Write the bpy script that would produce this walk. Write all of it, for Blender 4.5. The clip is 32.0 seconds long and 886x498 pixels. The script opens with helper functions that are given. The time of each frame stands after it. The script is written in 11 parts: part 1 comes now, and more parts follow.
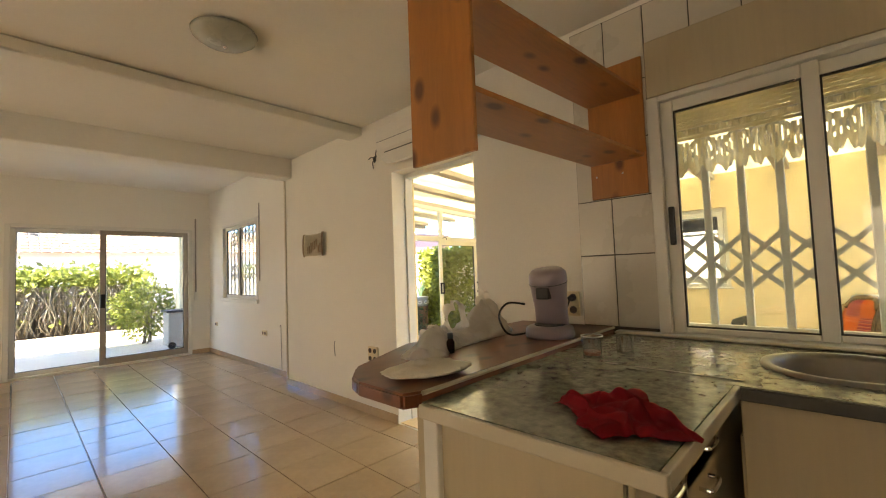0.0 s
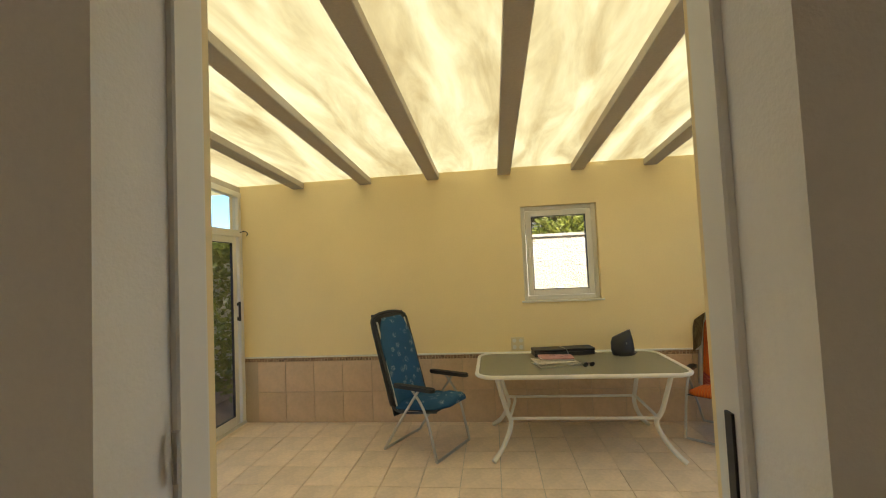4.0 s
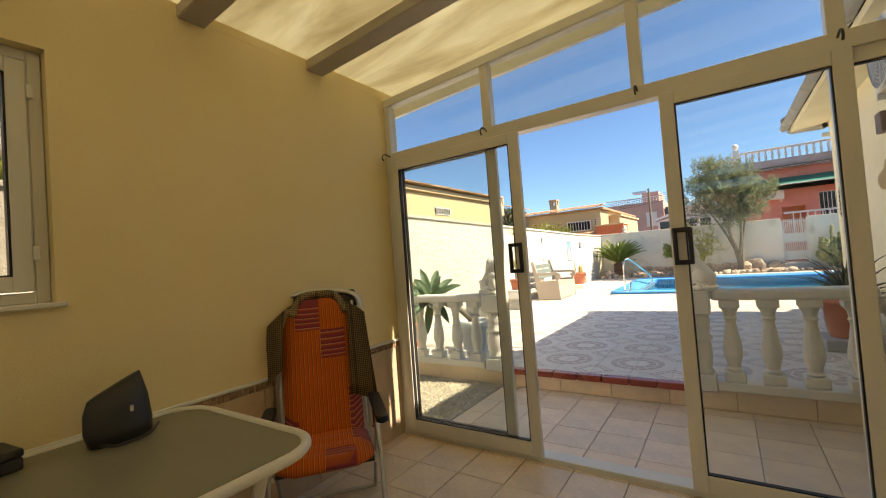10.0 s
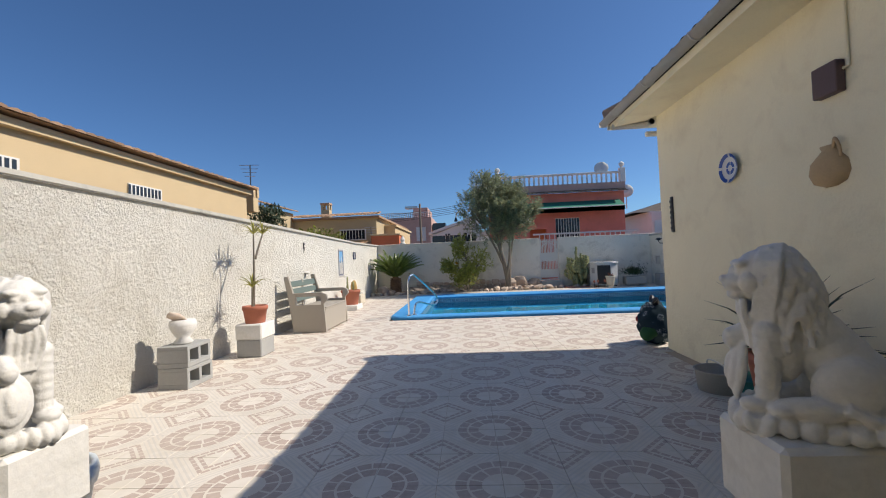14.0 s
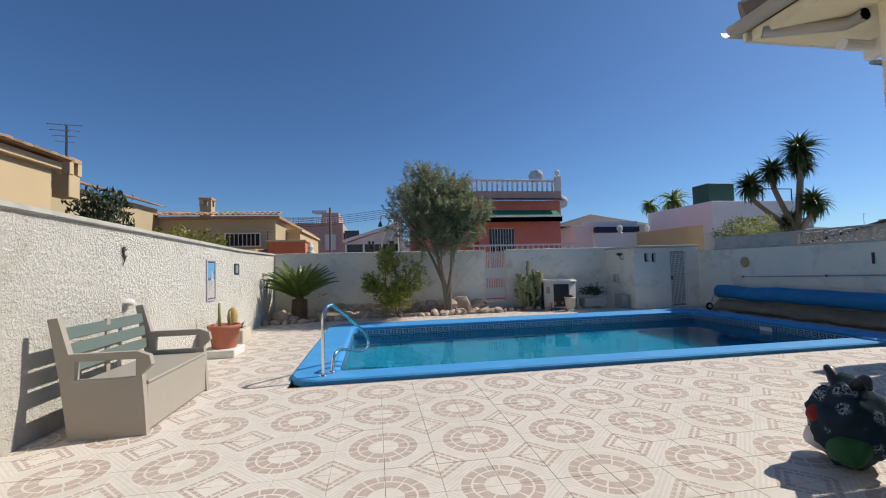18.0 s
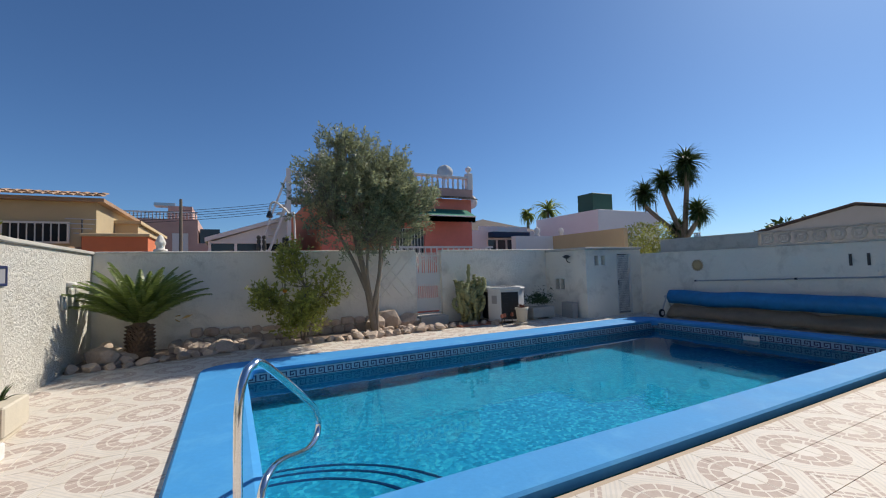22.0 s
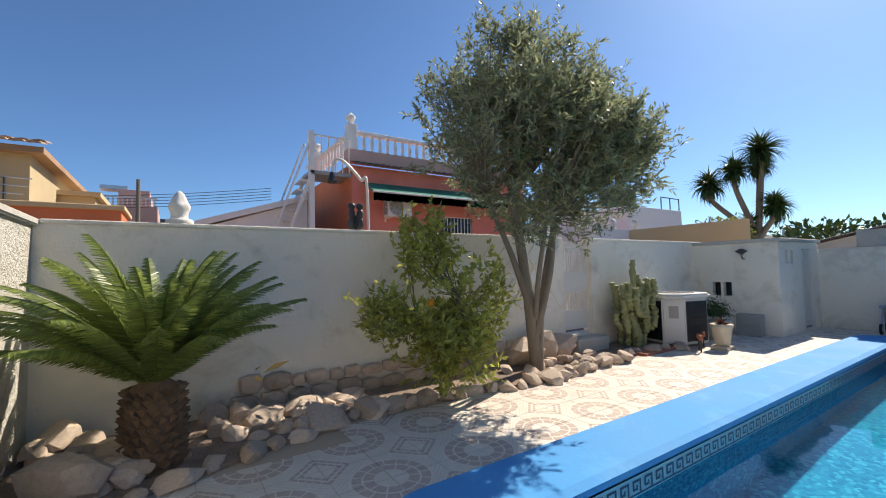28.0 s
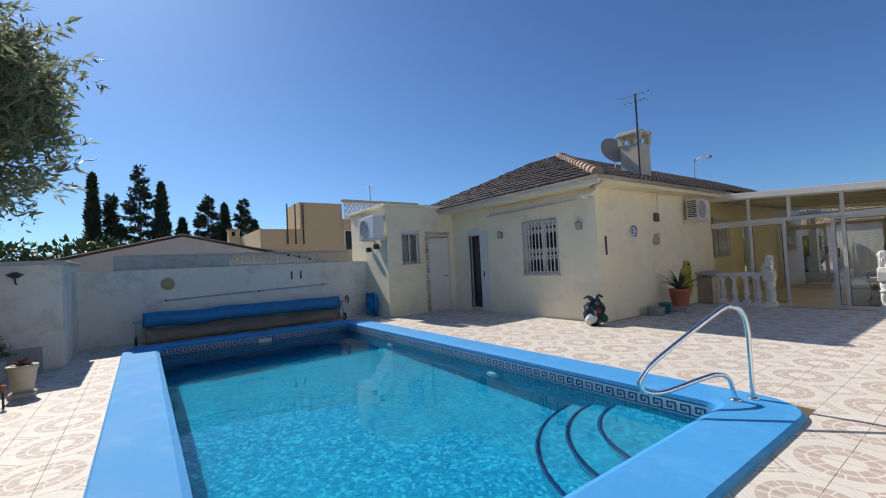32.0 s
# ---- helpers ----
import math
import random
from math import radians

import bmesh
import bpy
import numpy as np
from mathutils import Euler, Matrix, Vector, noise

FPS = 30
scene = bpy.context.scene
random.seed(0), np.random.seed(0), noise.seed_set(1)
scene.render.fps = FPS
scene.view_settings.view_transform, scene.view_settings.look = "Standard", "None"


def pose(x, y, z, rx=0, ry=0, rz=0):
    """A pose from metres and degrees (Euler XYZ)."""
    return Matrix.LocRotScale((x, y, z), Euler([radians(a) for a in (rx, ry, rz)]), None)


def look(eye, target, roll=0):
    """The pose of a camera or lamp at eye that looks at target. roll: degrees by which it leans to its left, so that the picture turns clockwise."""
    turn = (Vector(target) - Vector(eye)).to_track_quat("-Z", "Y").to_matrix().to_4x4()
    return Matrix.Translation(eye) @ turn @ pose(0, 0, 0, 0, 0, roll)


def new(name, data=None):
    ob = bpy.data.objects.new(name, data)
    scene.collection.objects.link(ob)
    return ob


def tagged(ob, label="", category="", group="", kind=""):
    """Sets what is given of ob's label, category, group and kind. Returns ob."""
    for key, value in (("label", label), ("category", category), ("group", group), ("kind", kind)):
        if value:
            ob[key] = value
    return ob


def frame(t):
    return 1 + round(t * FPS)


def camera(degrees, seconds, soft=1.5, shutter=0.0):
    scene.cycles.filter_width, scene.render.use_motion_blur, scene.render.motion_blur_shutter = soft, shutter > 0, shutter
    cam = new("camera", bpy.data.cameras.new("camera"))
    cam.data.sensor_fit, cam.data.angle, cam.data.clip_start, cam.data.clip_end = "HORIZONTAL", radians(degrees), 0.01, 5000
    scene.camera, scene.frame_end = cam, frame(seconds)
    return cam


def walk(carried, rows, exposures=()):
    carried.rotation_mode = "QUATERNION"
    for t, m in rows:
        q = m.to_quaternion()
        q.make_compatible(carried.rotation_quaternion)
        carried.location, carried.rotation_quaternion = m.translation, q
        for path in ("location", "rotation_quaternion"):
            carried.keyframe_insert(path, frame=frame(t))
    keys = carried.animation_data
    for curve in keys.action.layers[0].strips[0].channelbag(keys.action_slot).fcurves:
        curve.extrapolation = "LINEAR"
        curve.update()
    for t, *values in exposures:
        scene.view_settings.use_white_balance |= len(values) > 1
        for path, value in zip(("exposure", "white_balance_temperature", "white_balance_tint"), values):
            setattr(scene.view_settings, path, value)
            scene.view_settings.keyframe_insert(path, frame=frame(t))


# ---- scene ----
cam = camera(93.7, 32.0, 1.1)
PATH = [
    (0, (0.938, 0.373, 1.559), (2.372, 1.763, 1.661), -2.1),
    (0.5, (1.137, 0.695, 1.567), (2.596, 2.06, 1.667), -2.1),
    (1, (1.336, 1.042, 1.598), (2.809, 2.391, 1.7), -2.0),
    (1.5, (1.439, 1.419, 1.585), (2.955, 2.72, 1.691), -2.0),
    (2, (1.596, 1.787, 1.597), (3.197, 2.981, 1.703), -2.1),
    (2.5, (1.844, 2.146, 1.611), (3.571, 3.149, 1.718), -2.1),
    (3, (2.123, 2.433, 1.579), (3.978, 3.169, 1.695), -3.4),
    (3.5, (2.471, 2.61, 1.62), (4.416, 3.063, 1.716), -3.0),
    (5.5, (3.607, 2.978, 1.588), (5.604, 2.949, 1.701), -3.2),
    (6, (3.842, 2.99, 1.591), (5.835, 3.098, 1.712), -2.9),
    (6.5, (3.953, 3.054, 1.588), (5.93, 3.332, 1.712), -2.7),
    (7, (4.062, 3.108, 1.517), (6.014, 3.527, 1.64), -2.6),
    (7.5, (4.21, 3.096, 1.481), (6.155, 3.546, 1.605), -2.5),
    (8, (4.388, 2.997, 1.422), (6.367, 3.26, 1.549), -2.7),
    (8.5, (4.675, 2.823, 1.321), (6.664, 2.647, 1.426), -3.3),
    (9, (4.914, 2.602, 1.259), (6.768, 1.86, 1.37), -3.9),
    (9.5, (5.169, 2.354, 1.271), (6.704, 1.073, 1.355), -4.2),
    (10, (5.349, 2.064, 1.238), (6.468, 0.408, 1.295), -4.3),
    (10.5, (5.52, 1.654, 1.249), (6.276, -0.197, 1.288), -4.2),
    (11, (5.683, 1.242, 1.246), (6.182, -0.695, 1.272), -4.1),
    (11.5, (5.818, 0.812, 1.265), (6.144, -1.161, 1.289), -4.0),
    (12, (5.902, 0.373, 1.314), (6.117, -1.615, 1.332), -3.8),
    (12.5, (6.042, -0.032, 1.246), (6.186, -2.027, 1.277), -3.2),
    (13, (6.174, -0.393, 1.241), (6.282, -2.39, 1.278), -3.0),
    (13.5, (6.236, -0.795, 1.255), (6.34, -2.792, 1.296), -2.7),
    (14, (6.352, -1.147, 1.248), (6.468, -3.144, 1.292), -2.4),
    (14.5, (6.487, -1.543, 1.249), (6.634, -3.537, 1.297), -2.2),
    (16.5, (6.939, -3.225, 1.344), (6.988, -5.223, 1.421), -1.6),
    (17, (6.937, -3.658, 1.381), (6.862, -5.655, 1.461), -1.5),
    (17.5, (6.966, -4.088, 1.371), (6.761, -6.076, 1.452), -1.6),
    (18, (6.975, -4.52, 1.384), (6.652, -6.492, 1.466), -1.5),
    (18.5, (6.923, -4.925, 1.394), (6.502, -6.879, 1.477), -1.5),
    (19, (6.979, -5.337, 1.367), (6.474, -7.271, 1.455), -1.5),
    (19.5, (7.07, -5.744, 1.374), (6.502, -7.659, 1.466), -1.4),
    (20, (7.185, -6.186, 1.379), (6.564, -8.085, 1.472), -1.5),
    (20.5, (7.323, -6.556, 1.364), (6.641, -8.434, 1.457), -1.4),
    (21, (7.462, -6.97, 1.365), (6.711, -8.82, 1.461), -1.5),
    (21.5, (7.533, -7.379, 1.389), (6.705, -9.197, 1.485), -1.7),
    (22, (7.667, -7.73, 1.368), (6.755, -9.507, 1.465), -1.7),
    (22.5, (7.825, -8.15, 1.383), (6.844, -9.89, 1.482), -1.8),
    (23, (7.95, -8.548, 1.391), (6.921, -10.26, 1.49), -1.7),
    (23.5, (8.117, -8.926, 1.368), (7.065, -10.624, 1.471), -1.7),
    (24, (8.329, -9.343, 1.348), (7.277, -11.04, 1.451), -1.7),
    (24.5, (8.434, -9.735, 1.326), (7.394, -11.44, 1.431), -1.6),
    (25, (8.54, -10.158, 1.338), (7.509, -11.869, 1.443), -1.5),
    (25.5, (8.652, -10.594, 1.333), (7.627, -12.308, 1.437), -1.5),
    (26, (8.656, -11.012, 1.315), (7.633, -12.727, 1.42), -1.5),
    (26.5, (8.642, -11.376, 1.328), (7.622, -13.093, 1.433), -1.4),
    (28.5, (8.994, -12.891, 1.369), (7.807, -14.497, 1.469), -1.2),
    (29, (9.023, -13.183, 1.362), (7.642, -14.626, 1.459), -1.4),
    (29.5, (8.989, -13.525, 1.382), (7.358, -14.678, 1.475), -1.6),
    (30, (9.016, -13.787, 1.421), (7.169, -14.55, 1.499), -1.8),
    (30.5, (9.155, -13.89, 1.411), (7.181, -14.203, 1.493), -1.9),
    (31, (9.214, -14.042, 1.464), (7.223, -13.862, 1.525), -2.3),
    (31.5, (9.137, -14.249, 1.478), (7.269, -13.538, 1.536), -2.4),
    (32, (9.145, -14.484, 1.455), (7.528, -13.309, 1.521), -2.9),
]
EXPOSURES = [
    (0.0, 4.05, 7200, 12), (1.0, 3.95, 11800, 13), (2.0, 3.5, 10000, 12), (3.0, 3.2, 7000, 10), (3.5, 2.9, 6600, 10), (5.5, 2.15, 8800, 13), (8.0, 2.32, 9300, 14),
    (9.0, 2.08, 9200, 14), (10.0, 1.65, 8600, 13), (11.0, 1.5, 7900, 13), (12.0, 1.12, 7000, 12), (13.0, 0.66, 6800, 12), (14.0, 0.44, 6700, 12), (17.0, 0.3, 6600, 11),
    (20.0, 0.25, 6600, 11), (23.0, 0.35, 6700, 11), (26.5, 0.55, 6800, 11.5), (29.0, 0.95, 7400, 12), (30.0, 0.8, 7300, 12), (31.0, 0.66, 6700, 11.5), (32.0, 0.42, 6450, 11),
]
walk(cam, [(t, look(eye, target, roll)) for t, eye, target, roll in PATH], EXPOSURES)

# ---- sky and sun ----
SUN = Vector((-3.24, -0.56, 3.07)).normalized()
world = bpy.data.worlds.new("sky")
scene.world = world
world.use_nodes = True
wn = world.node_tree
sky = wn.nodes.new("ShaderNodeTexSky")
sky.sky_type, sky.sun_disc = "NISHITA", False
sky.sun_elevation, sky.sun_rotation = math.asin(SUN.z), math.atan2(SUN.x, SUN.y)
sky.altitude, sky.air_density, sky.dust_density, sky.ozone_density = 900, 0.9, 1.0, 5.0
tint = wn.nodes.new("ShaderNodeMix")
tint.data_type, tint.blend_type = "RGBA", "MULTIPLY"
tint.inputs["Factor"].default_value, tint.inputs["B"].default_value = 1.0, (0.68, 0.92, 1.1, 1)
wn.links.new(sky.outputs[0], tint.inputs["A"])
wn.links.new(tint.outputs["Result"], wn.nodes["Background"].inputs[0])
wn.nodes["Background"].inputs[1].default_value = 0.078
sun_data = bpy.data.lights.new("sun", "SUN")
sun_data.energy, sun_data.angle, sun_data.color = 3.6, radians(0.53), (1.0, 0.94, 0.85)
sun_lamp = new("sun", sun_data)
sun_lamp.matrix_basis = look(SUN * 40, (0, 0, 0))

# ---- materials ----
def ramp(nt, fac, stops):
    n = nt.nodes.new("ShaderNodeValToRGB")
    e = n.color_ramp.elements
    while len(e) < len(stops):
        e.new(0.5)
    for k, (p, c) in enumerate(stops):
        e[k].position, e[k].color = p, (*c, 1) if len(c) == 3 else c
    nt.links.new(fac, n.inputs[0])
    return n.outputs[0]


def noise_of(nt, co, scale, detail=4.0, rough=0.55, dist=0.0):
    n = nt.nodes.new("ShaderNodeTexNoise")
    n.inputs["Scale"].default_value, n.inputs["Detail"].default_value, n.inputs["Roughness"].default_value = scale, detail, rough
    n.inputs["Distortion"].default_value = dist
    nt.links.new(co, n.inputs["Vector"])
    return n.outputs["Fac"]


def mixed(nt, fac, a, b, mode="MIX"):
    n = nt.nodes.new("ShaderNodeMix")
    n.data_type, n.blend_type = "RGBA", mode
    for s, v in ((n.inputs["Factor"], fac), (n.inputs["A"], a), (n.inputs["B"], b)):
        if isinstance(v, bpy.types.NodeSocket):
            nt.links.new(v, s)
        elif isinstance(v, (int, float)):
            s.default_value = v
        else:
            s.default_value = (*v, 1)
    return n.outputs["Result"]


def maths(nt, op, a, b=0.0, c=None):
    n = nt.nodes.new("ShaderNodeMath")
    n.operation = op
    for s, v in zip(n.inputs, (a, b, c)):
        if v is None:
            continue
        if isinstance(v, bpy.types.NodeSocket):
            nt.links.new(v, s)
        else:
            s.default_value = v
    return n.outputs[0]


def mat(name, base, rough=0.6, metal=0.0, spread=0.12, grain=60.0, blotch=1.3, bump=0.15, bump_scale=None, stain=None, stain_amount=0.3, stretch=(1, 1, 1), spec=0.5, coat=0.0, per_piece=0.0, dist=0.01, local=True):
    """A plain surface with grain, blotches, relief and, if named, stains of a second colour."""
    m = bpy.data.materials.new(name)
    m.use_nodes = True
    nt = m.node_tree
    bsdf = nt.nodes["Principled BSDF"]
    tc = nt.nodes.new("ShaderNodeTexCoord")
    mp = nt.nodes.new("ShaderNodeMapping")
    mp.inputs["Scale"].default_value = stretch
    nt.links.new(tc.outputs["Object"], mp.inputs["Vector"])
    co = mp.outputs["Vector"]
    fine = noise_of(nt, co, grain, 3.0)
    big = noise_of(nt, co, blotch, 5.0, 0.6)
    lo = tuple(max(0.0, c * (1 - spread)) for c in base)
    hi = tuple(min(1.0, c * (1 + spread)) for c in base)
    col = mixed(nt, ramp(nt, big, ((0.32, (0, 0, 0)), (0.68, (1, 1, 1)))), lo, hi)
    col = mixed(nt, 0.35, col, ramp(nt, fine, ((0.3, lo), (0.7, hi))))
    if stain:
        s = ramp(nt, noise_of(nt, co, blotch * 1.9 + 0.37, 7.0, 0.65, 0.4), ((0.52, (0, 0, 0)), (0.72, (1, 1, 1))))
        col = mixed(nt, maths(nt, "MULTIPLY", s, stain_amount), col, stain)
    if per_piece:
        oi = nt.nodes.new("ShaderNodeObjectInfo")
        gi = nt.nodes.new("ShaderNodeNewGeometry")
        r = maths(nt, "FRACT", maths(nt, "ADD", oi.outputs["Random"], gi.outputs["Random Per Island"]))
        k = maths(nt, "MULTIPLY_ADD", r, 2 * per_piece, 1 - per_piece)
        cx = nt.nodes.new("ShaderNodeCombineColor")
        for s in cx.inputs:
            nt.links.new(k, s)
        col = mixed(nt, 1.0, col, cx.outputs[0], "MULTIPLY")
    nt.links.new(col, bsdf.inputs["Base Color"])
    rr = maths(nt, "MULTIPLY_ADD", big, 0.25, rough - 0.125)
    nt.links.new(rr, bsdf.inputs["Roughness"])
    bsdf.inputs["Metallic"].default_value = metal
    bsdf.inputs["Specular IOR Level"].default_value = spec
    bsdf.inputs["Coat Weight"].default_value = coat
    if bump:
        b = nt.nodes.new("ShaderNodeBump")
        b.inputs["Strength"].default_value, b.inputs["Distance"].default_value = bump, dist
        nt.links.new(noise_of(nt, co, bump_scale or grain, 4.0), b.inputs["Height"])
        nt.links.new(b.outputs[0], bsdf.inputs["Normal"])
    return m


def glass_mat(name, tint=(0.95, 0.97, 0.96), rough=0.0, gloss=0.05):
    """Thin window glass: clear with a mirror-like gloss that grows at grazing angles."""
    m = bpy.data.materials.new(name)
    m.use_nodes = True
    nt = m.node_tree
    nt.nodes.clear()
    out = nt.nodes.new("ShaderNodeOutputMaterial")
    tr = nt.nodes.new("ShaderNodeBsdfTransparent")
    tr.inputs[0].default_value = (*tint, 1)
    gl = nt.nodes.new("ShaderNodeBsdfGlossy")
    gl.inputs["Roughness"].default_value = rough
    lw = nt.nodes.new("ShaderNodeLayerWeight")
    lw.inputs["Blend"].default_value = 0.5
    mx = nt.nodes.new("ShaderNodeMixShader")
    nt.links.new(maths(nt, "MULTIPLY_ADD", maths(nt, "POWER", lw.outputs["Facing"], 5.0), 0.9, gloss), mx.inputs[0])
    nt.links.new(tr.outputs[0], mx.inputs[1])
    nt.links.new(gl.outputs[0], mx.inputs[2])
    nt.links.new(mx.outputs[0], out.inputs[0])
    return m


def sheet_mat(name, base, glow, rough=0.5):
    """A translucent sheet: light comes through it, diffused."""
    m = bpy.data.materials.new(name)
    m.use_nodes = True
    nt = m.node_tree
    bsdf = nt.nodes["Principled BSDF"]
    out = nt.nodes["Material Output"]
    tc = nt.nodes.new("ShaderNodeTexCoord")
    mp = nt.nodes.new("ShaderNodeMapping")
    mp.inputs["Scale"].default_value = (0.45, 1.9, 1)
    nt.links.new(tc.outputs["Object"], mp.inputs["Vector"])
    dirt = noise_of(nt, mp.outputs[0], 1.7, 7.0, 0.62, 0.8)
    streak = noise_of(nt, mp.outputs[0], 14.0, 3.0)
    col = ramp(nt, dirt, ((0.3, (base[0] * 0.62, base[1] * 0.54, base[2] * 0.42)), (0.5, (base[0] * 0.88, base[1] * 0.85, base[2] * 0.78)), (0.62, base), (0.75, tuple(min(1, c * 1.1) for c in base))))
    col = mixed(nt, 0.25, col, ramp(nt, streak, ((0.3, tuple(c * 0.8 for c in base)), (0.7, base))))
    tl = nt.nodes.new("ShaderNodeBsdfTranslucent")
    nt.links.new(col, tl.inputs[0])
    nt.links.new(col, bsdf.inputs["Base Color"])
    bsdf.inputs["Roughness"].default_value = rough
    mx = nt.nodes.new("ShaderNodeMixShader")
    mx.inputs[0].default_value = glow
    nt.links.new(bsdf.outputs[0], mx.inputs[1])
    nt.links.new(tl.outputs[0], mx.inputs[2])
    nt.links.new(mx.outputs[0], out.inputs[0])
    return m


def render_mat(name, base, bump=0.6, scale=22.0, stain=(0.35, 0.33, 0.26), stain_amount=0.35, dist=0.03):
    """Rough trowelled or thrown render on masonry: lumps, pits and weather stains."""
    m = mat(name, base, 0.9, 0, 0.06, 90, 0.9, 0, None, stain, stain_amount, spec=0.2)
    nt = m.node_tree
    bsdf = nt.nodes["Principled BSDF"]
    tc = nt.nodes.new("ShaderNodeTexCoord")
    lump = maths(nt, "ADD", maths(nt, "MULTIPLY", noise_of(nt, tc.outputs["Object"], scale, 6.0, 0.68), 0.65), maths(nt, "MULTIPLY", noise_of(nt, tc.outputs["Object"], scale * 0.31, 3.0, 0.6), 0.35))
    h = ramp(nt, lump, ((0.33, (0, 0, 0)), (0.66, (1, 1, 1))))
    b = nt.nodes.new("ShaderNodeBump")
    b.inputs["Strength"].default_value, b.inputs["Distance"].default_value = bump, dist
    nt.links.new(h, b.inputs["Height"])
    nt.links.new(b.outputs[0], bsdf.inputs["Normal"])
    return m


M = {}
M["white_wall"] = mat("interior_white_paint", (0.8, 0.77, 0.7), 0.75, spread=0.04, bump=0.12, bump_scale=140, blotch=0.8, spec=0.3)
M["ceiling_white"] = mat("ceiling_white_paint", (0.82, 0.79, 0.72), 0.85, spread=0.03, bump=0.1, bump_scale=90, spec=0.2)
M["yellow_wall"] = mat("yellow_sunroom_paint", (0.86, 0.71, 0.41), 0.8, spread=0.04, bump=0.15, bump_scale=110, spec=0.25)
M["cream_wall"] = render_mat("cream_house_render", (0.88, 0.8, 0.58), 0.4, 24, (0.6, 0.5, 0.33), 0.35, 0.012)
M["rough_white"] = render_mat("rough_white_render", (0.79, 0.76, 0.67), 1.0, 24, (0.48, 0.42, 0.3), 0.35, 0.035)
M["back_white"] = render_mat("smooth_white_render", (0.86, 0.81, 0.7), 0.6, 15, (0.42, 0.37, 0.28), 0.5, 0.02)
M["coping_stone"] = mat("weathered_coping", (0.5, 0.48, 0.42), 0.9, stain=(0.2, 0.19, 0.16), stain_amount=0.5)
M["pool_blue"] = mat("pool_coping_paint", (0.045, 0.3, 0.64), 0.8, spread=0.07, grain=30, blotch=1.0, bump=0.15, stain=(0.12, 0.43, 0.72), stain_amount=0.4)
M["white_alu"] = mat("white_aluminium", (0.72, 0.7, 0.64), 0.35, spread=0.02, bump=0.02, spec=0.5)
M["black_plastic"] = mat("black_plastic", (0.02, 0.02, 0.022), 0.45, spread=0.1, bump=0.03)
M["grey_plastic"] = mat("grey_plastic", (0.32, 0.31, 0.3), 0.5, spread=0.06, bump=0.04)
M["brown_plastic"] = mat("dark_brown_bakelite", (0.07, 0.045, 0.028), 0.4, spread=0.1, bump=0.03)
M["cream_plastic"] = mat("cream_switch_plastic", (0.72, 0.62, 0.42), 0.4, spread=0.03, bump=0.02)
M["white_plastic"] = mat("white_plastic", (0.75, 0.73, 0.68), 0.4, spread=0.03, bump=0.03)
M["chrome"] = mat("polished_steel", (0.78, 0.78, 0.78), 0.12, 1.0, 0.03, bump=0.0)
M["steel"] = mat("brushed_steel", (0.55, 0.55, 0.54), 0.32, 1.0, 0.06, bump=0.03, stretch=(1, 20, 1))
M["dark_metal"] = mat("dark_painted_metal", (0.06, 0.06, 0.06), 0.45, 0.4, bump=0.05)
M["glass"] = glass_mat("window_glass")
M["frost_glass"] = glass_mat("table_glass", (0.72, 0.76, 0.68), 0.08)
nt = M["frost_glass"].node_tree
surf = nt.nodes["Material Output"].inputs[0]
veil = nt.nodes.new("ShaderNodeBsdfDiffuse")
veil.inputs[0].default_value = (0.42, 0.4, 0.31, 1)
mx = nt.nodes.new("ShaderNodeMixShader")
mx.inputs[0].default_value = 0.42
nt.links.new(surf.links[0].from_socket, mx.inputs[1])
nt.links.new(veil.outputs[0], mx.inputs[2])
nt.links.new(mx.outputs[0], surf)
M["sheet"] = sheet_mat("translucent_roof_sheet", (0.73, 0.7, 0.54), 0.66)
M["roof_beam"] = mat("grey_painted_beam", (0.45, 0.4, 0.33), 0.6, bump=0.06)
M["terracotta"] = mat("terracotta", (0.42, 0.14, 0.08), 0.8, stain=(0.55, 0.4, 0.3), stain_amount=0.3, bump=0.15)
M["red_tile"] = mat("red_glazed_edge_tile", (0.32, 0.06, 0.035), 0.3, per_piece=0.12, bump=0.1)
M["roof_dark"] = mat("dark_brown_roof_tile", (0.075, 0.06, 0.052), 0.8, spread=0.3, per_piece=0.3, bump=0.25)
M["roof_clay"] = mat("pale_clay_roof_tile", (0.42, 0.27, 0.17), 0.85, spread=0.2, per_piece=0.25, bump=0.25)
M["orange_wall"] = mat("orange_render", (0.68, 0.2, 0.09), 0.9, stain=(0.5, 0.2, 0.12), stain_amount=0.2)
M["red_wall"] = mat("red_render", (0.76, 0.24, 0.18), 0.9, stain=(0.4, 0.15, 0.12), stain_amount=0.2)
M["pink_wall"] = mat("pink_render", (0.55, 0.36, 0.3), 0.9)
M["tan_wall"] = mat("tan_render", (0.6, 0.46, 0.27), 0.9, spread=0.05)
M["ochre_wall"] = mat("ochre_render", (0.5, 0.4, 0.24), 0.9, spread=0.06, stain=(0.35, 0.3, 0.2), stain_amount=0.3)
M["white_house"] = mat("white_house_render", (0.75, 0.74, 0.71), 0.9, spread=0.04)
M["green_awning"] = mat("green_awning_canvas", (0.02, 0.2, 0.13), 0.8, bump=0.05)
M["bark"] = mat("olive_bark", (0.2, 0.17, 0.13), 0.95, grain=40, bump=0.7, stretch=(1, 1, 0.25), spread=0.3)
M["palm_bark"] = mat("palm_bark", (0.16, 0.1, 0.06), 0.95, grain=30, bump=0.8, spread=0.35, per_piece=0.25)
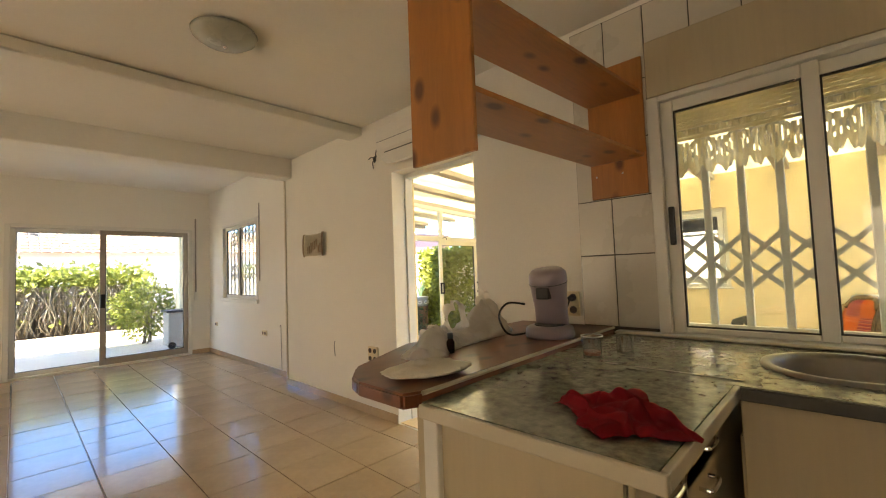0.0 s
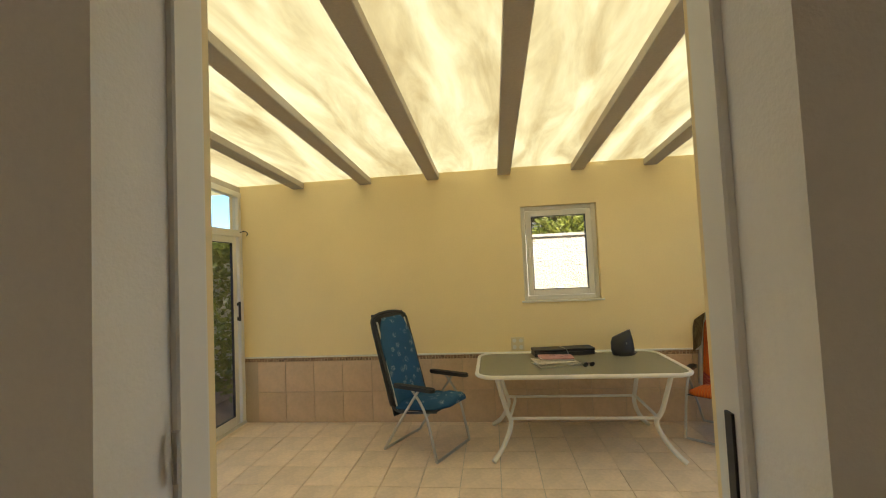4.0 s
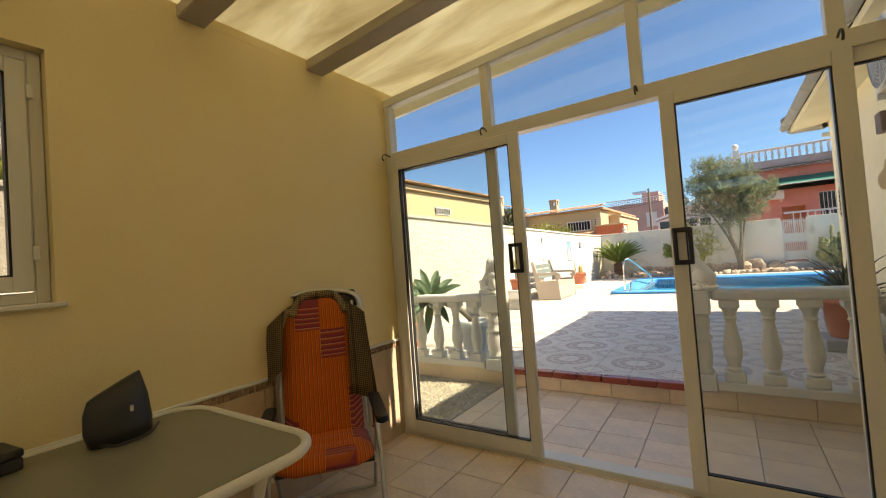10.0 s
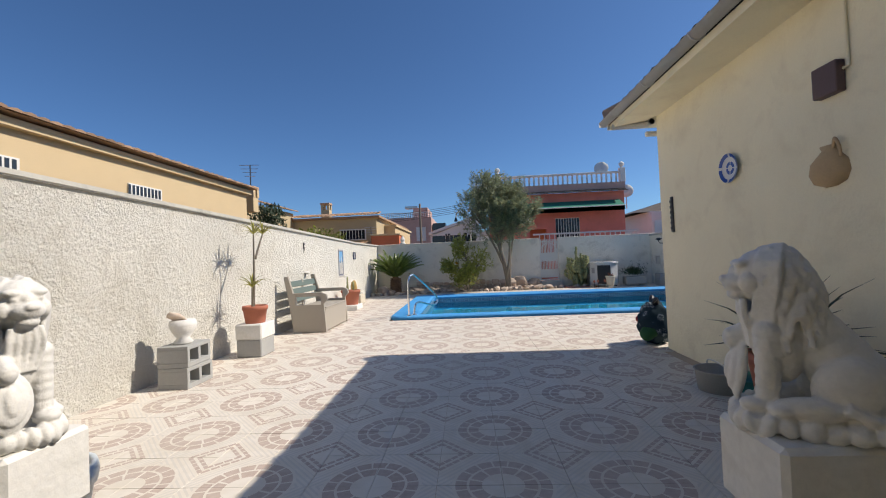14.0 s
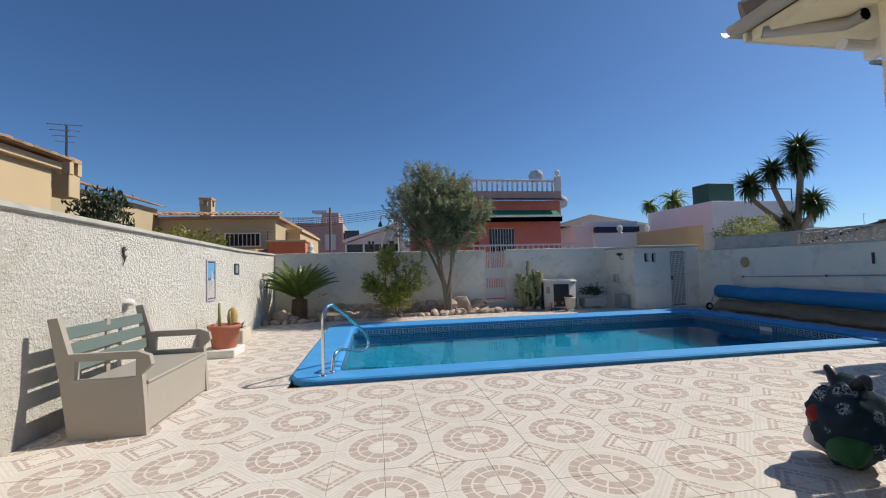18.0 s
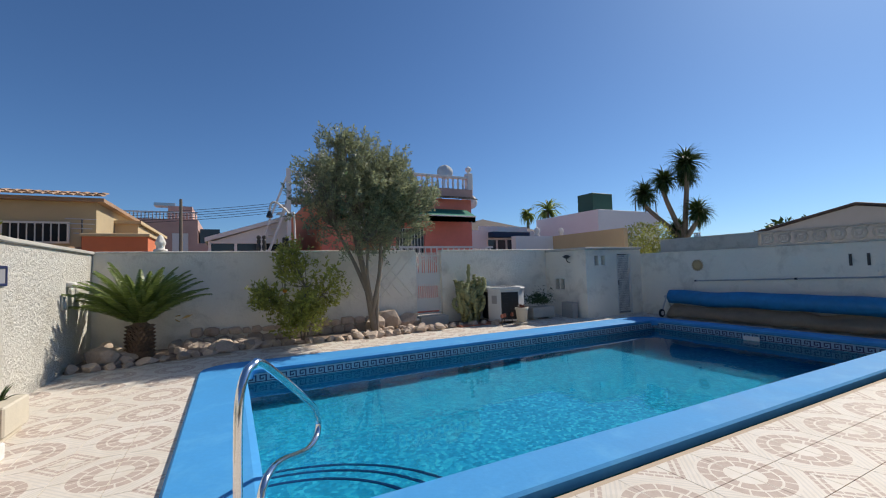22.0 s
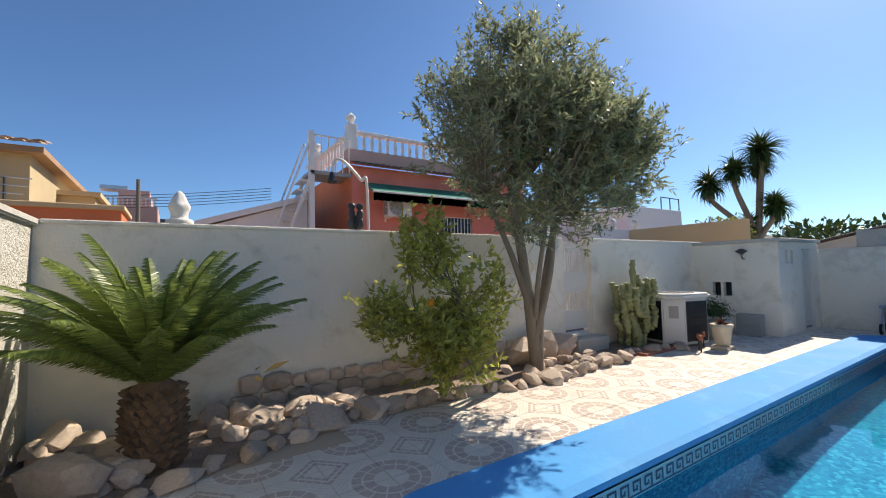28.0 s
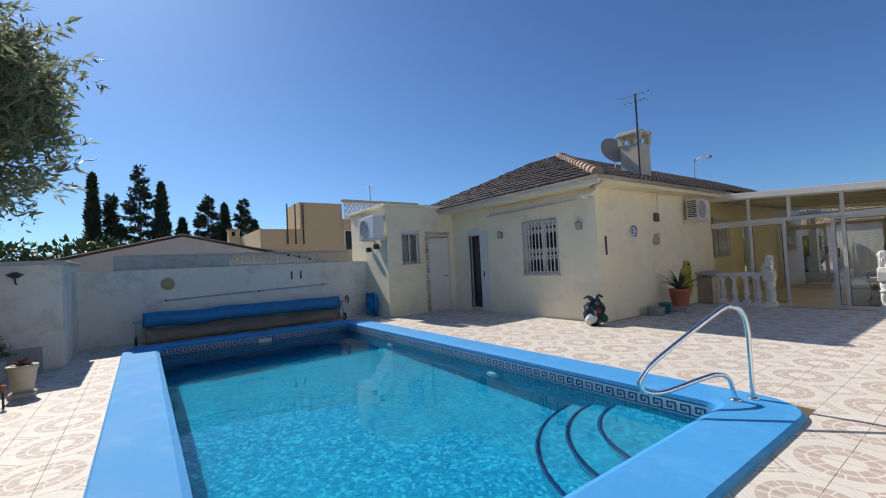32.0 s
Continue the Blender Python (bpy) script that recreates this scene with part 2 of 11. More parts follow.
M["soil"] = mat("dry_soil", (0.27, 0.2, 0.155), 1.0, grain=40, bump=0.8, spread=0.35, blotch=6, dist=0.03)
M["rock"] = mat("field_stone", (0.54, 0.44, 0.35), 0.95, grain=25, bump=0.5, spread=0.2, blotch=5, per_piece=0.25, stain=(0.42, 0.22, 0.12), stain_amount=0.5)
M["white_stone"] = mat("cast_white_stone", (0.72, 0.7, 0.65), 0.85, grain=50, bump=0.25, stain=(0.4, 0.38, 0.32), stain_amount=0.3, blotch=4)
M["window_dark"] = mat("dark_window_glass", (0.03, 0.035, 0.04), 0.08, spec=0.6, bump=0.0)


def patio_mat():
    """Printed ceramic patio tile: rings of blocks on a square grid, dashed diamonds between them, pale stripes."""
    m = bpy.data.materials.new("printed_patio_tile")
    m.use_nodes = True
    nt = m.node_tree
    bsdf = nt.nodes["Principled BSDF"]
    geo = nt.nodes.new("ShaderNodeNewGeometry")
    sep = nt.nodes.new("ShaderNodeSeparateXYZ")
    nt.links.new(geo.outputs["Position"], sep.inputs[0])
    P, ox, oy = 0.73, 6.21, -7.83

    def mm(op, a, b=0.0, c=None):
        return maths(nt, op, a, b, c)

    def band(v, lo, hi):
        return mm("MULTIPLY", mm("GREATER_THAN", v, lo), mm("LESS_THAN", v, hi))

    u = mm("SUBTRACT", mm("FRACT", mm("MULTIPLY_ADD", sep.outputs["X"], 1 / P, 0.5 - ox / P + 100)), 0.5)
    v = mm("SUBTRACT", mm("FRACT", mm("MULTIPLY_ADD", sep.outputs["Y"], 1 / P, 0.5 - oy / P + 100)), 0.5)
    r = mm("SQRT", mm("ADD", mm("MULTIPLY", u, u), mm("MULTIPLY", v, v)))
    ang = mm("DIVIDE", mm("ARCTAN2", v, u), 2 * math.pi)
    seg1 = band(mm("FRACT", mm("MULTIPLY_ADD", ang, 16, 20.5)), 0.06, 0.94)
    seg2 = band(mm("FRACT", mm("MULTIPLY_ADD", ang, 10, 20.5)), 0.07, 0.93)
    ring = mm("ADD", mm("MULTIPLY", band(r, 0.275, 0.36), seg1), mm("MULTIPLY", band(r, 0.16, 0.255), seg2))
    a = mm("SUBTRACT", 0.5, mm("ABSOLUTE", u))
    b = mm("SUBTRACT", 0.5, mm("ABSOLUTE", v))
    s = mm("ADD", a, b)
    d = mm("SUBTRACT", a, b)
    dash1 = band(mm("FRACT", mm("MULTIPLY_ADD", d, 9, 10.5)), 0.07, 0.93)
    dash2 = band(mm("FRACT", mm("MULTIPLY_ADD", d, 9, 10.0)), 0.07, 0.93)
    dia = mm("ADD", mm("MULTIPLY", band(s, 0.25, 0.3), dash1), mm("MULTIPLY", band(s, 0.165, 0.215), dash2))
    stripes = mm("MULTIPLY", mm("MULTIPLY", band(s, 0.34, 0.6), mm("GREATER_THAN", r, 0.385)), mm("GREATER_THAN", mm("FRACT", mm("MULTIPLY", s, 17)), 0.55))
    tc = nt.nodes.new("ShaderNodeTexCoord")
    big = noise_of(nt, geo.outputs["Position"], 0.7, 5, 0.6)
    fine = noise_of(nt, geo.outputs["Position"], 26, 5, 0.6)
    cloud = noise_of(nt, geo.outputs["Position"], 9, 3, 0.5)
    base = mixed(nt, ramp(nt, big, ((0.35, (0, 0, 0)), (0.65, (1, 1, 1)))), (0.66, 0.6, 0.5), (0.73, 0.67, 0.58))
    base = mixed(nt, mm("MULTIPLY", ramp(nt, cloud, ((0.45, (0, 0, 0)), (0.62, (1, 1, 1)))), 0.35), base, (0.79, 0.74, 0.67))
    base = mixed(nt, mm("MULTIPLY", stripes, 0.45), base, (0.55, 0.52, 0.47))
    block = mixed(nt, ramp(nt, fine, ((0.3, (0, 0, 0)), (0.7, (1, 1, 1)))), (0.4, 0.3, 0.245), (0.52, 0.41, 0.345))
    faded = mm("MULTIPLY", mm("MINIMUM", mm("ADD", ring, dia), 1.0), mm("MULTIPLY_ADD", big, 0.5, 0.55))
    col = mixed(nt, faded, base, block)
    dirt = ramp(nt, noise_of(nt, geo.outputs["Position"], 1.9, 8, 0.7, 0.5), ((0.56, (0, 0, 0)), (0.75, (1, 1, 1))))
    col = mixed(nt, mm("MULTIPLY", dirt, 0.3), col, (0.42, 0.35, 0.26))
    oi = nt.nodes.new("ShaderNodeObjectInfo")
    nt.links.new(col, bsdf.inputs["Base Color"])
    nt.links.new(mm("MULTIPLY_ADD", fine, 0.25, 0.5), bsdf.inputs["Roughness"])
    bsdf.inputs["Specular IOR Level"].default_value = 0.3
    bp = nt.nodes.new("ShaderNodeBump")
    bp.inputs["Strength"].default_value, bp.inputs["Distance"].default_value = 0.25, 0.004
    nt.links.new(mm("ADD", fine, faded), bp.inputs["Height"])
    nt.links.new(bp.outputs[0], bsdf.inputs["Normal"])
    return m


def mosaic_mat():
    """Small blue glass mosaic of the pool basin."""
    m = bpy.data.materials.new("blue_pool_mosaic")
    m.use_nodes = True
    nt = m.node_tree
    bsdf = nt.nodes["Principled BSDF"]
    geo = nt.nodes.new("ShaderNodeNewGeometry")
    vo = nt.nodes.new("ShaderNodeTexVoronoi")
    vo.inputs["Scale"].default_value = 27.0
    vo.inputs["Randomness"].default_value = 0.75
    nt.links.new(geo.outputs["Position"], vo.inputs["Vector"])
    sep = nt.nodes.new("ShaderNodeSeparateColor")
    nt.links.new(vo.outputs["Color"], sep.inputs[0])
    col = ramp(nt, sep.outputs[0], ((0.0, (0.01, 0.15, 0.25)), (0.4, (0.016, 0.22, 0.35)), (0.75, (0.025, 0.3, 0.43)), (1.0, (0.09, 0.45, 0.55))))
    big = noise_of(nt, geo.outputs["Position"], 1.4, 4)
    col = mixed(nt, 0.3, col, ramp(nt, big, ((0.3, (0.015, 0.17, 0.32)), (0.7, (0.04, 0.3, 0.46)))))
    nt.links.new(col, bsdf.inputs["Base Color"])
    bsdf.inputs["Roughness"].default_value = 0.95
    bsdf.inputs["Specular IOR Level"].default_value = 0.0
    return m


def water_mat():
    """Clear pool water: tinted see-through with a rippled mirror gloss."""
    m = glass_mat("pool_water", (0.62, 0.9, 0.96), 0.0, 0.02)
    nt = m.node_tree
    bend = nt.nodes.new("ShaderNodeBsdfRefraction")
    bend.inputs["Color"].default_value = (0.36, 0.83, 0.92, 1)
    bend.inputs["IOR"].default_value, bend.inputs["Roughness"].default_value = 1.33, 0.0
    for n in list(nt.nodes):
        if n.type == "MIX_SHADER":
            nt.links.new(bend.outputs[0], n.inputs[1])
    tc = nt.nodes.new("ShaderNodeNewGeometry")
    b = nt.nodes.new("ShaderNodeBump")
    b.inputs["Strength"].default_value, b.inputs["Distance"].default_value = 0.035, 0.03
    nt.links.new(noise_of(nt, tc.outputs["Position"], 5.5, 2.0, 0.5, 0.6), b.inputs["Height"])
    for n in nt.nodes:
        if n.type in ("BSDF_GLOSSY", "BSDF_REFRACTION"):
            nt.links.new(b.outputs[0], n.inputs["Normal"])
        if n.type == "LAYER_WEIGHT":
            nt.links.new(b.outputs[0], n.inputs["Normal"])
    return m


def pine_mat(name, base, dark, axis="Z"):
    """Knotty pine: grain along one axis, dark knots."""
    m = bpy.data.materials.new(name)
    m.use_nodes = True
    nt = m.node_tree
    bsdf = nt.nodes["Principled BSDF"]
    tc = nt.nodes.new("ShaderNodeTexCoord")
    mp = nt.nodes.new("ShaderNodeMapping")
    mp.inputs["Scale"].default_value = {"X": (0.12, 1, 1), "Y": (1, 0.12, 1), "Z": (1, 1, 0.12)}[axis]
    nt.links.new(tc.outputs["Object"], mp.inputs[0])
    g = noise_of(nt, mp.outputs[0], 34, 5, 0.6, 1.2)
    g2 = noise_of(nt, mp.outputs[0], 6, 3, 0.5, 0.6)
    col = mixed(nt, ramp(nt, g, ((0.3, (0, 0, 0)), (0.7, (1, 1, 1)))), tuple(c * 0.7 for c in base), base)
    col = mixed(nt, 0.4, col, ramp(nt, g2, ((0.3, tuple(c * 0.75 for c in base)), (0.7, tuple(min(1, c * 1.25) for c in base)))))
    vo = nt.nodes.new("ShaderNodeTexVoronoi")
    vo.inputs["Scale"].default_value = 8.0
    mp2 = nt.nodes.new("ShaderNodeMapping")
    mp2.inputs["Scale"].default_value = {"X": (0.6, 1, 1), "Y": (1, 0.6, 1), "Z": (1, 1, 0.6)}[axis]
    nt.links.new(tc.outputs["Object"], mp2.inputs[0])
    nt.links.new(mp2.outputs[0], vo.inputs["Vector"])
    knot = ramp(nt, vo.outputs["Distance"], ((0.13, (1, 1, 1)), (0.27, (0, 0, 0))))
    col = mixed(nt, maths(nt, "MULTIPLY", knot, 0.85), col, dark)
    nt.links.new(col, bsdf.inputs["Base Color"])
    bsdf.inputs["Roughness"].default_value = 0.35
    bsdf.inputs["Coat Weight"].default_value = 0.15
    return m


def cloth_mat(name, base, marks, scale=16.0, cut=(0.5, 0.56)):
    """Woven cloth with small light printed marks."""
    m = mat(name, base, 0.95, 0, 0.15, 220, 3, 0.3, 260, spec=0.1)
    nt = m.node_tree
    bsdf = nt.nodes["Principled BSDF"]
    old = bsdf.inputs["Base Color"].links[0].from_socket
    tc = nt.nodes.new("ShaderNodeTexCoord")
    vo = nt.nodes.new("ShaderNodeTexVoronoi")
    vo.feature = "F1"
    vo.inputs["Scale"].default_value = scale
    nt.links.new(tc.outputs["Object"], vo.inputs["Vector"])
    near = ramp(nt, vo.outputs["Distance"], ((0.3, (1, 1, 1)), (0.36, (0, 0, 0))))
    lines = ramp(nt, noise_of(nt, tc.outputs["Object"], scale * 5, 2, 0.5, 2.0), ((cut[0], (0, 0, 0)), (cut[1], (1, 1, 1)), (cut[1] + 0.08, (0, 0, 0))))
    nt.links.new(mixed(nt, maths(nt, "MULTIPLY", near, lines), old, marks), bsdf.inputs["Base Color"])
    return m


def patch_mat():
    """Orange patchwork cloth: blocks of upright and level stripes in orange, red and plum."""
    m = bpy.data.materials.new("orange_patchwork_cloth")
    m.use_nodes = True
    nt = m.node_tree
    bsdf = nt.nodes["Principled BSDF"]
    tc = nt.nodes.new("ShaderNodeTexCoord")
    sep = nt.nodes.new("ShaderNodeSeparateXYZ")
    nt.links.new(tc.outputs["Object"], sep.inputs[0])
    y = sep.outputs["Y"]
    w = maths(nt, "ADD", sep.outputs["Z"], maths(nt, "MULTIPLY", sep.outputs["X"], 0.8))
    cu = maths(nt, "FLOOR", maths(nt, "MULTIPLY_ADD", y, 7.0, 50.0))
    cv = maths(nt, "FLOOR", maths(nt, "MULTIPLY_ADD", w, 8.0, 50.0))
    odd = maths(nt, "MODULO", maths(nt, "ADD", cu, cv), 2.0)
    s1 = maths(nt, "FRACT", maths(nt, "MULTIPLY", y, 42.0))
    s2 = maths(nt, "FRACT", maths(nt, "MULTIPLY", w, 42.0))
    c1 = ramp(nt, s1, ((0.0, (0.5, 0.07, 0.01)), (0.5, (0.62, 0.13, 0.015)), (0.8, (0.36, 0.03, 0.02)), (0.95, (0.7, 0.3, 0.05))))
    c2 = ramp(nt, s2, ((0.0, (0.22, 0.03, 0.045)), (0.55, (0.28, 0.04, 0.05)), (0.8, (0.45, 0.09, 0.02)), (0.95, (0.5, 0.25, 0.2))))
    rnd = nt.nodes.new("ShaderNodeTexWhiteNoise")
    rnd.noise_dimensions = "2D"
    cx = nt.nodes.new("ShaderNodeCombineXYZ")
    nt.links.new(cu, cx.inputs[0])
    nt.links.new(cv, cx.inputs[1])
    nt.links.new(cx.outputs[0], rnd.inputs["Vector"])
    pick = maths(nt, "GREATER_THAN", maths(nt, "ADD", maths(nt, "MULTIPLY", odd, 0.35), rnd.outputs["Value"]), 0.85)
    nt.links.new(mixed(nt, pick, c1, c2), bsdf.inputs["Base Color"])
    bsdf.inputs["Roughness"].default_value = 0.95
    b = nt.nodes.new("ShaderNodeBump")
    b.inputs["Strength"].default_value, b.inputs["Distance"].default_value = 0.3, 0.005
    nt.links.new(noise_of(nt, tc.outputs["Object"], 160, 2), b.inputs["Height"])
    nt.links.new(b.outputs[0], bsdf.inputs["Normal"])
    return m


def leaf_mat(name, base, rough=0.5, trans=0.25, spread=0.35):
    m = bpy.data.materials.new(name)
    m.use_nodes = True
    nt = m.node_tree
    bsdf = nt.nodes["Principled BSDF"]
    out = nt.nodes["Material Output"]
    gi = nt.nodes.new("ShaderNodeNewGeometry")
    tc = nt.nodes.new("ShaderNodeTexCoord")
    big = noise_of(nt, tc.outputs["Object"], 2.3, 3)
    f = maths(nt, "ADD", maths(nt, "MULTIPLY", gi.outputs["Random Per Island"], 0.7), maths(nt, "MULTIPLY", big, 0.4))
    lo, hi = tuple(c * (1 - spread) for c in base), tuple(c * (1 + spread) for c in base)
    col = ramp(nt, f, ((0.15, lo), (0.55, base), (0.95, (hi[0] * 1.15, hi[1] * 1.1, hi[2]))))
    nt.links.new(col, bsdf.inputs["Base Color"])
    bsdf.inputs["Roughness"].default_value = rough
    tl = nt.nodes.new("ShaderNodeBsdfTranslucent")
    nt.links.new(col, tl.inputs[0])
    mx = nt.nodes.new("ShaderNodeMixShader")
    mx.inputs[0].default_value = trans
    nt.links.new(bsdf.outputs[0], mx.inputs[1])
    nt.links.new(tl.outputs[0], mx.inputs[2])
    nt.links.new(mx.outputs[0], out.inputs[0])
    return m


M["patio_tile"] = patio_mat()
M["mosaic"] = mosaic_mat()
M["water"] = water_mat()
M["key_white"] = mat("waterline_pale_blue_tile", (0.26, 0.47, 0.6), 0.3, bump=0.03)
M["key_blue"] = mat("waterline_navy_tile", (0.01, 0.035, 0.12), 0.3, bump=0.03)
M["sun_floor"] = mat("beige_sunroom_floor_tile", (0.78, 0.62, 0.46), 0.42, spread=0.16, grain=30, blotch=3.5, bump=0.08, per_piece=0.07)
M["wall_tile"] = mat("tan_wall_tile", (0.6, 0.44, 0.3), 0.45, spread=0.13, grain=25, blotch=5, bump=0.06, per_piece=0.05)
M["mosaic_tile"] = mat("brown_mosaic_border", (0.33, 0.21, 0.13), 0.5, spread=0.2, per_piece=0.35)
M["grout"] = mat("pale_grout", (0.5, 0.4, 0.29), 0.9)
M["room_floor"] = mat("polished_beige_floor_tile", (0.5, 0.37, 0.24), 0.17, spread=0.1, grain=18, blotch=2.2, bump=0.0, coat=0.3, per_piece=0.04)
M["kitchen_tile"] = mat("cream_kitchen_tile", (0.6, 0.56, 0.48), 0.3, spread=0.03, bump=0.03, per_piece=0.03)
M["pine"] = pine_mat("honey_pine", (0.43, 0.17, 0.04), (0.07, 0.02, 0.01), "Z")
M["pine_x"] = pine_mat("honey_pine_shelf", (0.45, 0.18, 0.045), (0.08, 0.022, 0.01), "X")
M["bar_wood"] = pine_mat("dark_varnished_wood", (0.2, 0.068, 0.026), (0.05, 0.015, 0.01), "X")
M["blue_cloth"] = cloth_mat("blue_cushion_cloth", (0.035, 0.11, 0.22), (0.42, 0.48, 0.55), 12.0)
M["patch_cloth"] = patch_mat()
M["cushion_edge"] = mat("white_piping", (0.62, 0.6, 0.55), 0.9, bump=0.1)
M["leaf_olive"] = leaf_mat("olive_leaf", (0.25, 0.28, 0.165), 0.42, 0.5)
M["leaf_citrus"] = leaf_mat("citrus_leaf", (0.38, 0.4, 0.1), 0.4, 0.55)
M["leaf_palm"] = leaf_mat("cycad_leaf", (0.2, 0.26, 0.07), 0.35, 0.5)
M["leaf_hedge"] = leaf_mat("hedge_leaf", (0.21, 0.24, 0.045), 0.45, 0.35)
M["leaf_dark"] = leaf_mat("dark_shrub_leaf", (0.045, 0.08, 0.02), 0.4, 0.2)
M["leaf_cypress"] = leaf_mat("cypress_foliage", (0.045, 0.07, 0.035), 0.7, 0.1)
M["leaf_agave"] = leaf_mat("agave_leaf", (0.14, 0.23, 0.13), 0.5, 0.1, 0.15)
M["leaf_aloe"] = leaf_mat("aloe_leaf", (0.07, 0.085, 0.05), 0.5, 0.1, 0.2)
M["cactus"] = mat("cactus_skin", (0.26, 0.27, 0.12), 0.7, spread=0.25, grain=30, bump=0.5, stain=(0.3, 0.28, 0.14), stain_amount=0.4, blotch=8)
M["orange_fruit"] = mat("orange_peel", (0.75, 0.3, 0.02), 0.45, bump=0.15)
M["cover_blue"] = mat("blue_pool_cover", (0.012, 0.19, 0.42), 0.5, spread=0.2, grain=8, blotch=2, bump=0.25, dist=0.02)
M["cover_tan"] = mat("faded_cover_lining", (0.5, 0.4, 0.28), 0.8, spread=0.2, grain=6, bump=0.5, dist=0.03)
M["stone_green"] = mat("green_speckled_worktop", (0.22, 0.235, 0.175), 0.2, spread=0.6, grain=55, blotch=28, bump=0.0, coat=0.25)
M["bench_grey"] = mat("taupe_resin", (0.38, 0.34, 0.28), 0.6, spread=0.04, bump=0.05, stretch=(1, 8, 1))
M["bench_slat"] = mat("grey_green_resin", (0.13, 0.17, 0.15), 0.6, spread=0.1, bump=0.1, stretch=(1, 0.2, 1))
M["tile_cream"] = mat("cream_coping_tile", (0.6, 0.54, 0.42), 0.8, stain=(0.35, 0.3, 0.24), stain_amount=0.4)
M["grey_block"] = mat("concrete_block", (0.36, 0.36, 0.34), 0.95, grain=70, bump=0.3)
M["bronze_alu"] = mat("grey_aluminium", (0.4, 0.36, 0.31), 0.4, 0.3, spread=0.03, bump=0.02)
M["grey_cloth"] = mat("grey_woven_strap", (0.3, 0.28, 0.25), 0.9, grain=200, bump=0.2)
M["opal"] = mat("opal_glass", (0.42, 0.42, 0.36), 0.25, spread=0.02, bump=0.0)
M["plaque"] = mat("glazed_ceramic", (0.66, 0.6, 0.46), 0.35, stain=(0.25, 0.26, 0.22), stain_amount=0.5, blotch=26, bump=0.2)
M["dark_relief"] = mat("dark_glazed_relief", (0.36, 0.27, 0.17), 0.4, spread=0.4, per_piece=0.5)
M["laminate"] = mat("pale_oak_laminate", (0.5, 0.42, 0.28), 0.45, spread=0.1, grain=40, stretch=(1, 1, 0.08), bump=0.03)
M["laminate_edge"] = mat("cream_edge_strip", (0.58, 0.52, 0.4), 0.35, spread=0.04, bump=0.02)
M["lilac"] = mat("lilac_grey_plastic", (0.3, 0.25, 0.28), 0.3, spread=0.03, bump=0.02, coat=0.2)
M["bag_plastic"] = sheet_mat("white_carrier_plastic", (0.97, 0.95, 0.92), 0.45, 0.25)
M["cotton"] = mat("white_cotton", (0.72, 0.69, 0.6), 0.95, grain=300, bump=0.15, blotch=6)
M["brown_glass"] = mat("brown_bottle_glass", (0.05, 0.02, 0.01), 0.12, bump=0.0)
M["red_cloth"] = mat("red_microfibre", (0.42, 0.02, 0.03), 0.95, grain=250, bump=0.3, spread=0.2, blotch=9)
M["grout_dark"] = mat("dark_grout", (0.09, 0.075, 0.06), 0.95)
M["blind"] = sheet_mat("cream_blind_slat", (0.86, 0.8, 0.62), 0.8)
# cloth of the added west windows, spreads sunlight into the rooms
M["curtain"] = sheet_mat("cream_curtain", (0.7, 0.63, 0.5), 0.4)
M["cup_glass"] = glass_mat("drinking_glass", (0.8, 0.8, 0.76), 0.05, 0.14)
M["lace"] = sheet_mat("cream_lace", (0.84, 0.78, 0.6), 0.75)
# ---- tools ----
def part(name, bm, material, parent=None, label="", smooth=False):
    """One mesh object from a bmesh, under a thing or a part."""
    me = bpy.data.meshes.new(name)
    bm.to_mesh(me)
    bm.free()
    if smooth:
        me.polygons.foreach_set("use_smooth", [True] * len(me.polygons))
    if material:
        for m in material if isinstance(material, (list, tuple)) else [material]:
            me.materials.append(m)
    ob = new(name, me)
    if parent:
        ob.parent = parent
    if label:
        tagged(ob, label)
    return ob


def thing(name, label, category, m=None, group="", kind=""):
    """An Empty at a thing's base, whose parts are its children."""
    ob = new(name)
    ob.empty_display_size = 0.1
    if m is not None:
        ob.matrix_basis = m
    return tagged(ob, label, category, group, kind)


def box(bm, x0, y0, z0, x1, y1, z1, bevel=0.0, seg=1, mi=0):
    r = bmesh.ops.create_cube(bm, size=1.0)
    vs = r["verts"]
    for v in vs:
        v.co = Vector(((x0 + x1) / 2 + v.co.x * (x1 - x0), (y0 + y1) / 2 + v.co.y * (y1 - y0), (z0 + z1) / 2 + v.co.z * (z1 - z0)))
    if mi:
        for f in {f for v in vs for f in v.link_faces}:
            f.material_index = mi
    if bevel:
        es = list({e for v in vs for e in v.link_edges})
        bmesh.ops.bevel(bm, geom=es, offset=bevel, segments=seg, affect="EDGES", profile=0.5)
    return vs


def boxes(rows, bevel=0.0, seg=1):
    bm = bmesh.new()
    for r in rows:
        box(bm, *r, bevel=bevel, seg=seg)
    return bm


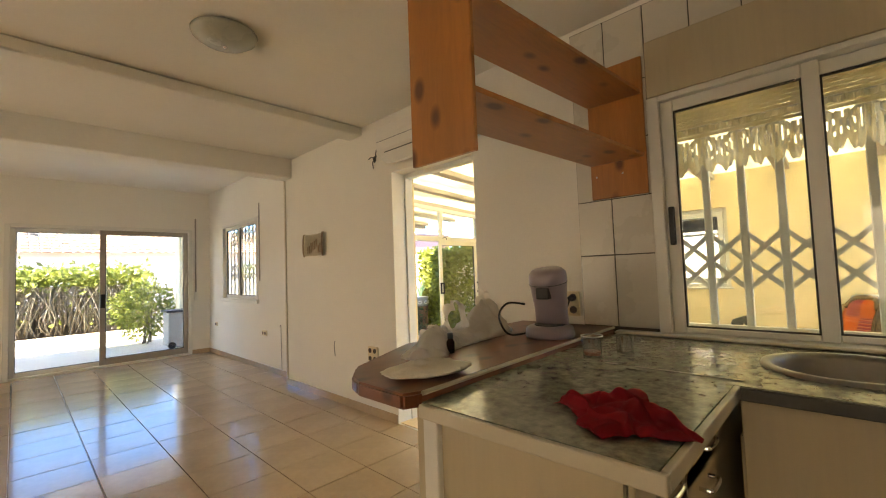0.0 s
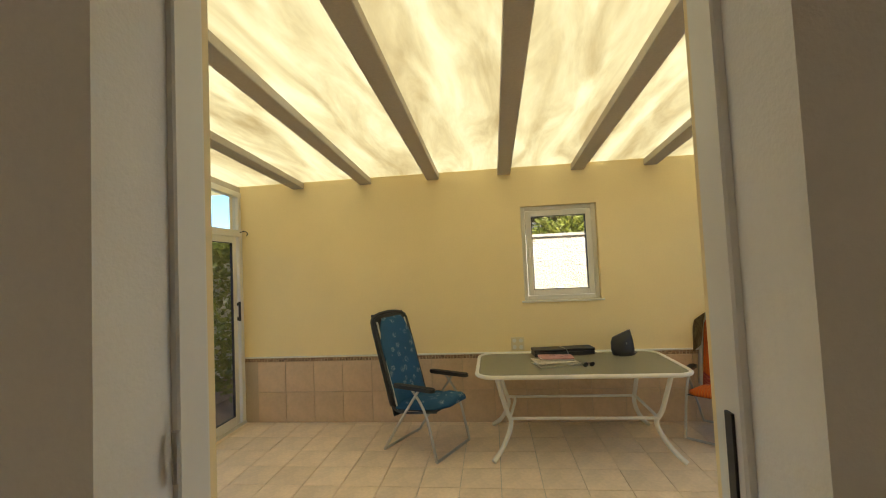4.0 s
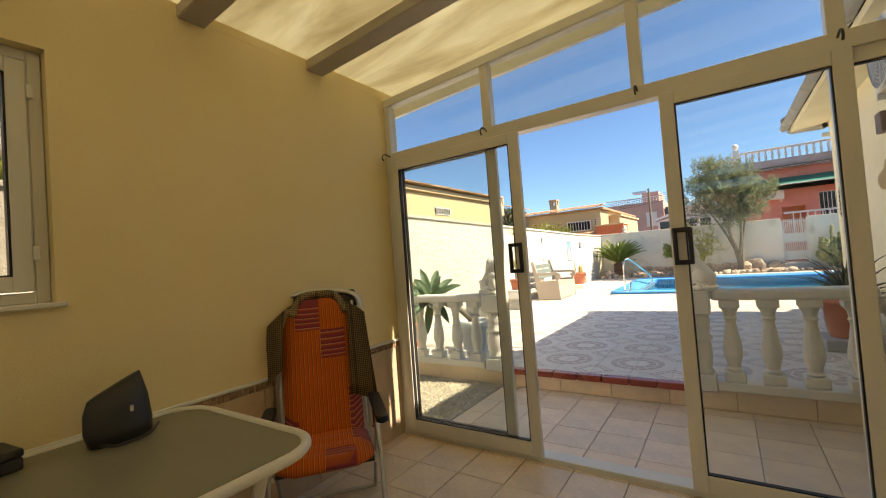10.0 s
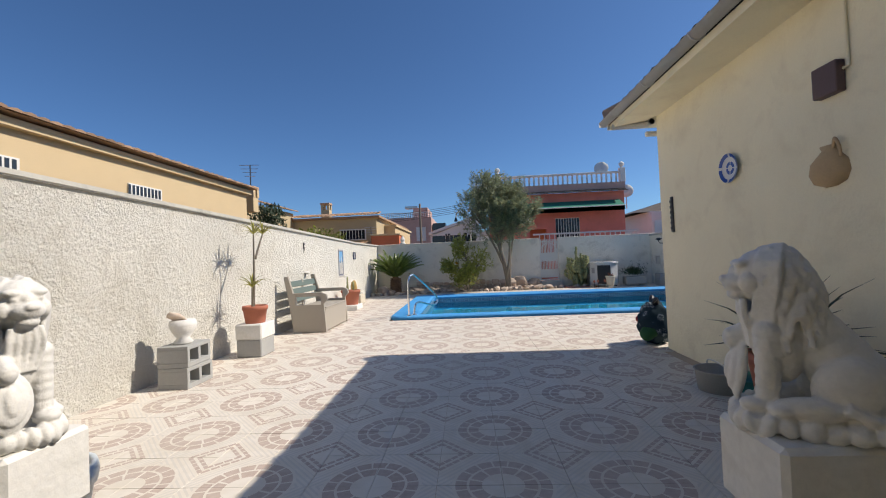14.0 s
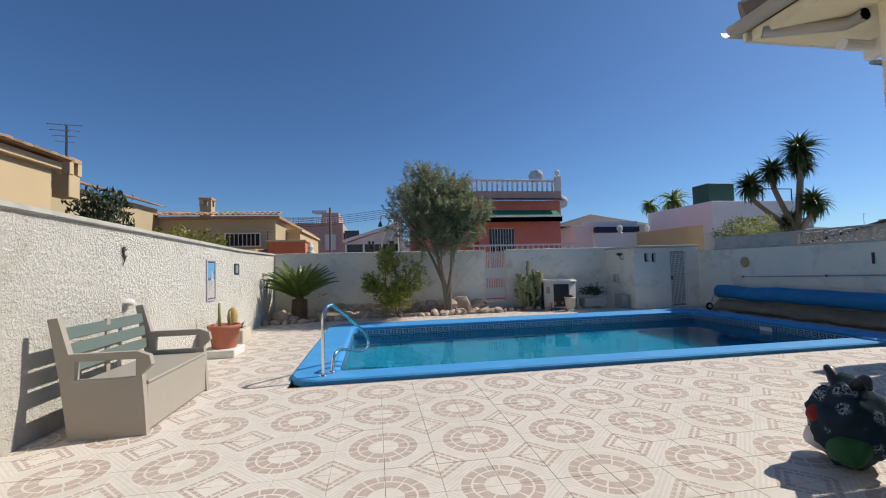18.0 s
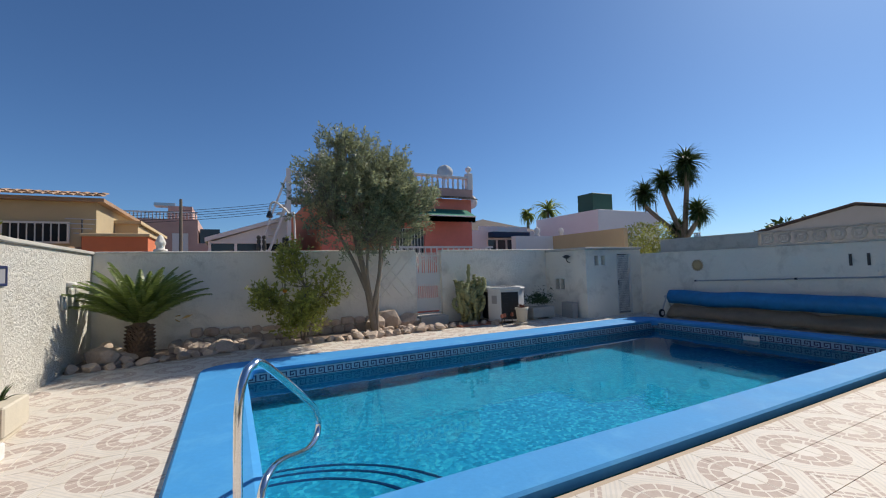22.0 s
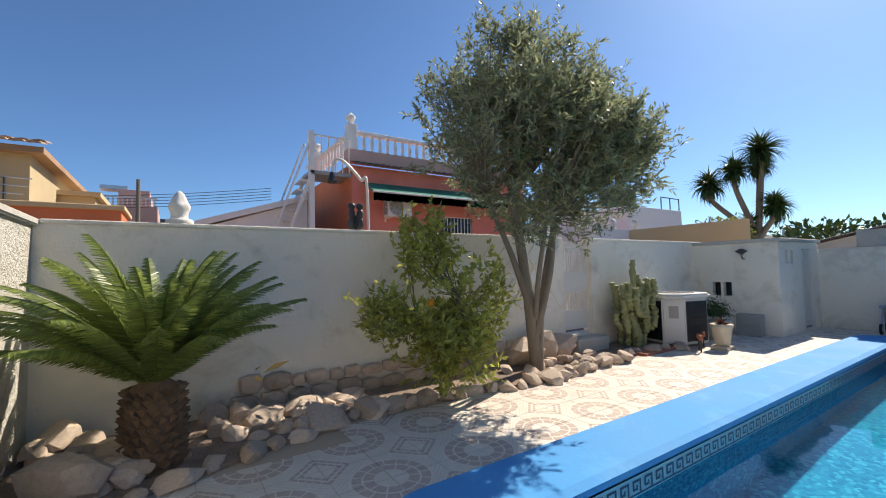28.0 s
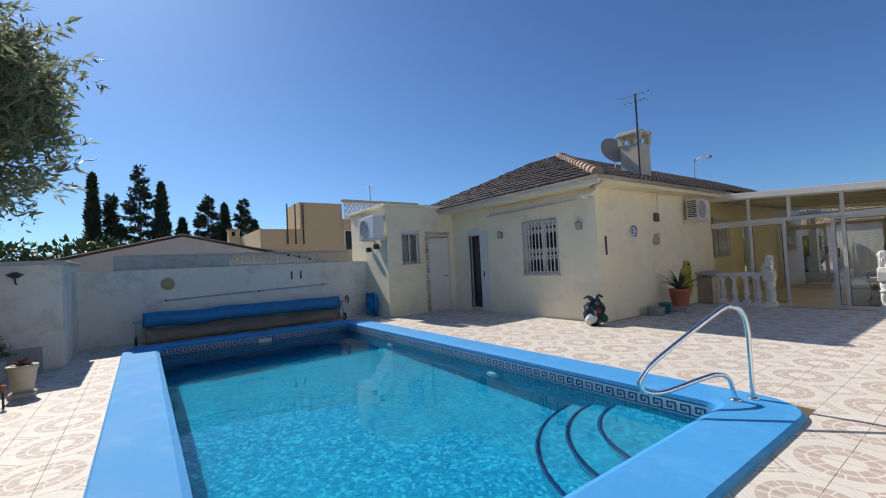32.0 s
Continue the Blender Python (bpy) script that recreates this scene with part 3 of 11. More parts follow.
def tube(bm, pts, r, seg=10, closed=False, caps=True, r_end=None):
    """A round bar along a line of points; r may taper to r_end."""
    pts = [Vector(p) for p in pts]
    n = len(pts)
    rings = []
    side = None
    for i, p in enumerate(pts):
        if closed:
            d = (pts[(i + 1) % n] - pts[i - 1]).normalized()
        else:
            d = (pts[min(i + 1, n - 1)] - pts[max(i - 1, 0)]).normalized()
        if side is None:
            side = d.orthogonal().normalized()
        side = (side - d * side.dot(d)).normalized()
        up = d.cross(side)
        rr = r if r_end is None else r + (r_end - r) * i / max(1, n - 1)
        rings.append([bm.verts.new(p + (side * math.cos(a) + up * math.sin(a)) * rr) for a in (2 * math.pi * k / seg for k in range(seg))])
    m = n if closed else n - 1
    for i in range(m):
        a, b = rings[i], rings[(i + 1) % n]
        for k in range(seg):
            bm.faces.new((a[k], a[(k + 1) % seg], b[(k + 1) % seg], b[k]))
    if caps and not closed:
        bm.faces.new(rings[0][::-1])
        bm.faces.new(rings[-1])
    return rings


def curve_pts(ctrl, n=8):
    """A smooth line through control points."""
    c = [Vector(p) for p in ctrl]
    out = []
    for i in range(len(c) - 1):
        p0, p1, p2, p3 = c[max(i - 1, 0)], c[i], c[i + 1], c[min(i + 2, len(c) - 1)]
        for k in range(n):
            t = k / n
            out.append(0.5 * ((2 * p1) + (p2 - p0) * t + (2 * p0 - 5 * p1 + 4 * p2 - p3) * t * t + (3 * p1 - p0 - 3 * p2 + p3) * t ** 3))
    out.append(c[-1])
    return out


def lathe(bm, prof, cx=0.0, cy=0.0, seg=20, caps=True):
    """A turned body: prof is (radius, height) from the bottom up."""
    rings = []
    for r, z in prof:
        rings.append([bm.verts.new((cx + r * math.cos(a), cy + r * math.sin(a), z)) for a in (2 * math.pi * k / seg for k in range(seg))])
    for a, b in zip(rings, rings[1:]):
        for k in range(seg):
            bm.faces.new((a[k], a[(k + 1) % seg], b[(k + 1) % seg], b[k]))
    if caps:
        bm.faces.new(rings[0][::-1])
        bm.faces.new(rings[-1])
    return rings


def slab(bm, outline, z0, z1, holes=()):
    """A flat plate from an outline of (x, y), with thickness."""
    lo = [bm.verts.new((x, y, z0)) for x, y in outline]
    hi = [bm.verts.new((x, y, z1)) for x, y in outline]
    n = len(outline)
    bm.faces.new(lo[::-1])
    bm.faces.new(hi)
    for k in range(n):
        bm.faces.new((lo[k], lo[(k + 1) % n], hi[(k + 1) % n], hi[k]))


def round_rect(x0, y0, x1, y1, r, n=6):
    out = []
    for cx, cy, a0 in ((x1 - r, y0 + r, -90), (x1 - r, y1 - r, 0), (x0 + r, y1 - r, 90), (x0 + r, y0 + r, 180)):
        for k in range(n + 1):
            a = radians(a0 + 90 * k / n)
            out.append((cx + r * math.cos(a), cy + r * math.sin(a)))
    return out


def wall(name, axis, a0, a1, u0, u1, z0, z1, material, openings=(), parent=None):
    """A wall between axis = a0 and a1, running from u0 to u1, with real openings (u0, u1, z0, z1)."""
    us = sorted({u0, u1, *(o[0] for o in openings), *(o[1] for o in openings)})
    zs = sorted({z0, z1, *(o[2] for o in openings), *(o[3] for o in openings)})
    us = [u for u in us if u0 <= u <= u1]
    zs = [z for z in zs if z0 <= z <= z1]
    bm = bmesh.new()
    grid = {}

    def vert(i, k, s):
        if (i, k, s) not in grid:
            a = a1 if s else a0
            grid[i, k, s] = bm.verts.new((a, us[i], zs[k]) if axis == "x" else (us[i], a, zs[k]))
        return grid[i, k, s]

    def solid(i, k):
        if not (0 <= i < len(us) - 1 and 0 <= k < len(zs) - 1):
            return False
        u, z = (us[i] + us[i + 1]) / 2, (zs[k] + zs[k + 1]) / 2
        return not any(o[0] < u < o[1] and o[2] < z < o[3] for o in openings)

    for i in range(len(us) - 1):
        for k in range(len(zs) - 1):
            if not solid(i, k):
                continue
            for s in (0, 1):
                bm.faces.new([vert(i, k, s), vert(i + 1, k, s), vert(i + 1, k + 1, s), vert(i, k + 1, s)])
            for di, dk, c in ((-1, 0, ((i, k), (i, k + 1))), (1, 0, ((i + 1, k), (i + 1, k + 1))), (0, -1, ((i, k), (i + 1, k))), (0, 1, ((i, k + 1), (i + 1, k + 1)))):
                if not solid(i + di, k + dk):
                    (p, q), (r, t) = c
                    bm.faces.new([vert(p, q, 0), vert(r, t, 0), vert(r, t, 1), vert(p, q, 1)])
    bmesh.ops.recalc_face_normals(bm, faces=bm.faces)
    ob = part(name, bm, material, parent)
    return ob if parent else tagged(ob, kind="structure")


# ---- plan (metres) ----
ZH, ZS = 0.2, -0.2            # floors of the house and of the sunroom; the patio lies at 0
XI, XO = 3.35, 3.86           # east wall of the house, inner and outer face
XQ = 3.60                     # its outer face inside the sunroom, where the wall is thinner
XA2 = 3.50                    # inner face of the dining alcove's east wall
CEIL2 = 3.17                  # ceiling of the alcove
XE = 7.735                    # inner face of the sunroom's yellow wall
YN, YS = 5.93, -0.73          # glazed ends of the sunroom
XW, XB = 9.85, -2.6           # garden walls, east and west
YB = -17.13                   # garden wall at the back
YH = -6.55                    # south front of the house
CEIL = 3.02


def roof_z(x):
    """Underside of the sunroom's sloping roof."""
    return 2.68 + 0.06 * (XE - x)


# house shell
wall("wall_east", "x", XI, XQ, YS, 5.52, -0.3, 3.3, [M["white_wall"]], [(2.36, 3.34, ZH, 2.48), (-0.1, 1.11, 1.175, 2.455)])
wall("wall_east_rear", "x", XI, XO, YH + 0.3, YS, -0.3, 3.05, M["white_wall"])
wall("wall_east_front", "x", XA2, XQ, 5.52, 9.02, -0.3, 3.2, M["white_wall"], [(6.80, 8.29, 1.2, 2.45)])
wall("wall_north", "y", 9.02, 9.3, -3.2, XQ, -0.3, 3.2, M["white_wall"], [(0.86, 3.18, ZH, 2.46)])
# both openings are added, out of view, to let fill light in
wall("wall_west", "x", -3.2, -3.0, YH + 0.3, 9.02, -0.3, 3.05, M["white_wall"], [(3.9, 6.9, ZH + 0.1, 2.45), (-1.9, 0.2, 0.9, 2.45)])
wall("wall_kitchen", "y", -2.7, -2.5, -3.0, XI, -0.3, 3.05, M["white_wall"])
wall("wall_south", "y", YH, YH + 0.3, -3.2, XO, -0.05, 3.05, M["cream_wall"], [(-0.42, 0.06, 0.1, 2.2), (1.71, 2.84, 1.05, 2.41)])
tagged(part("floor", boxes([(-3.0, -2.5, 0.0, XI, 5.52, ZH - 0.012), (-3.0, 5.52, 0.0, XA2, 9.02, ZH - 0.012)]), M["white_wall"]), kind="structure")
tagged(part("ceiling", boxes([(-3.2, YH + 0.3, CEIL, XI, 5.52, 3.2), (-3.2, 5.522, CEIL2, XQ, 9.3, 3.26)]), M["ceiling_white"]), kind="structure")
tagged(part("ceiling_beam_1", boxes([(-3.0, 5.31, 2.78, XI - 0.002, 5.52, 3.2)], 0.01), M["ceiling_white"]), kind="structure")
tagged(part("ceiling_beam_2", boxes([(-3.0, 3.78, 2.93, XI - 0.002, 4.0, CEIL - 0.003)], 0.01), M["ceiling_white"]), kind="structure")
# outside skins of the house
wall("outer_wall_east", "x", XO, XO + 0.02, YH, YS - 0.05, -0.05, 3.05, M["cream_wall"])
wall("outer_wall_sunroom", "x", XQ, XQ + 0.02, YS - 0.05, YN, ZS, 3.3, M["yellow_wall"], [(2.36, 3.34, ZS, 2.48), (-0.1, 1.11, 1.175, 2.455)])
# sunroom
wall("wall_yellow", "x", XE, XE + 0.2, YS - 0.12, YN + 0.12, ZS - 0.3, 2.7, M["yellow_wall"], [(1.52, 2.385, 1.185, 2.29)])
tagged(part("floor_sunroom", boxes([(XQ, YS - 0.1, ZS - 0.2, XE, YN + 0.1, ZS - 0.012)]), M["coping_stone"]), kind="structure")
# ground, gardens and terrace bases
bm = bmesh.new()
ring = []
for x0, y0, x1, y1, z in ((-260, -260, 260, 260, -0.45), (-1.42, -14.7, 7.93, -9.85, -0.45), (-1.42, -14.7, 7.93, -9.85, -1.6)):
    ring.append([bm.verts.new(p) for p in ((x0, y0, z), (x1, y0, z), (x1, y1, z), (x0, y1, z))])
for a, b in zip(ring, ring[1:]):
    for k in range(4):
        bm.faces.new((a[k], a[(k + 1) % 4], b[(k + 1) % 4], b[k]))
tagged(part("ground", bm, M["soil"]), kind="structure")
tagged(part("patio_base", boxes([(XB, -9.7, -0.45, XW, -2.16, -0.005), (8.05, YB, -0.45, XW, -9.7, -0.005), (XB, YB, -0.45, 8.05, -14.83, -0.005), (XB, -14.83, -0.45, -1.45, -9.7, -0.005)]), M["grout"]), kind="structure")
tagged(part("strip_base", boxes([(XO, -2.16, -0.45, XW, YS - 0.1, ZS - 0.012)]), M["coping_stone"]), kind="structure")
# garden walls


def wall_top(y):
    """Height of the east garden wall, which rises towards the sunroom."""
    return 1.8 + 0.24 * min(1.0, max(0.0, (y + 14.0) / 11.0))


def long_wall(name, x0, x1, lift0, lift1, material, bevel=0.0):
    bm = bmesh.new()
    cuts = [YB - 0.2, -14.0, -3.0, 14.0]
    rows = [[bm.verts.new((x, y, z)) for x, z in ((x0, -0.45 if lift0 is None else wall_top(y) + lift0), (x1, -0.45 if lift0 is None else wall_top(y) + lift0), (x1, wall_top(y) + lift1), (x0, wall_top(y) + lift1))] for y in cuts]
    for a, b in zip(rows, rows[1:]):
        for k in range(4):
            bm.faces.new((a[k], b[k], b[(k + 1) % 4], a[(k + 1) % 4]))
    bm.faces.new(rows[0])
    bm.faces.new(rows[-1][::-1])
    bmesh.ops.recalc_face_normals(bm, faces=bm.faces)
    if bevel:
        bmesh.ops.bevel(bm, geom=[e for e in bm.edges if abs(e.verts[0].co.y - e.verts[1].co.y) > 1], offset=bevel, segments=2, affect="EDGES")
    return tagged(part(name, bm, material), kind="structure")


long_wall("wall_garden_east", XW, XW + 0.2, None, 0.0, M["rough_white"])
wall("wall_garden_back", "y", YB - 0.2, YB, XB - 0.2, XW, -0.45, 1.82, M["back_white"], [(2.9, 3.6, 0.24, 1.82)])
wall("wall_garden_west", "x", XB - 0.2, XB, YB, -8.9, -0.45, 1.64, M["back_white"])

# ---- windows and doors ----
def pane(name, axis, a, u0, u1, z0, z1, parent, material=None, thick=0.006):
    bm = bmesh.new()
    if axis == "y":
        box(bm, u0, a - thick / 2, z0, u1, a + thick / 2, z1)
    else:
        box(bm, a - thick / 2, u0, z0, a + thick / 2, u1, z1)
    ob = part(name, bm, material or M["glass"], parent)
    ob.visible_shadow = False
    return ob


def bar(name, axis, a0, a1, u0, u1, z0, z1, parent, material, bevel=0.004):
    bm = bmesh.new()
    if axis == "y":
        box(bm, u0, a0, z0, u1, a1, z1, bevel)
    else:
        box(bm, a0, u0, z0, a1, u1, z1, bevel)
    return part(name, bm, material, parent)


def sash(axis, a, u0, u1, z0, z1, parent, material, w=0.055, d=0.035, bottom=None):
    """A framed pane: two stiles, two rails, glass and a dark gasket line."""
    bt = bottom or w
    bar("stile", axis, a - d / 2, a + d / 2, u0, u0 + w, z0, z1, parent, material)
    bar("stile", axis, a - d / 2, a + d / 2, u1 - w, u1, z0, z1, parent, material)
    bar("rail", axis, a - d / 2, a + d / 2, u0 + w, u1 - w, z0, z0 + bt, parent, material)
    bar("rail", axis, a - d / 2, a + d / 2, u0 + w, u1 - w, z1 - w, z1, parent, material)
    g = boxes([])
    q = 0.008
    for r in ((u0 + w, u0 + w + q, z0 + bt, z1 - w), (u1 - w - q, u1 - w, z0 + bt, z1 - w), (u0 + w, u1 - w, z0 + bt, z0 + bt + q), (u0 + w, u1 - w, z1 - w - q, z1 - w)):
        if axis == "y":
            box(g, r[0], a - d / 2 + 0.006, r[2], r[1], a + d / 2 - 0.006, r[3])
        else:
            box(g, a - d / 2 + 0.006, r[0], r[2], a + d / 2 - 0.006, r[1], r[3])
    part("gasket", g, M["black_plastic"], parent)
    pane("pane", axis, a, u0 + w - 0.005, u1 - w + 0.005, z0 + bt - 0.005, z1 - w + 0.005, parent)


def pull(axis, a, u, z, parent, side=1):
    """A black loop handle on a sliding stile."""
    bm = bmesh.new()
    for du, dz, wu, wz in ((-0.038, 0, 0.022, 0.21), (0.038, 0, 0.022, 0.21), (0, 0.092, 0.06, 0.026), (0, -0.092, 0.06, 0.026)):
        lo, hi = (a, a + side * 0.03) if side > 0 else (a + side * 0.03, a)
        if axis == "y":
            box(bm, u + du - wu / 2, lo, z + dz - wz / 2, u + du + wu / 2, hi, z + dz + wz / 2, 0.004)
        else:
            box(bm, lo, u + du - wu / 2, z + dz - wz / 2, hi, u + du + wu / 2, z + dz + wz / 2, 0.004)
    return part("handle", bm, M["black_plastic"], parent, "black loop pull handle")


def hook(parent, x, y, z, d):
    """A small bent curtain-rod hook."""
    bm = bmesh.new()
    tube(bm, curve_pts([(x, y, z), (x, y + d * 0.05, z + 0.012), (x, y + d * 0.09, z), (x, y + d * 0.1, z - 0.03), (x, y + d * 0.085, z - 0.045)], 5), 0.006, 6)
    return part("hook", bm, M["dark_metal"], parent, "dark bent metal hook")


def glazed_end(name, y, inward, label, panels, posts):
    """One glazed end of the sunroom: frame, top lights under the sloping roof, sliding panels."""
    t = thing(name, label, "glazed wall", kind="structure")
    W = M["white_alu"]
    bar("track", "y", y - 0.06, y + 0.06, XQ + 0.02, XE, ZS - 0.01, ZS + 0.035, t, W)
    bar("transom", "y", y - 0.05, y + 0.05, XQ + 0.02, XE, 2.11, 2.2, t, W)
    bar("jamb", "y", y - 0.05, y + 0.05, XE - 0.07, XE - 0.002, ZS + 0.035, 2.11, t, W)
    bar("jamb", "y", y - 0.05, y + 0.05, XQ + 0.022, XQ + 0.09, ZS + 0.035, 2.11, t, W)
    xs = [XE - 0.002, *posts, XQ + 0.022]
    for k, x in enumerate(posts):
        bar("mullion", "y", y - 0.04, y + 0.04, x - 0.035, x + 0.035, 2.2, roof_z(x) - 0.04, t, W)
    bar("mullion", "y", y - 0.04, y + 0.04, XE - 0.06, XE - 0.003, 2.2, roof_z(XE) - 0.03, t, W)
    bm = bmesh.new()
    box(bm, XQ + 0.022, y - 0.045, 0, XE - 0.002, y + 0.045, 0.07, 0.004)
    for v in bm.verts:
        v.co.z += roof_z(v.co.x) - 0.07
    part("top_rail", bm, W, t)
    for x0, x1 in zip(xs[1:], xs):
        bm = bmesh.new()
        box(bm, x0 + 0.03, y - 0.003, 2.19, x1 - 0.03, y + 0.003, 2.25)
        for v in bm.verts:
            if v.co.z > 2.22:
                v.co.z = roof_z(v.co.x) - 0.05
        ob = part("top_light", bm, M["glass"], t)
        ob.visible_shadow = False
    for k, (x0, x1, off, hx) in enumerate(panels):
        p = thing("sliding_panel", "", "")
        p.parent = t
        sash("y", y + off, x0, x1, ZS + 0.035, 2.11, p, W, 0.075, 0.04, 0.1)
        if hx:
            pull("y", y + off + inward * 0.02, hx, 1.22, p, inward)
    for x in (*posts, XE - 0.05):
        hook(t, x, y + inward * 0.05, 2.17, inward)
    return t


glazed_end("glazed_wall_south", YS, 1, "white aluminium glazed end with sliding doors pushed open", [
    (6.49, 7.66, 0.062, 6.56), (6.69, 7.66, 0.014, 0), (4.78, 5.6, 0.062, 5.54), (3.7, 4.86, 0.014, 0)], (6.735, 5.71, 4.82))
glazed_end("glazed_wall_north", YN, -1, "white aluminium glazed end with one sliding door closed", [
    (6.53, 7.62, -0.022, 6.57), (3.7, 5.1, -0.022, 5.06)], (6.62, 5.5, 4.6))
b = bmesh.new()
for z in (1.1, 1.28):
    box(b, 7.585, YN - 0.075, z - 0.02, 7.63, YN - 0.05, z + 0.02, 0.004)
box(b, 7.6, YN - 0.09, 1.07, 7.615, YN - 0.06, 1.31, 0.004)
part("latch", b, M["black_plastic"], bpy.data.objects["glazed_wall_north"])

# white edge board of the roof
bm = bmesh.new()
box(bm, XQ + 0.03, -1.0, -0.05, XE + 0.34, -0.955, 0.11, 0.004)
for v in bm.verts:
    v.co.z += roof_z(v.co.x)
tagged(part("trim_roof_edge", bm, M["white_alu"]), kind="structure")
# roof of the sunroom, carried on to the north over the front garden
roof = thing("sunroom_roof", "sloping translucent yellow sheet roof on flat grey beams", "roof", kind="structure")
beam_edges = [5.9, 5.04, 4.17, 3.33, 2.48, 1.63, 0.82, -0.035]
for k, y in enumerate(beam_edges + [6.8, 7.7]):
    bm = bmesh.new()
    box(bm, XQ + 0.03, y, 0, XE + 0.16 if y < 6 else XE + 0.3, y + 0.15, 0.075, 0.006)
    for v in bm.verts:
        v.co.z += roof_z(v.co.x)
    part("roof_beam", bm, M["roof_beam"], roof)
for y0, y1 in zip([-0.95] + [y + 0.075 for y in beam_edges[::-1]], [y + 0.072 for y in beam_edges[::-1]] + [7.9]):
    bm = bmesh.new()
    n = 1
    for k in range(n):
        ya, yb = y0 + (y1 - y0) * k / n, y0 + (y1 - y0) * (k + 1) / n
        box(bm, XQ + 0.03, ya, 0.08, XE + 0.32, yb, 0.086)
    bmesh.ops.remove_doubles(bm, verts=bm.verts, dist=0.0005)
    for v in bm.verts:
        v.co.z += roof_z(v.co.x)
    part("roof_panel", bm, M["sheet"], roof)
bm = bmesh.new()
box(bm, XE - 0.001, YS - 0.12, 2.699, XE + 0.16, YN + 0.12, 2.77)
tagged(part("wall_plate", bm, M["yellow_wall"]), kind="structure")
bar("wind_brace", "y", 7.82, 7.9, XQ + 0.1, XE + 0.3, 2.6, 2.7, roof, M["roof_beam"])

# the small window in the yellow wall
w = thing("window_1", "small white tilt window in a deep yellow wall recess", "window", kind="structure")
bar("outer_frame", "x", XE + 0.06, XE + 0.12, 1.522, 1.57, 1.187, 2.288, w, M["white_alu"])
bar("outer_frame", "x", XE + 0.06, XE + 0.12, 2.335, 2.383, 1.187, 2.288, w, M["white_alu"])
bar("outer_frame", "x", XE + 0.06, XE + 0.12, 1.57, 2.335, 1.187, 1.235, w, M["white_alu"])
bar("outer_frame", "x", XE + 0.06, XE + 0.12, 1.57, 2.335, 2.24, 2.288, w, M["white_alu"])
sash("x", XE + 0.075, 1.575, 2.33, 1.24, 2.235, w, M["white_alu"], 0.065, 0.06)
# pane tinted grey to tone down the glaring view outside
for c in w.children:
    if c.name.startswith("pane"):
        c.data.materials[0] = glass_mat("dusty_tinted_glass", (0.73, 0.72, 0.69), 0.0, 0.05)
bar("sill", "x", XE - 0.025, XE + 0.06, 1.49, 2.42, 1.165, 1.186, w, M["white_plastic"])
for z in (1.4, 2.1):
    bar("hinge", "x", XE + 0.03, XE + 0.045, 1.555, 1.58, z - 0.03, z + 0.03, w, M["white_plastic"])
bar("window_handle", "x", XE + 0.015, XE + 0.045, 2.29, 2.315, 1.68, 1.8, w, M["white_plastic"])

# tiled dado of the yellow wall
dado = thing("dado", "tan tiled dado with a brown mosaic border and white edging", "wall tiles", kind="structure")
part("bed", boxes([(XE - 0.006, YS, ZS, XE - 0.0005, YN, 0.585)]), M["grout"], dado)
part("edging", boxes([(XE - 0.02, YS + 0.05, 0.585, XE - 0.001, YN - 0.05, 0.605)], 0.004), M["white_plastic"], dado)
me_t = boxes([(-0.008, 0.002, 0.002, 0.0, 0.361, 0.366)], 0.002)
tile0 = part("tile", me_t, M["wall_tile"], dado)
first = True
for row in (0, 1):
    for k in range(18):
        y = 5.709 - 0.365 * (k + 1)
        if y < YS - 0.05:
            continue
        o = tile0 if first else tile0.copy()
        if not first:
            scene.collection.objects.link(o)
        first = False
        o.location = (XE - 0.006, y, ZS + 0.003 + 0.369 * row)
bm = bmesh.new()
yy = YS + 0.06
while yy < YN - 0.05:
    for z in (0.543, 0.563):
        box(bm, XE - 0.013, yy + 0.001, z, XE - 0.006, yy + random.uniform(0.02, 0.036), z + 0.018)
    yy += 0.037
o = part("mosaic_border", bm, M["mosaic_tile"], dado)
o["kind"] = "stuff"


def socket_block(m, rows, cols, name="wall_socket", outlet="brown_plastic"):
    s = thing(name, "cream plastic block of round wall sockets", "socket", m)
    part("plate", boxes([(-0.018, 0, 0, 0, 0.075 * cols, 0.075 * rows)], 0.004, 2), M["cream_plastic"], s)
    for i in range(cols):
        for j in range(rows):
            bm = bmesh.new()
            lathe(bm, [(0.023, 0), (0.023, 0.004), (0.019, 0.004), (0.017, -0.008)], seg=16)
            bm.transform(pose(-0.0185, 0.0375 + 0.075 * i, 0.0375 + 0.075 * j, 0, -90, 0))
            part("outlet", bm, M[outlet], s)
    return s


socket_block(pose(XE, 2.42, 0.62), 2, 2, outlet="white_plastic")


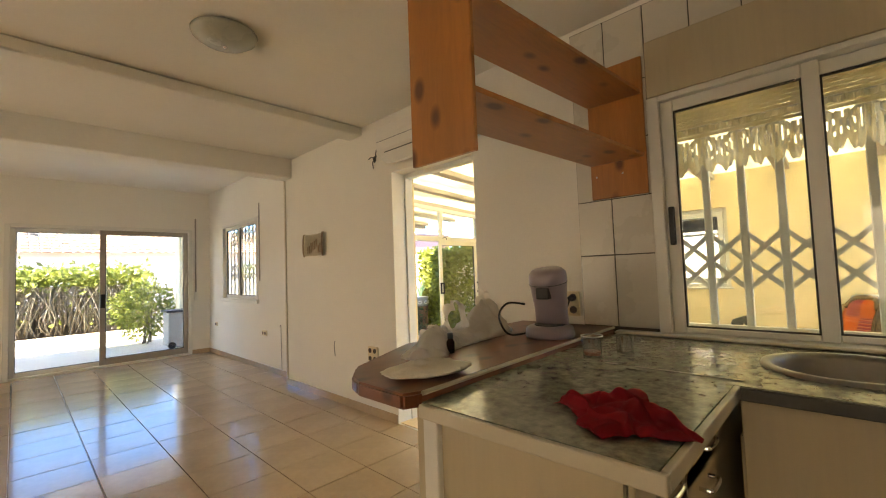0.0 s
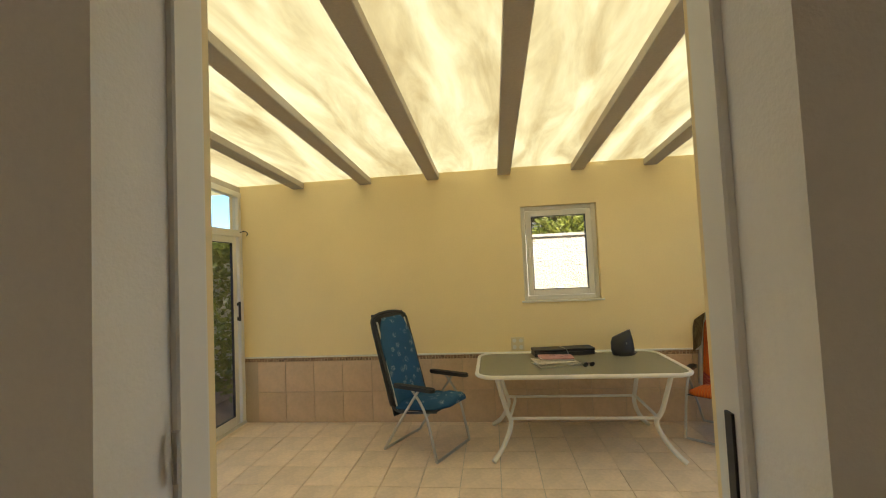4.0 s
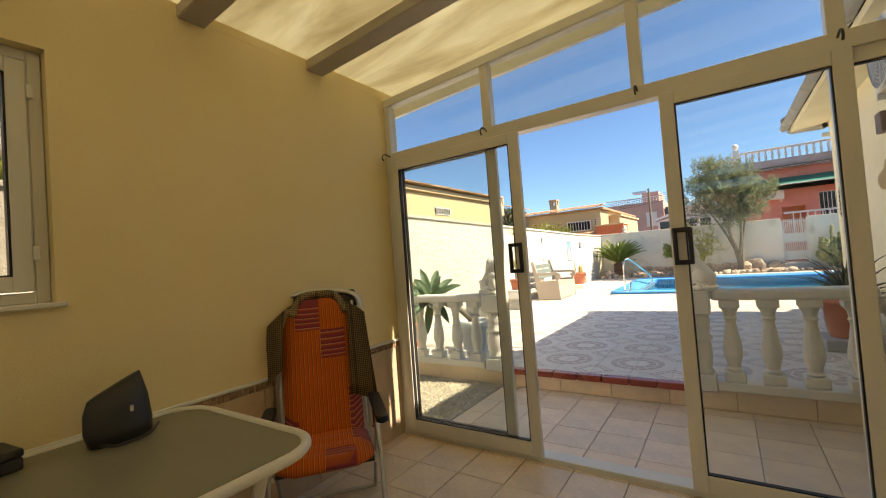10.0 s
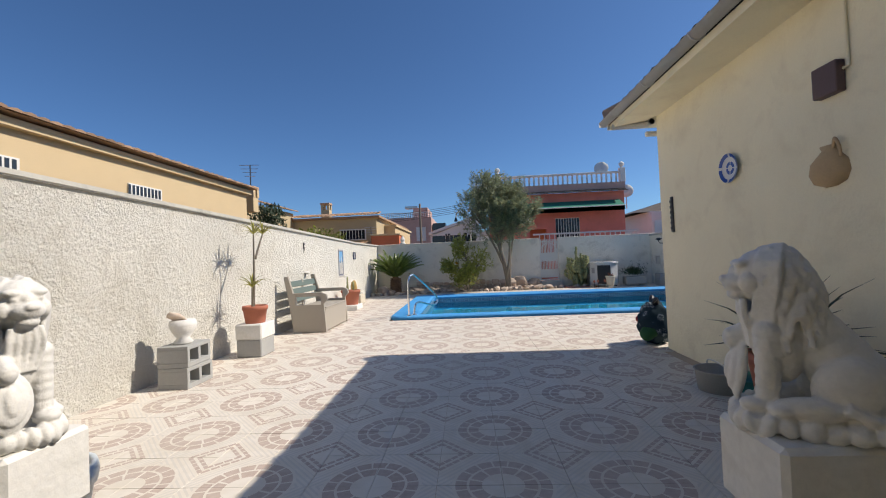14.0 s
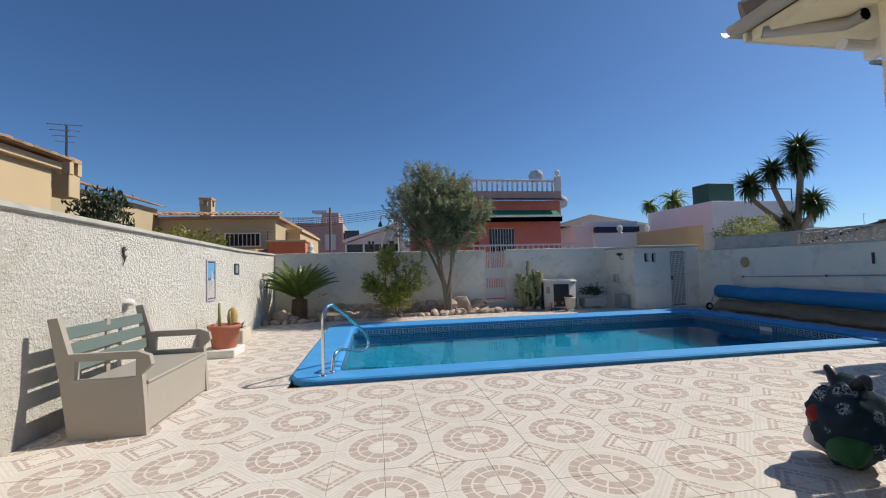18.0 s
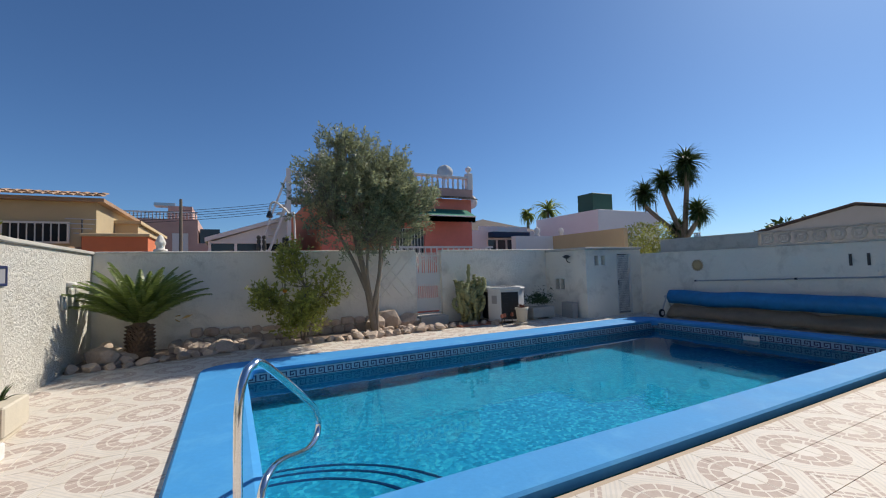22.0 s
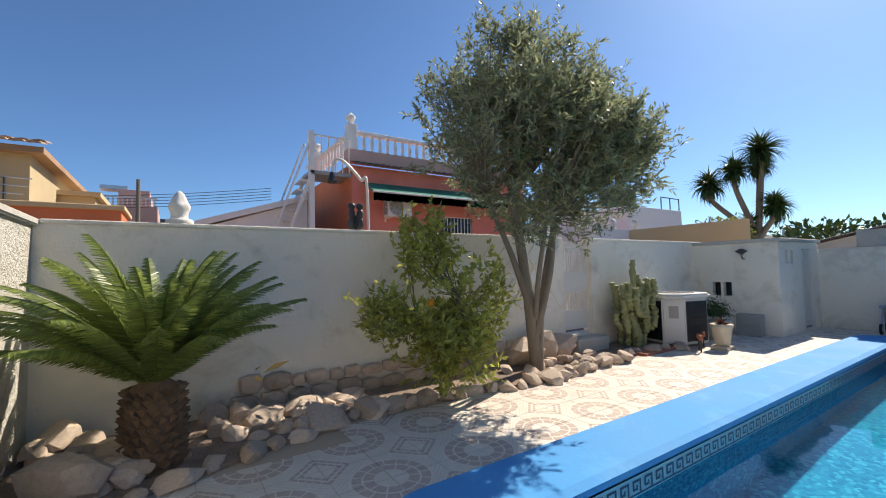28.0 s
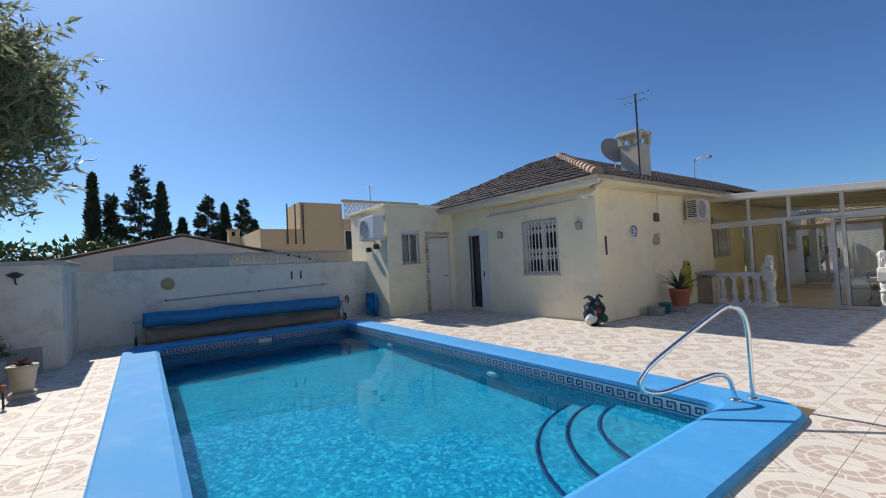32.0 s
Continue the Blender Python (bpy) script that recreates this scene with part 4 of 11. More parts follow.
# ---- sunroom furniture ----
def pad(bm, w, h, t, n=8):
    """A quilted cushion, w along y and h along z, with soft edges."""
    g = {}
    for s in (0, 1):
        for i in range(n + 1):
            for k in range(2 * n + 1):
                u, v = i / n, k / (2 * n)
                e = min(u, 1 - u, 2.2 * v, 2.2 * (1 - v))
                puff = t * (0.35 + 0.65 * min(1, e / 0.16) ** 0.5) * (1 + 0.1 * math.sin(v * 22))
                cy = (u - 0.5) * w * (1 - 0.42 * (max(0, v - 0.72) / 0.28) ** 2)
                g[s, i, k] = bm.verts.new((puff if s else -0.005, cy, v * h))
    for i in range(n):
        for k in range(2 * n):
            bm.faces.new((g[1, i, k], g[1, i + 1, k], g[1, i + 1, k + 1], g[1, i, k + 1]))
            bm.faces.new((g[0, i, k + 1], g[0, i + 1, k + 1], g[0, i + 1, k], g[0, i, k]))
    for i in range(n):
        bm.faces.new((g[0, i, 0], g[0, i + 1, 0], g[1, i + 1, 0], g[1, i, 0]))
        bm.faces.new((g[1, i, 2 * n], g[1, i + 1, 2 * n], g[0, i + 1, 2 * n], g[0, i, 2 * n]))
    for k in range(2 * n):
        bm.faces.new((g[1, 0, k], g[1, 0, k + 1], g[0, 0, k + 1], g[0, 0, k]))
        bm.faces.new((g[0, n, k], g[0, n, k + 1], g[1, n, k + 1], g[1, n, k]))


def recliner(m, cloth, label, dark_back):
    """A folding garden recliner. Its front looks along +x; the origin is on the floor."""
    c = thing("garden_chair", label, "chair", m, "sunroom chairs")
    S = M["steel"]
    for s in (-1, 1):
        for pts in ([(0.26, 0.27 * s, 0.02), (0.16, 0.27 * s, 0.4), (0.02, 0.27 * s, 0.6)], [(-0.32, 0.27 * s, 0.02), (-0.08, 0.27 * s, 0.36), (0.1, 0.27 * s, 0.6)]):
            bm = bmesh.new()
            tube(bm, curve_pts(pts, 6), 0.012, 8)
            part("leg", bm, S, c)
        bm = bmesh.new()
        slab(bm, round_rect(-0.17, 0.25 * s - 0.03 + (0.03 * s), 0.27, 0.25 * s + 0.03 + (0.03 * s), 0.028), 0.6, 0.632)
        bmesh.ops.bevel(bm, geom=bm.edges[:], offset=0.006, segments=1, affect="EDGES")
        part("armrest", bm, M["black_plastic"], c)
        bm = bmesh.new()
        tube(bm, curve_pts([(0.25, 0.235 * s, 0.425), (-0.18, 0.235 * s, 0.37), (-0.24, 0.235 * s, 0.55), (-0.42, 0.235 * s, 1.12)], 6), 0.012, 8)
        part("side_rail", bm, S if not dark_back else M["dark_metal"], c)
    for x in (0.26, -0.32):
        bm = bmesh.new()
        tube(bm, [(x, -0.27, 0.02), (x, 0.27, 0.02)], 0.012, 8)
        part("foot_bar", bm, S, c)
    bm = bmesh.new()
    box(bm, -0.012, -0.25, 0, 0.002, 0.25, 0.945, 0.01)
    for v in bm.verts:
        if v.co.z > 0.8:
            v.co.y *= 0.93
    bm.transform(pose(-0.205, 0, 0.32, 0, -16, 0))
    part("backrest", bm, M["black_plastic"], c)
    bm = bmesh.new()
    arch = [(0.0, 0.255 * math.cos(a), 0.79 + 0.16 * math.sin(a) ** 0.4) for a in (math.pi * j / 16 for j in range(17))]
    tube(bm, [(0.0, 0.255, 0.1)] + arch + [(0.0, -0.255, 0.1)], 0.018, 8)
    bm.transform(pose(-0.2, 0, 0.32, 0, -16, 0))
    part("back_frame", bm, M["black_plastic"] if dark_back else S, c, smooth=True)
    bm = bmesh.new()
    box(bm, -0.2, -0.23, -0.012, 0.26, 0.23, 0.0, 0.004)
    bm.transform(pose(0, 0, 0.405, 0, -7, 0))
    part("seat", bm, M["black_plastic"], c)
    bm = bmesh.new()
    pad(bm, 0.44, 0.86, 0.055)
    bm.transform(pose(-0.19, 0, 0.36, 0, -16, 0))
    back_pad = part("back_cushion", bm, cloth, c, smooth=True)
    bm = bmesh.new()
    pad(bm, 0.47, 0.53, 0.055)
    bm.transform(pose(0, 0, 0, 0, 0, 180))
    bm.transform(pose(-0.2, 0, 0.388, 0, 83, 0))
    seat_pad = part("seat_cushion", bm, cloth, c, smooth=True)
    for s in (-1, 1):
        bm = bmesh.new()
        tube(bm, [Vector((-0.185, 0.222 * s, 0.38)), Vector((-0.42, 0.205 * s, 1.16))], 0.008, 6)
        part("piping", bm, M["cushion_edge"], back_pad)
    return c


blue = recliner(pose(7.06, 3.46, ZS, 0, 0, 243) @ Matrix.Scale(1.1, 4), M["blue_cloth"], "folding garden chair with a blue flowered cushion", True)
orange = recliner(pose(7.27, 0.53, ZS, 0, 0, 140) @ Matrix.Scale(1.05, 4), M["patch_cloth"], "folding garden chair with an orange patchwork cushion", False)
# jacket hung over the back of the second chair
def check_mat(name, light, dark, size=90.0):
    """Woven tweed: a fine two-colour check."""
    m = mat(name, light, 0.95, 0, 0.15, 220, 3, 0.4, 260, spec=0.1)
    nt = m.node_tree
    bsdf = nt.nodes["Principled BSDF"]
    old = bsdf.inputs["Base Color"].links[0].from_socket
    tc = nt.nodes.new("ShaderNodeTexCoord")
    sep = nt.nodes.new("ShaderNodeSeparateXYZ")
    nt.links.new(tc.outputs["Object"], sep.inputs[0])
    bars = [maths(nt, "GREATER_THAN", maths(nt, "FRACT", maths(nt, "MULTIPLY_ADD", sep.outputs[ax], size, 50.0)), 0.5) for ax in ("Y", "Z")]
    both = maths(nt, "MULTIPLY", maths(nt, "ADD", bars[0], bars[1]), 0.5)
    wide = maths(nt, "GREATER_THAN", maths(nt, "FRACT", maths(nt, "MULTIPLY_ADD", sep.outputs["Y"], size / 9, 50.0)), 0.84)
    col = mixed(nt, both, old, dark)
    nt.links.new(mixed(nt, maths(nt, "MULTIPLY", wide, 0.5), col, dark), bsdf.inputs["Base Color"])
    return m


M["jacket_check"] = check_mat("brown_check_tweed", (0.4, 0.29, 0.16), (0.05, 0.04, 0.03))


def cloth_panel(rows, thick=0.012):
    """A hanging piece of cloth from rows of points."""
    bm = bmesh.new()
    g = [[bm.verts.new(q) for q in row] for row in rows]
    for a, b in zip(g, g[1:]):
        for k in range(len(a) - 1):
            bm.faces.new((a[k], b[k], b[k + 1], a[k + 1]))
    bmesh.ops.solidify(bm, geom=bm.faces[:], thickness=thick)
    bmesh.ops.recalc_face_normals(bm, faces=bm.faces)
    return bm


jacket = thing("jacket", "brown checked tweed jacket hung over the back of the garden chair", "jacket", orange.matrix_basis @ pose(-0.41, 0, 1.15, 0, -12, 0))


def drape(y, k, n):
    """How far the cloth bulges at one fold."""
    return 0.016 * math.sin(y * 26 + k * 0.6) + 0.01 * math.sin(y * 55 + k)


rows = []
for i in range(25):
    y = -0.28 + 0.56 * i / 24
    sag = 1.6 * y * y
    rows.append([(x + drape(y, k, 9) * min(1, k / 3), y * (1 + 0.01 * k), z - sag) for k, (x, z) in enumerate(((0.0, 0.055), (-0.05, 0.04), (-0.085, -0.03), (-0.1, -0.14), (-0.11, -0.28), (-0.12, -0.42), (-0.13, -0.56), (-0.14, -0.68)))])
part("back_panel", cloth_panel(rows), M["jacket_check"], jacket, smooth=True)
for y0, y1, low in ((0.17, 0.27, -0.5), (-0.3, -0.2, -0.3)):
    rows = []
    for i in range(13):
        f = i / 12
        y = y0 + (y1 - y0) * f
        sag = 1.6 * min(abs(y), 0.33) ** 2
        rows.append([(x + drape(y, k + 4, 9) * min(1, k / 3), y + 0.008 * k * (f - 0.3) * (1 if y0 > 0 else -0.3), (0.055 + (low - 0.055) * k / 7 if k > 1 else (0.055, 0.035)[k]) - sag) for k, x in enumerate((0.0, 0.05, 0.09, 0.105, 0.115, 0.12, 0.12, 0.125))])
    part("front_panel", cloth_panel(rows), M["jacket_check"], jacket, smooth=True)
for sd, reach in ((1, 0.52), (-1, 0.44)):
    bm = bmesh.new()
    tube(bm, curve_pts([(-0.05, 0.215 * sd, -0.1), (-0.08, 0.235 * sd, -0.2), (-0.09, 0.24 * sd, -0.36), (-0.09, 0.235 * sd, -0.1 - reach)], 7), 0.055, 14, r_end=0.045)
    for v in bm.verts:
        v.co.x += 0.014 * math.sin(v.co.z * 38 + v.co.y * 20)
        v.co.y += 0.01 * math.sin(v.co.z * 31)
    part("sleeve", bm, M["jacket_check"], jacket, smooth=True)
bm = bmesh.new()
tube(bm, curve_pts([(0.05, 0.16, -0.06), (0.01, 0.1, 0.05), (-0.01, 0.0, 0.07), (0.01, -0.1, 0.05), (0.05, -0.16, -0.06)], 6), 0.026, 8)
part("collar", bm, M["jacket_check"], jacket, smooth=True)

# glass garden table
TZ = 0.6
tab = thing("garden_table", "white metal garden table with a frosted glass top", "table", pose(7.17, 1.98, ZS))
bm = bmesh.new()
slab(bm, round_rect(-0.5, -0.95, 0.5, 0.95, 0.16), TZ - ZS - 0.016, TZ - ZS - 0.006)
part("glass_top", bm, M["frost_glass"], tab)
bm = bmesh.new()
tube(bm, [(x, y, TZ - ZS - 0.012) for x, y in round_rect(-0.51, -0.96, 0.51, 0.96, 0.17, 8)], 0.02, 8, closed=True)
part("rim", bm, M["white_plastic"], tab, smooth=True)
for sx in (-1, 1):
    for sy in (-1, 1):
        bm = bmesh.new()
        tube(bm, curve_pts([(0.4 * sx, 0.78 * sy, TZ - ZS - 0.03), (0.36 * sx, 0.7 * sy, 0.45), (0.3 * sx, 0.66 * sy, 0.3), (0.37 * sx, 0.74 * sy, 0.12), (0.46 * sx, 0.84 * sy, 0.012)], 6), 0.022, 8)
        part("leg", bm, M["white_plastic"], tab, smooth=True)
for sx in (-1, 1):
    bm = bmesh.new()
    tube(bm, [(0.33 * sx, -0.68, 0.36), (0.33 * sx, 0.68, 0.36)], 0.014, 8)
    part("stretcher", bm, M["white_plastic"], tab)
for sy in (-1, 1):
    bm = bmesh.new()
    tube(bm, curve_pts([(-0.32, 0.67 * sy, 0.36), (0, 0.6 * sy, 0.44), (0.32, 0.67 * sy, 0.36)], 6), 0.014, 8)
    part("stretcher", bm, M["white_plastic"], tab)
# things on the table
t = thing("instrument_case", "long black leatherette case tied with cord", "case", pose(7.55, 2.02, TZ, 0, 0, 8))
part("body", boxes([(-0.09, -0.33, 0, 0.09, 0.33, 0.045)], 0.008, 2), M["black_plastic"], t)
part("lid", boxes([(-0.092, -0.332, 0.046, 0.092, 0.332, 0.075)], 0.008, 2), M["black_plastic"], t)
bm = bmesh.new()
tube(bm, curve_pts([(-0.1, -0.03, 0.0), (-0.1, -0.02, 0.06), (0.0, 0.01, 0.08), (0.1, 0.03, 0.06)], 6), 0.004, 6)
part("cord", bm, M["cushion_edge"], t)
t = thing("papers", "folded newspaper and a pink magazine in a loose pile", "papers", pose(7.16, 2.17, TZ, 0, 0, 12))
M["paper_pink"] = cloth_mat("pink_magazine_print", (0.5, 0.27, 0.26), (0.12, 0.06, 0.1), 10.0, (0.4, 0.5))
M["paper_news"] = cloth_mat("printed_newspaper", (0.6, 0.55, 0.44), (0.25, 0.23, 0.2), 26.0, (0.4, 0.5))
for k, (dx, dy, rz, w2, h2, mt) in enumerate(((-0.02, -0.02, 4, 0.26, 0.44, "paper_news"), (0.01, 0.02, -6, 0.25, 0.38, "cushion_edge"), (-0.02, 0.0, 3, 0.24, 0.4, "paper_news"), (0.03, -0.03, -9, 0.2, 0.33, "cushion_edge"), (0.03, -0.03, -11, 0.205, 0.34, "paper_pink"))):
    bm = bmesh.new()
    bmesh.ops.create_grid(bm, x_segments=4, y_segments=8, size=0.5)
    for v in bm.verts:
        v.co = Vector((v.co.x * w2, v.co.y * h2, 0.014 * max(0, v.co.y * 2) ** 3 * (k % 2) + 0.003 * math.sin(5 * v.co.x + 4 * v.co.y + k)))
    bmesh.ops.solidify(bm, geom=bm.faces[:], thickness=0.008)
    bmesh.ops.recalc_face_normals(bm, faces=bm.faces)
    bm.transform(pose(dx, dy, 0.004 + 0.0125 * k, 0, 0, rz))
    part("sheet", bm, M[mt], t)
t = thing("sunglasses", "dark sunglasses lying folded on the glass", "sunglasses", pose(6.96, 1.87, TZ, 0, 0, 15))
for s in (-1, 1):
    bm = bmesh.new()
    lathe(bm, [(0.003, -0.002), (0.026, 0.0), (0.026, 0.003), (0.003, 0.005)], seg=16)
    bm.transform(pose(0, 0.033 * s, 0.024, 0, 70, 0))
    part("lens", bm, M["black_plastic"], t)
    bm = bmesh.new()
    tube(bm, curve_pts([(0, 0.062 * s, 0.035), (0.06, 0.064 * s, 0.03), (0.12, 0.05 * s, 0.008)], 5), 0.0025, 6)
    part("temple", bm, M["dark_metal"], t)
bm = bmesh.new()
tube(bm, [(0, -0.01, 0.03), (0, 0.01, 0.03)], 0.003, 6)
part("bridge", bm, M["dark_metal"], t)
t = thing("pouch_bag", "small black handbag standing open", "bag", pose(7.5, 1.38, TZ, 0, 0, 14) @ Matrix.Scale(1.08, 4))
bm = bmesh.new()
g = []
for k, (hx, hy) in enumerate(((0.06, 0.12), (0.068, 0.13), (0.055, 0.125), (0.02, 0.105))):
    z = (0, 0.05, 0.13, 0.2)[k]
    g.append([bm.verts.new((hx * math.cos(a) + 0.03 * k / 3, hy * math.sin(a) * (1 if math.sin(a) > 0 else 0.85), z - (0.0, 0.0, 0.012, 0.035)[k] * math.sin(a))) for a in (2 * math.pi * j / 18 for j in range(18))])
for a, b2 in zip(g, g[1:]):
    for j in range(18):
        bm.faces.new((a[j], a[(j + 1) % 18], b2[(j + 1) % 18], b2[j]))
bm.faces.new(g[0][::-1])
bm.faces.new(g[-1])
part("body", bm, M["black_plastic"], t, smooth=True)
bm = bmesh.new()
tube(bm, curve_pts([(-0.05, 0.11, 0.02), (-0.09, 0.08, 0.008), (-0.1, -0.02, 0.008), (-0.05, -0.1, 0.02)], 6), 0.006, 6)
part("strap", bm, M["black_plastic"], t)
part("clasp", boxes([(-0.052, -0.008, 0.1, -0.045, 0.008, 0.125)], 0.002), M["chrome"], t)

# ---- outside of the house ----
def tile_field(bm, origin, along, up, n_along, n_up, w=0.2, l=0.33, lift=0.05, clip=None):
    """Rows of rounded roof tiles on a slope, each a small arched piece lapping the row below."""
    along, up = Vector(along).normalized(), Vector(up).normalized()
    nrm = along.cross(up).normalized()
    if nrm.z < 0:
        nrm = -nrm
    origin = Vector(origin)
    for j in range(n_up):
        for i in range(n_along):
            c = origin + along * (i * w) + up * (j * l)
            if clip and not clip(c + along * w / 2 + up * l / 2):
                continue
            pts = []
            jit = random.uniform(-0.006, 0.006)
            for s in (0, 1):
                for k in range(5):
                    a = math.pi * k / 4
                    p = c + along * (w * (0.5 - 0.5 * math.cos(a))) + up * (s * (l + 0.05)) + nrm * (lift * math.sin(a) * (1 - 0.15 * s) + (0.03 if s == 0 else 0.0) + jit)
                    pts.append(bm.verts.new(p))
            for k in range(4):
                bm.faces.new((pts[k], pts[k + 1], pts[5 + k + 1], pts[5 + k]))
            bm.faces.new((pts[4], pts[3], pts[2], pts[1], pts[0]))


EX, EY, EZ = 4.32, -7.05, 3.06       # eaves of the hipped roof
RX, RZ = 0.35, 4.8                  # ridge
house_roof = thing("house_roof", "low hipped roof of dark brown clay tiles", "roof", kind="structure")
bm = bmesh.new()
ys = EY + (EX - RX)
v = [bm.verts.new(p) for p in ((EX, EY, EZ), (-3.6, EY, EZ), (-3.6, 9.6, EZ), (EX, 9.6, EZ), (RX, ys, RZ), (RX, 6.0, RZ))]
sl = (RZ - EZ) / (EX - RX)
cut = [bm.verts.new((x, y, EZ + sl * (EX - x))) for x, y in ((EX, YS - 0.2), (3.66, YS - 0.2), (3.66, 9.6))]
bm.faces.new((v[0], *cut, v[5], v[4]))
bm.faces.new((v[1], v[0], v[4]))
bm.faces.new((v[2], v[1], v[4], v[5]))
bm.faces.new((cut[2], v[2], v[5]))
bm.verts.remove(v[3])
bmesh.ops.recalc_face_normals(bm, faces=bm.faces)
part("deck", bm, M["roof_dark"], house_roof)
bm = bmesh.new()
tile_field(bm, (-3.6, EY, EZ), (1, 0, 0), (0, 1, sl), 40, 14, clip=lambda p: p.x < EX - (p.y - EY) - 0.05 and p.x > -3.6 + (p.y - EY) * 0.6)
o = part("roof_tiles_south", bm, M["roof_dark"], house_roof)
o["kind"] = "stuff"
bm = bmesh.new()
tile_field(bm, (EX, EY, EZ), (0, 1, 0), (-1, 0, sl), 83, 14, clip=lambda p: p.y > EY + (EX - p.x) + 0.05 and (p.x < 3.66 or p.y < YS - 0.2))
o = part("roof_tiles_east", bm, M["roof_dark"], house_roof)
o["kind"] = "stuff"
M["roof_hip"] = mat("faded_hip_tile", (0.34, 0.24, 0.17), 0.9, stain=(0.2, 0.15, 0.11), stain_amount=0.5, per_piece=0.25)
hip = (Vector((RX, ys, RZ)) - Vector((EX, EY, EZ)))
for k in range(14):
    bm = bmesh.new()
    a = Vector((EX, EY, EZ)) + hip * (k / 14)
    b2 = Vector((EX, EY, EZ)) + hip * ((k + 1.15) / 14)
    tube(bm, [a + Vector((0, 0, 0.05)), b2 + Vector((0, 0, 0.035))], 0.12, 10, r_end=0.095)
    part("hip_tile", bm, M["roof_hip"], house_roof)
# soffit, fascia and gutter
part("soffit", boxes([(XO + 0.021, YH, EZ - 0.13, EX - 0.03, YS - 0.2, EZ - 0.05), (-3.2, EY + 0.03, EZ - 0.13, EX - 0.03, YH - 0.001, EZ - 0.05)]), M["cream_wall"], house_roof)


def gutter(name, pts, label):
    t = thing(name, label, "gutter", kind="structure")
    for a, b2 in zip(pts, pts[1:]):
        a, b2 = Vector(a), Vector(b2)
        d = (b2 - a).normalized()
        sx = d.cross(Vector((0, 0, 1)))
        bm = bmesh.new()
        rows = []
        for p in (a, b2):
            rows.append([bm.verts.new(p + sx * (0.065 * math.cos(an)) + Vector((0, 0, 0.065 * math.sin(an)))) for an in (math.pi + math.pi * k / 8 for k in range(9))])
        for k in range(8):
            bm.faces.new((rows[0][k], rows[1][k], rows[1][k + 1], rows[0][k + 1]))
        bmesh.ops.solidify(bm, geom=bm.faces[:], thickness=0.006)
        part("trough", bm, M["white_plastic"], t, smooth=True)
        n = int((b2 - a).length / 0.9)
        for k in range(n):
            p = a + (b2 - a) * ((k + 0.5) / n)
            bm = bmesh.new()
            tube(bm, [p + sx * (0.072 * math.cos(an)) + Vector((0, 0, 0.072 * math.sin(an))) for an in (math.pi + math.pi * j / 8 for j in range(9))], 0.008, 6)
            part("bracket", bm, M["white_plastic"], t)
    bm = bmesh.new()
    tube(bm, [(EX - 0.02, EY + 0.12, EZ - 0.12), (EX - 0.4, EY + 0.35, EZ - 0.17), (XO + 0.06, YH - 0.04, EZ - 0.17)], 0.04, 10)
    part("outlet_pipe", bm, M["white_plastic"], t, smooth=True)


gutter("gutter_east", [(EX + 0.03, EY - 0.06, EZ + 0.0), (EX + 0.03, YS + 0.3, EZ + 0.0)], "white plastic eaves gutter with brackets")
gutter("gutter_south", [(-1.2, EY - 0.05, EZ + 0.0), (EX + 0.08, EY - 0.05, EZ + 0.0)], "white plastic eaves gutter along the front")
bar("fascia", "y", EY - 0.02, EY + 0.01, -3.2, EX, EZ - 0.12, EZ - 0.02, house_roof, M["white_plastic"])

# annex
ann = thing("annex", "flat-roofed cream annex beside the house", "annex", kind="structure")
XA, YA = -1.19, -8.9
wall("annex_wall_east", "x", XA - 0.2, XA, YA, YH, -0.05, 3.12, M["cream_wall"], [(-8.43, -7.83, 1.48, 2.46), (-7.5, -6.72, 0.02, 2.26)], ann)
wall("annex_wall_south", "y", YA, YA + 0.2, -3.6, XA - 0.2, -0.05, 3.12, M["cream_wall"], (), ann)
part("annex_roof", boxes([(-3.7, YA - 0.08, 3.12, XA + 0.07, YH - 0.002, 3.2)], 0.01), M["cream_wall"], ann)
part("annex_inner", boxes([(-3.5, YA + 0.25, 0, XA - 0.5, YH - 0.05, 3.0)]), M["white_wall"], ann)
w = thing("window_2", "small white sliding window with dark glass", "window", kind="structure")
sash("x", XA - 0.08, -8.42, -8.12, 1.5, 2.36, w, M["white_alu"], 0.045)
sash("x", XA - 0.11, -8.14, -7.84, 1.5, 2.36, w, M["white_alu"], 0.045)
bar("blind_box", "x", XA - 0.15, XA - 0.03, -8.43, -7.83, 2.362, 2.456, w, M["white_alu"])
bar("sill", "x", XA - 0.12, XA + 0.04, -8.47, -7.79, 1.455, 1.48, w, M["tile_cream"])
d = thing("door_1", "plain white metal door in a stone-tile surround", "door", kind="structure")
bar("leaf", "x", XA - 0.09, XA - 0.04, -7.47, -6.75, 0.03, 2.23, d, M["white_plastic"])
bar("door_frame", "x", XA - 0.1, XA + 0.004, -7.5, -7.47, 0.02, 2.26, d, M["white_alu"])
bar("door_frame", "x", XA - 0.1, XA + 0.004, -6.75, -6.72, 0.02, 2.26, d, M["white_alu"])
bar("door_handle", "x", XA - 0.04, XA + 0.01, -6.95, -6.83, 1.05, 1.07, d, M["black_plastic"])
surround = thing("door_surround", "crazy stone tiles round the white door", "tiles", kind="structure")
rnd = random.Random(4)
for k in range(12):
    z = 0.02 + 0.19 * k
    part("stone_tile", boxes([(XA, -7.64 + rnd.uniform(0, 0.03), z + 0.006, XA + 0.012, -7.51, z + 0.18)], 0.004), M["rock"], surround)
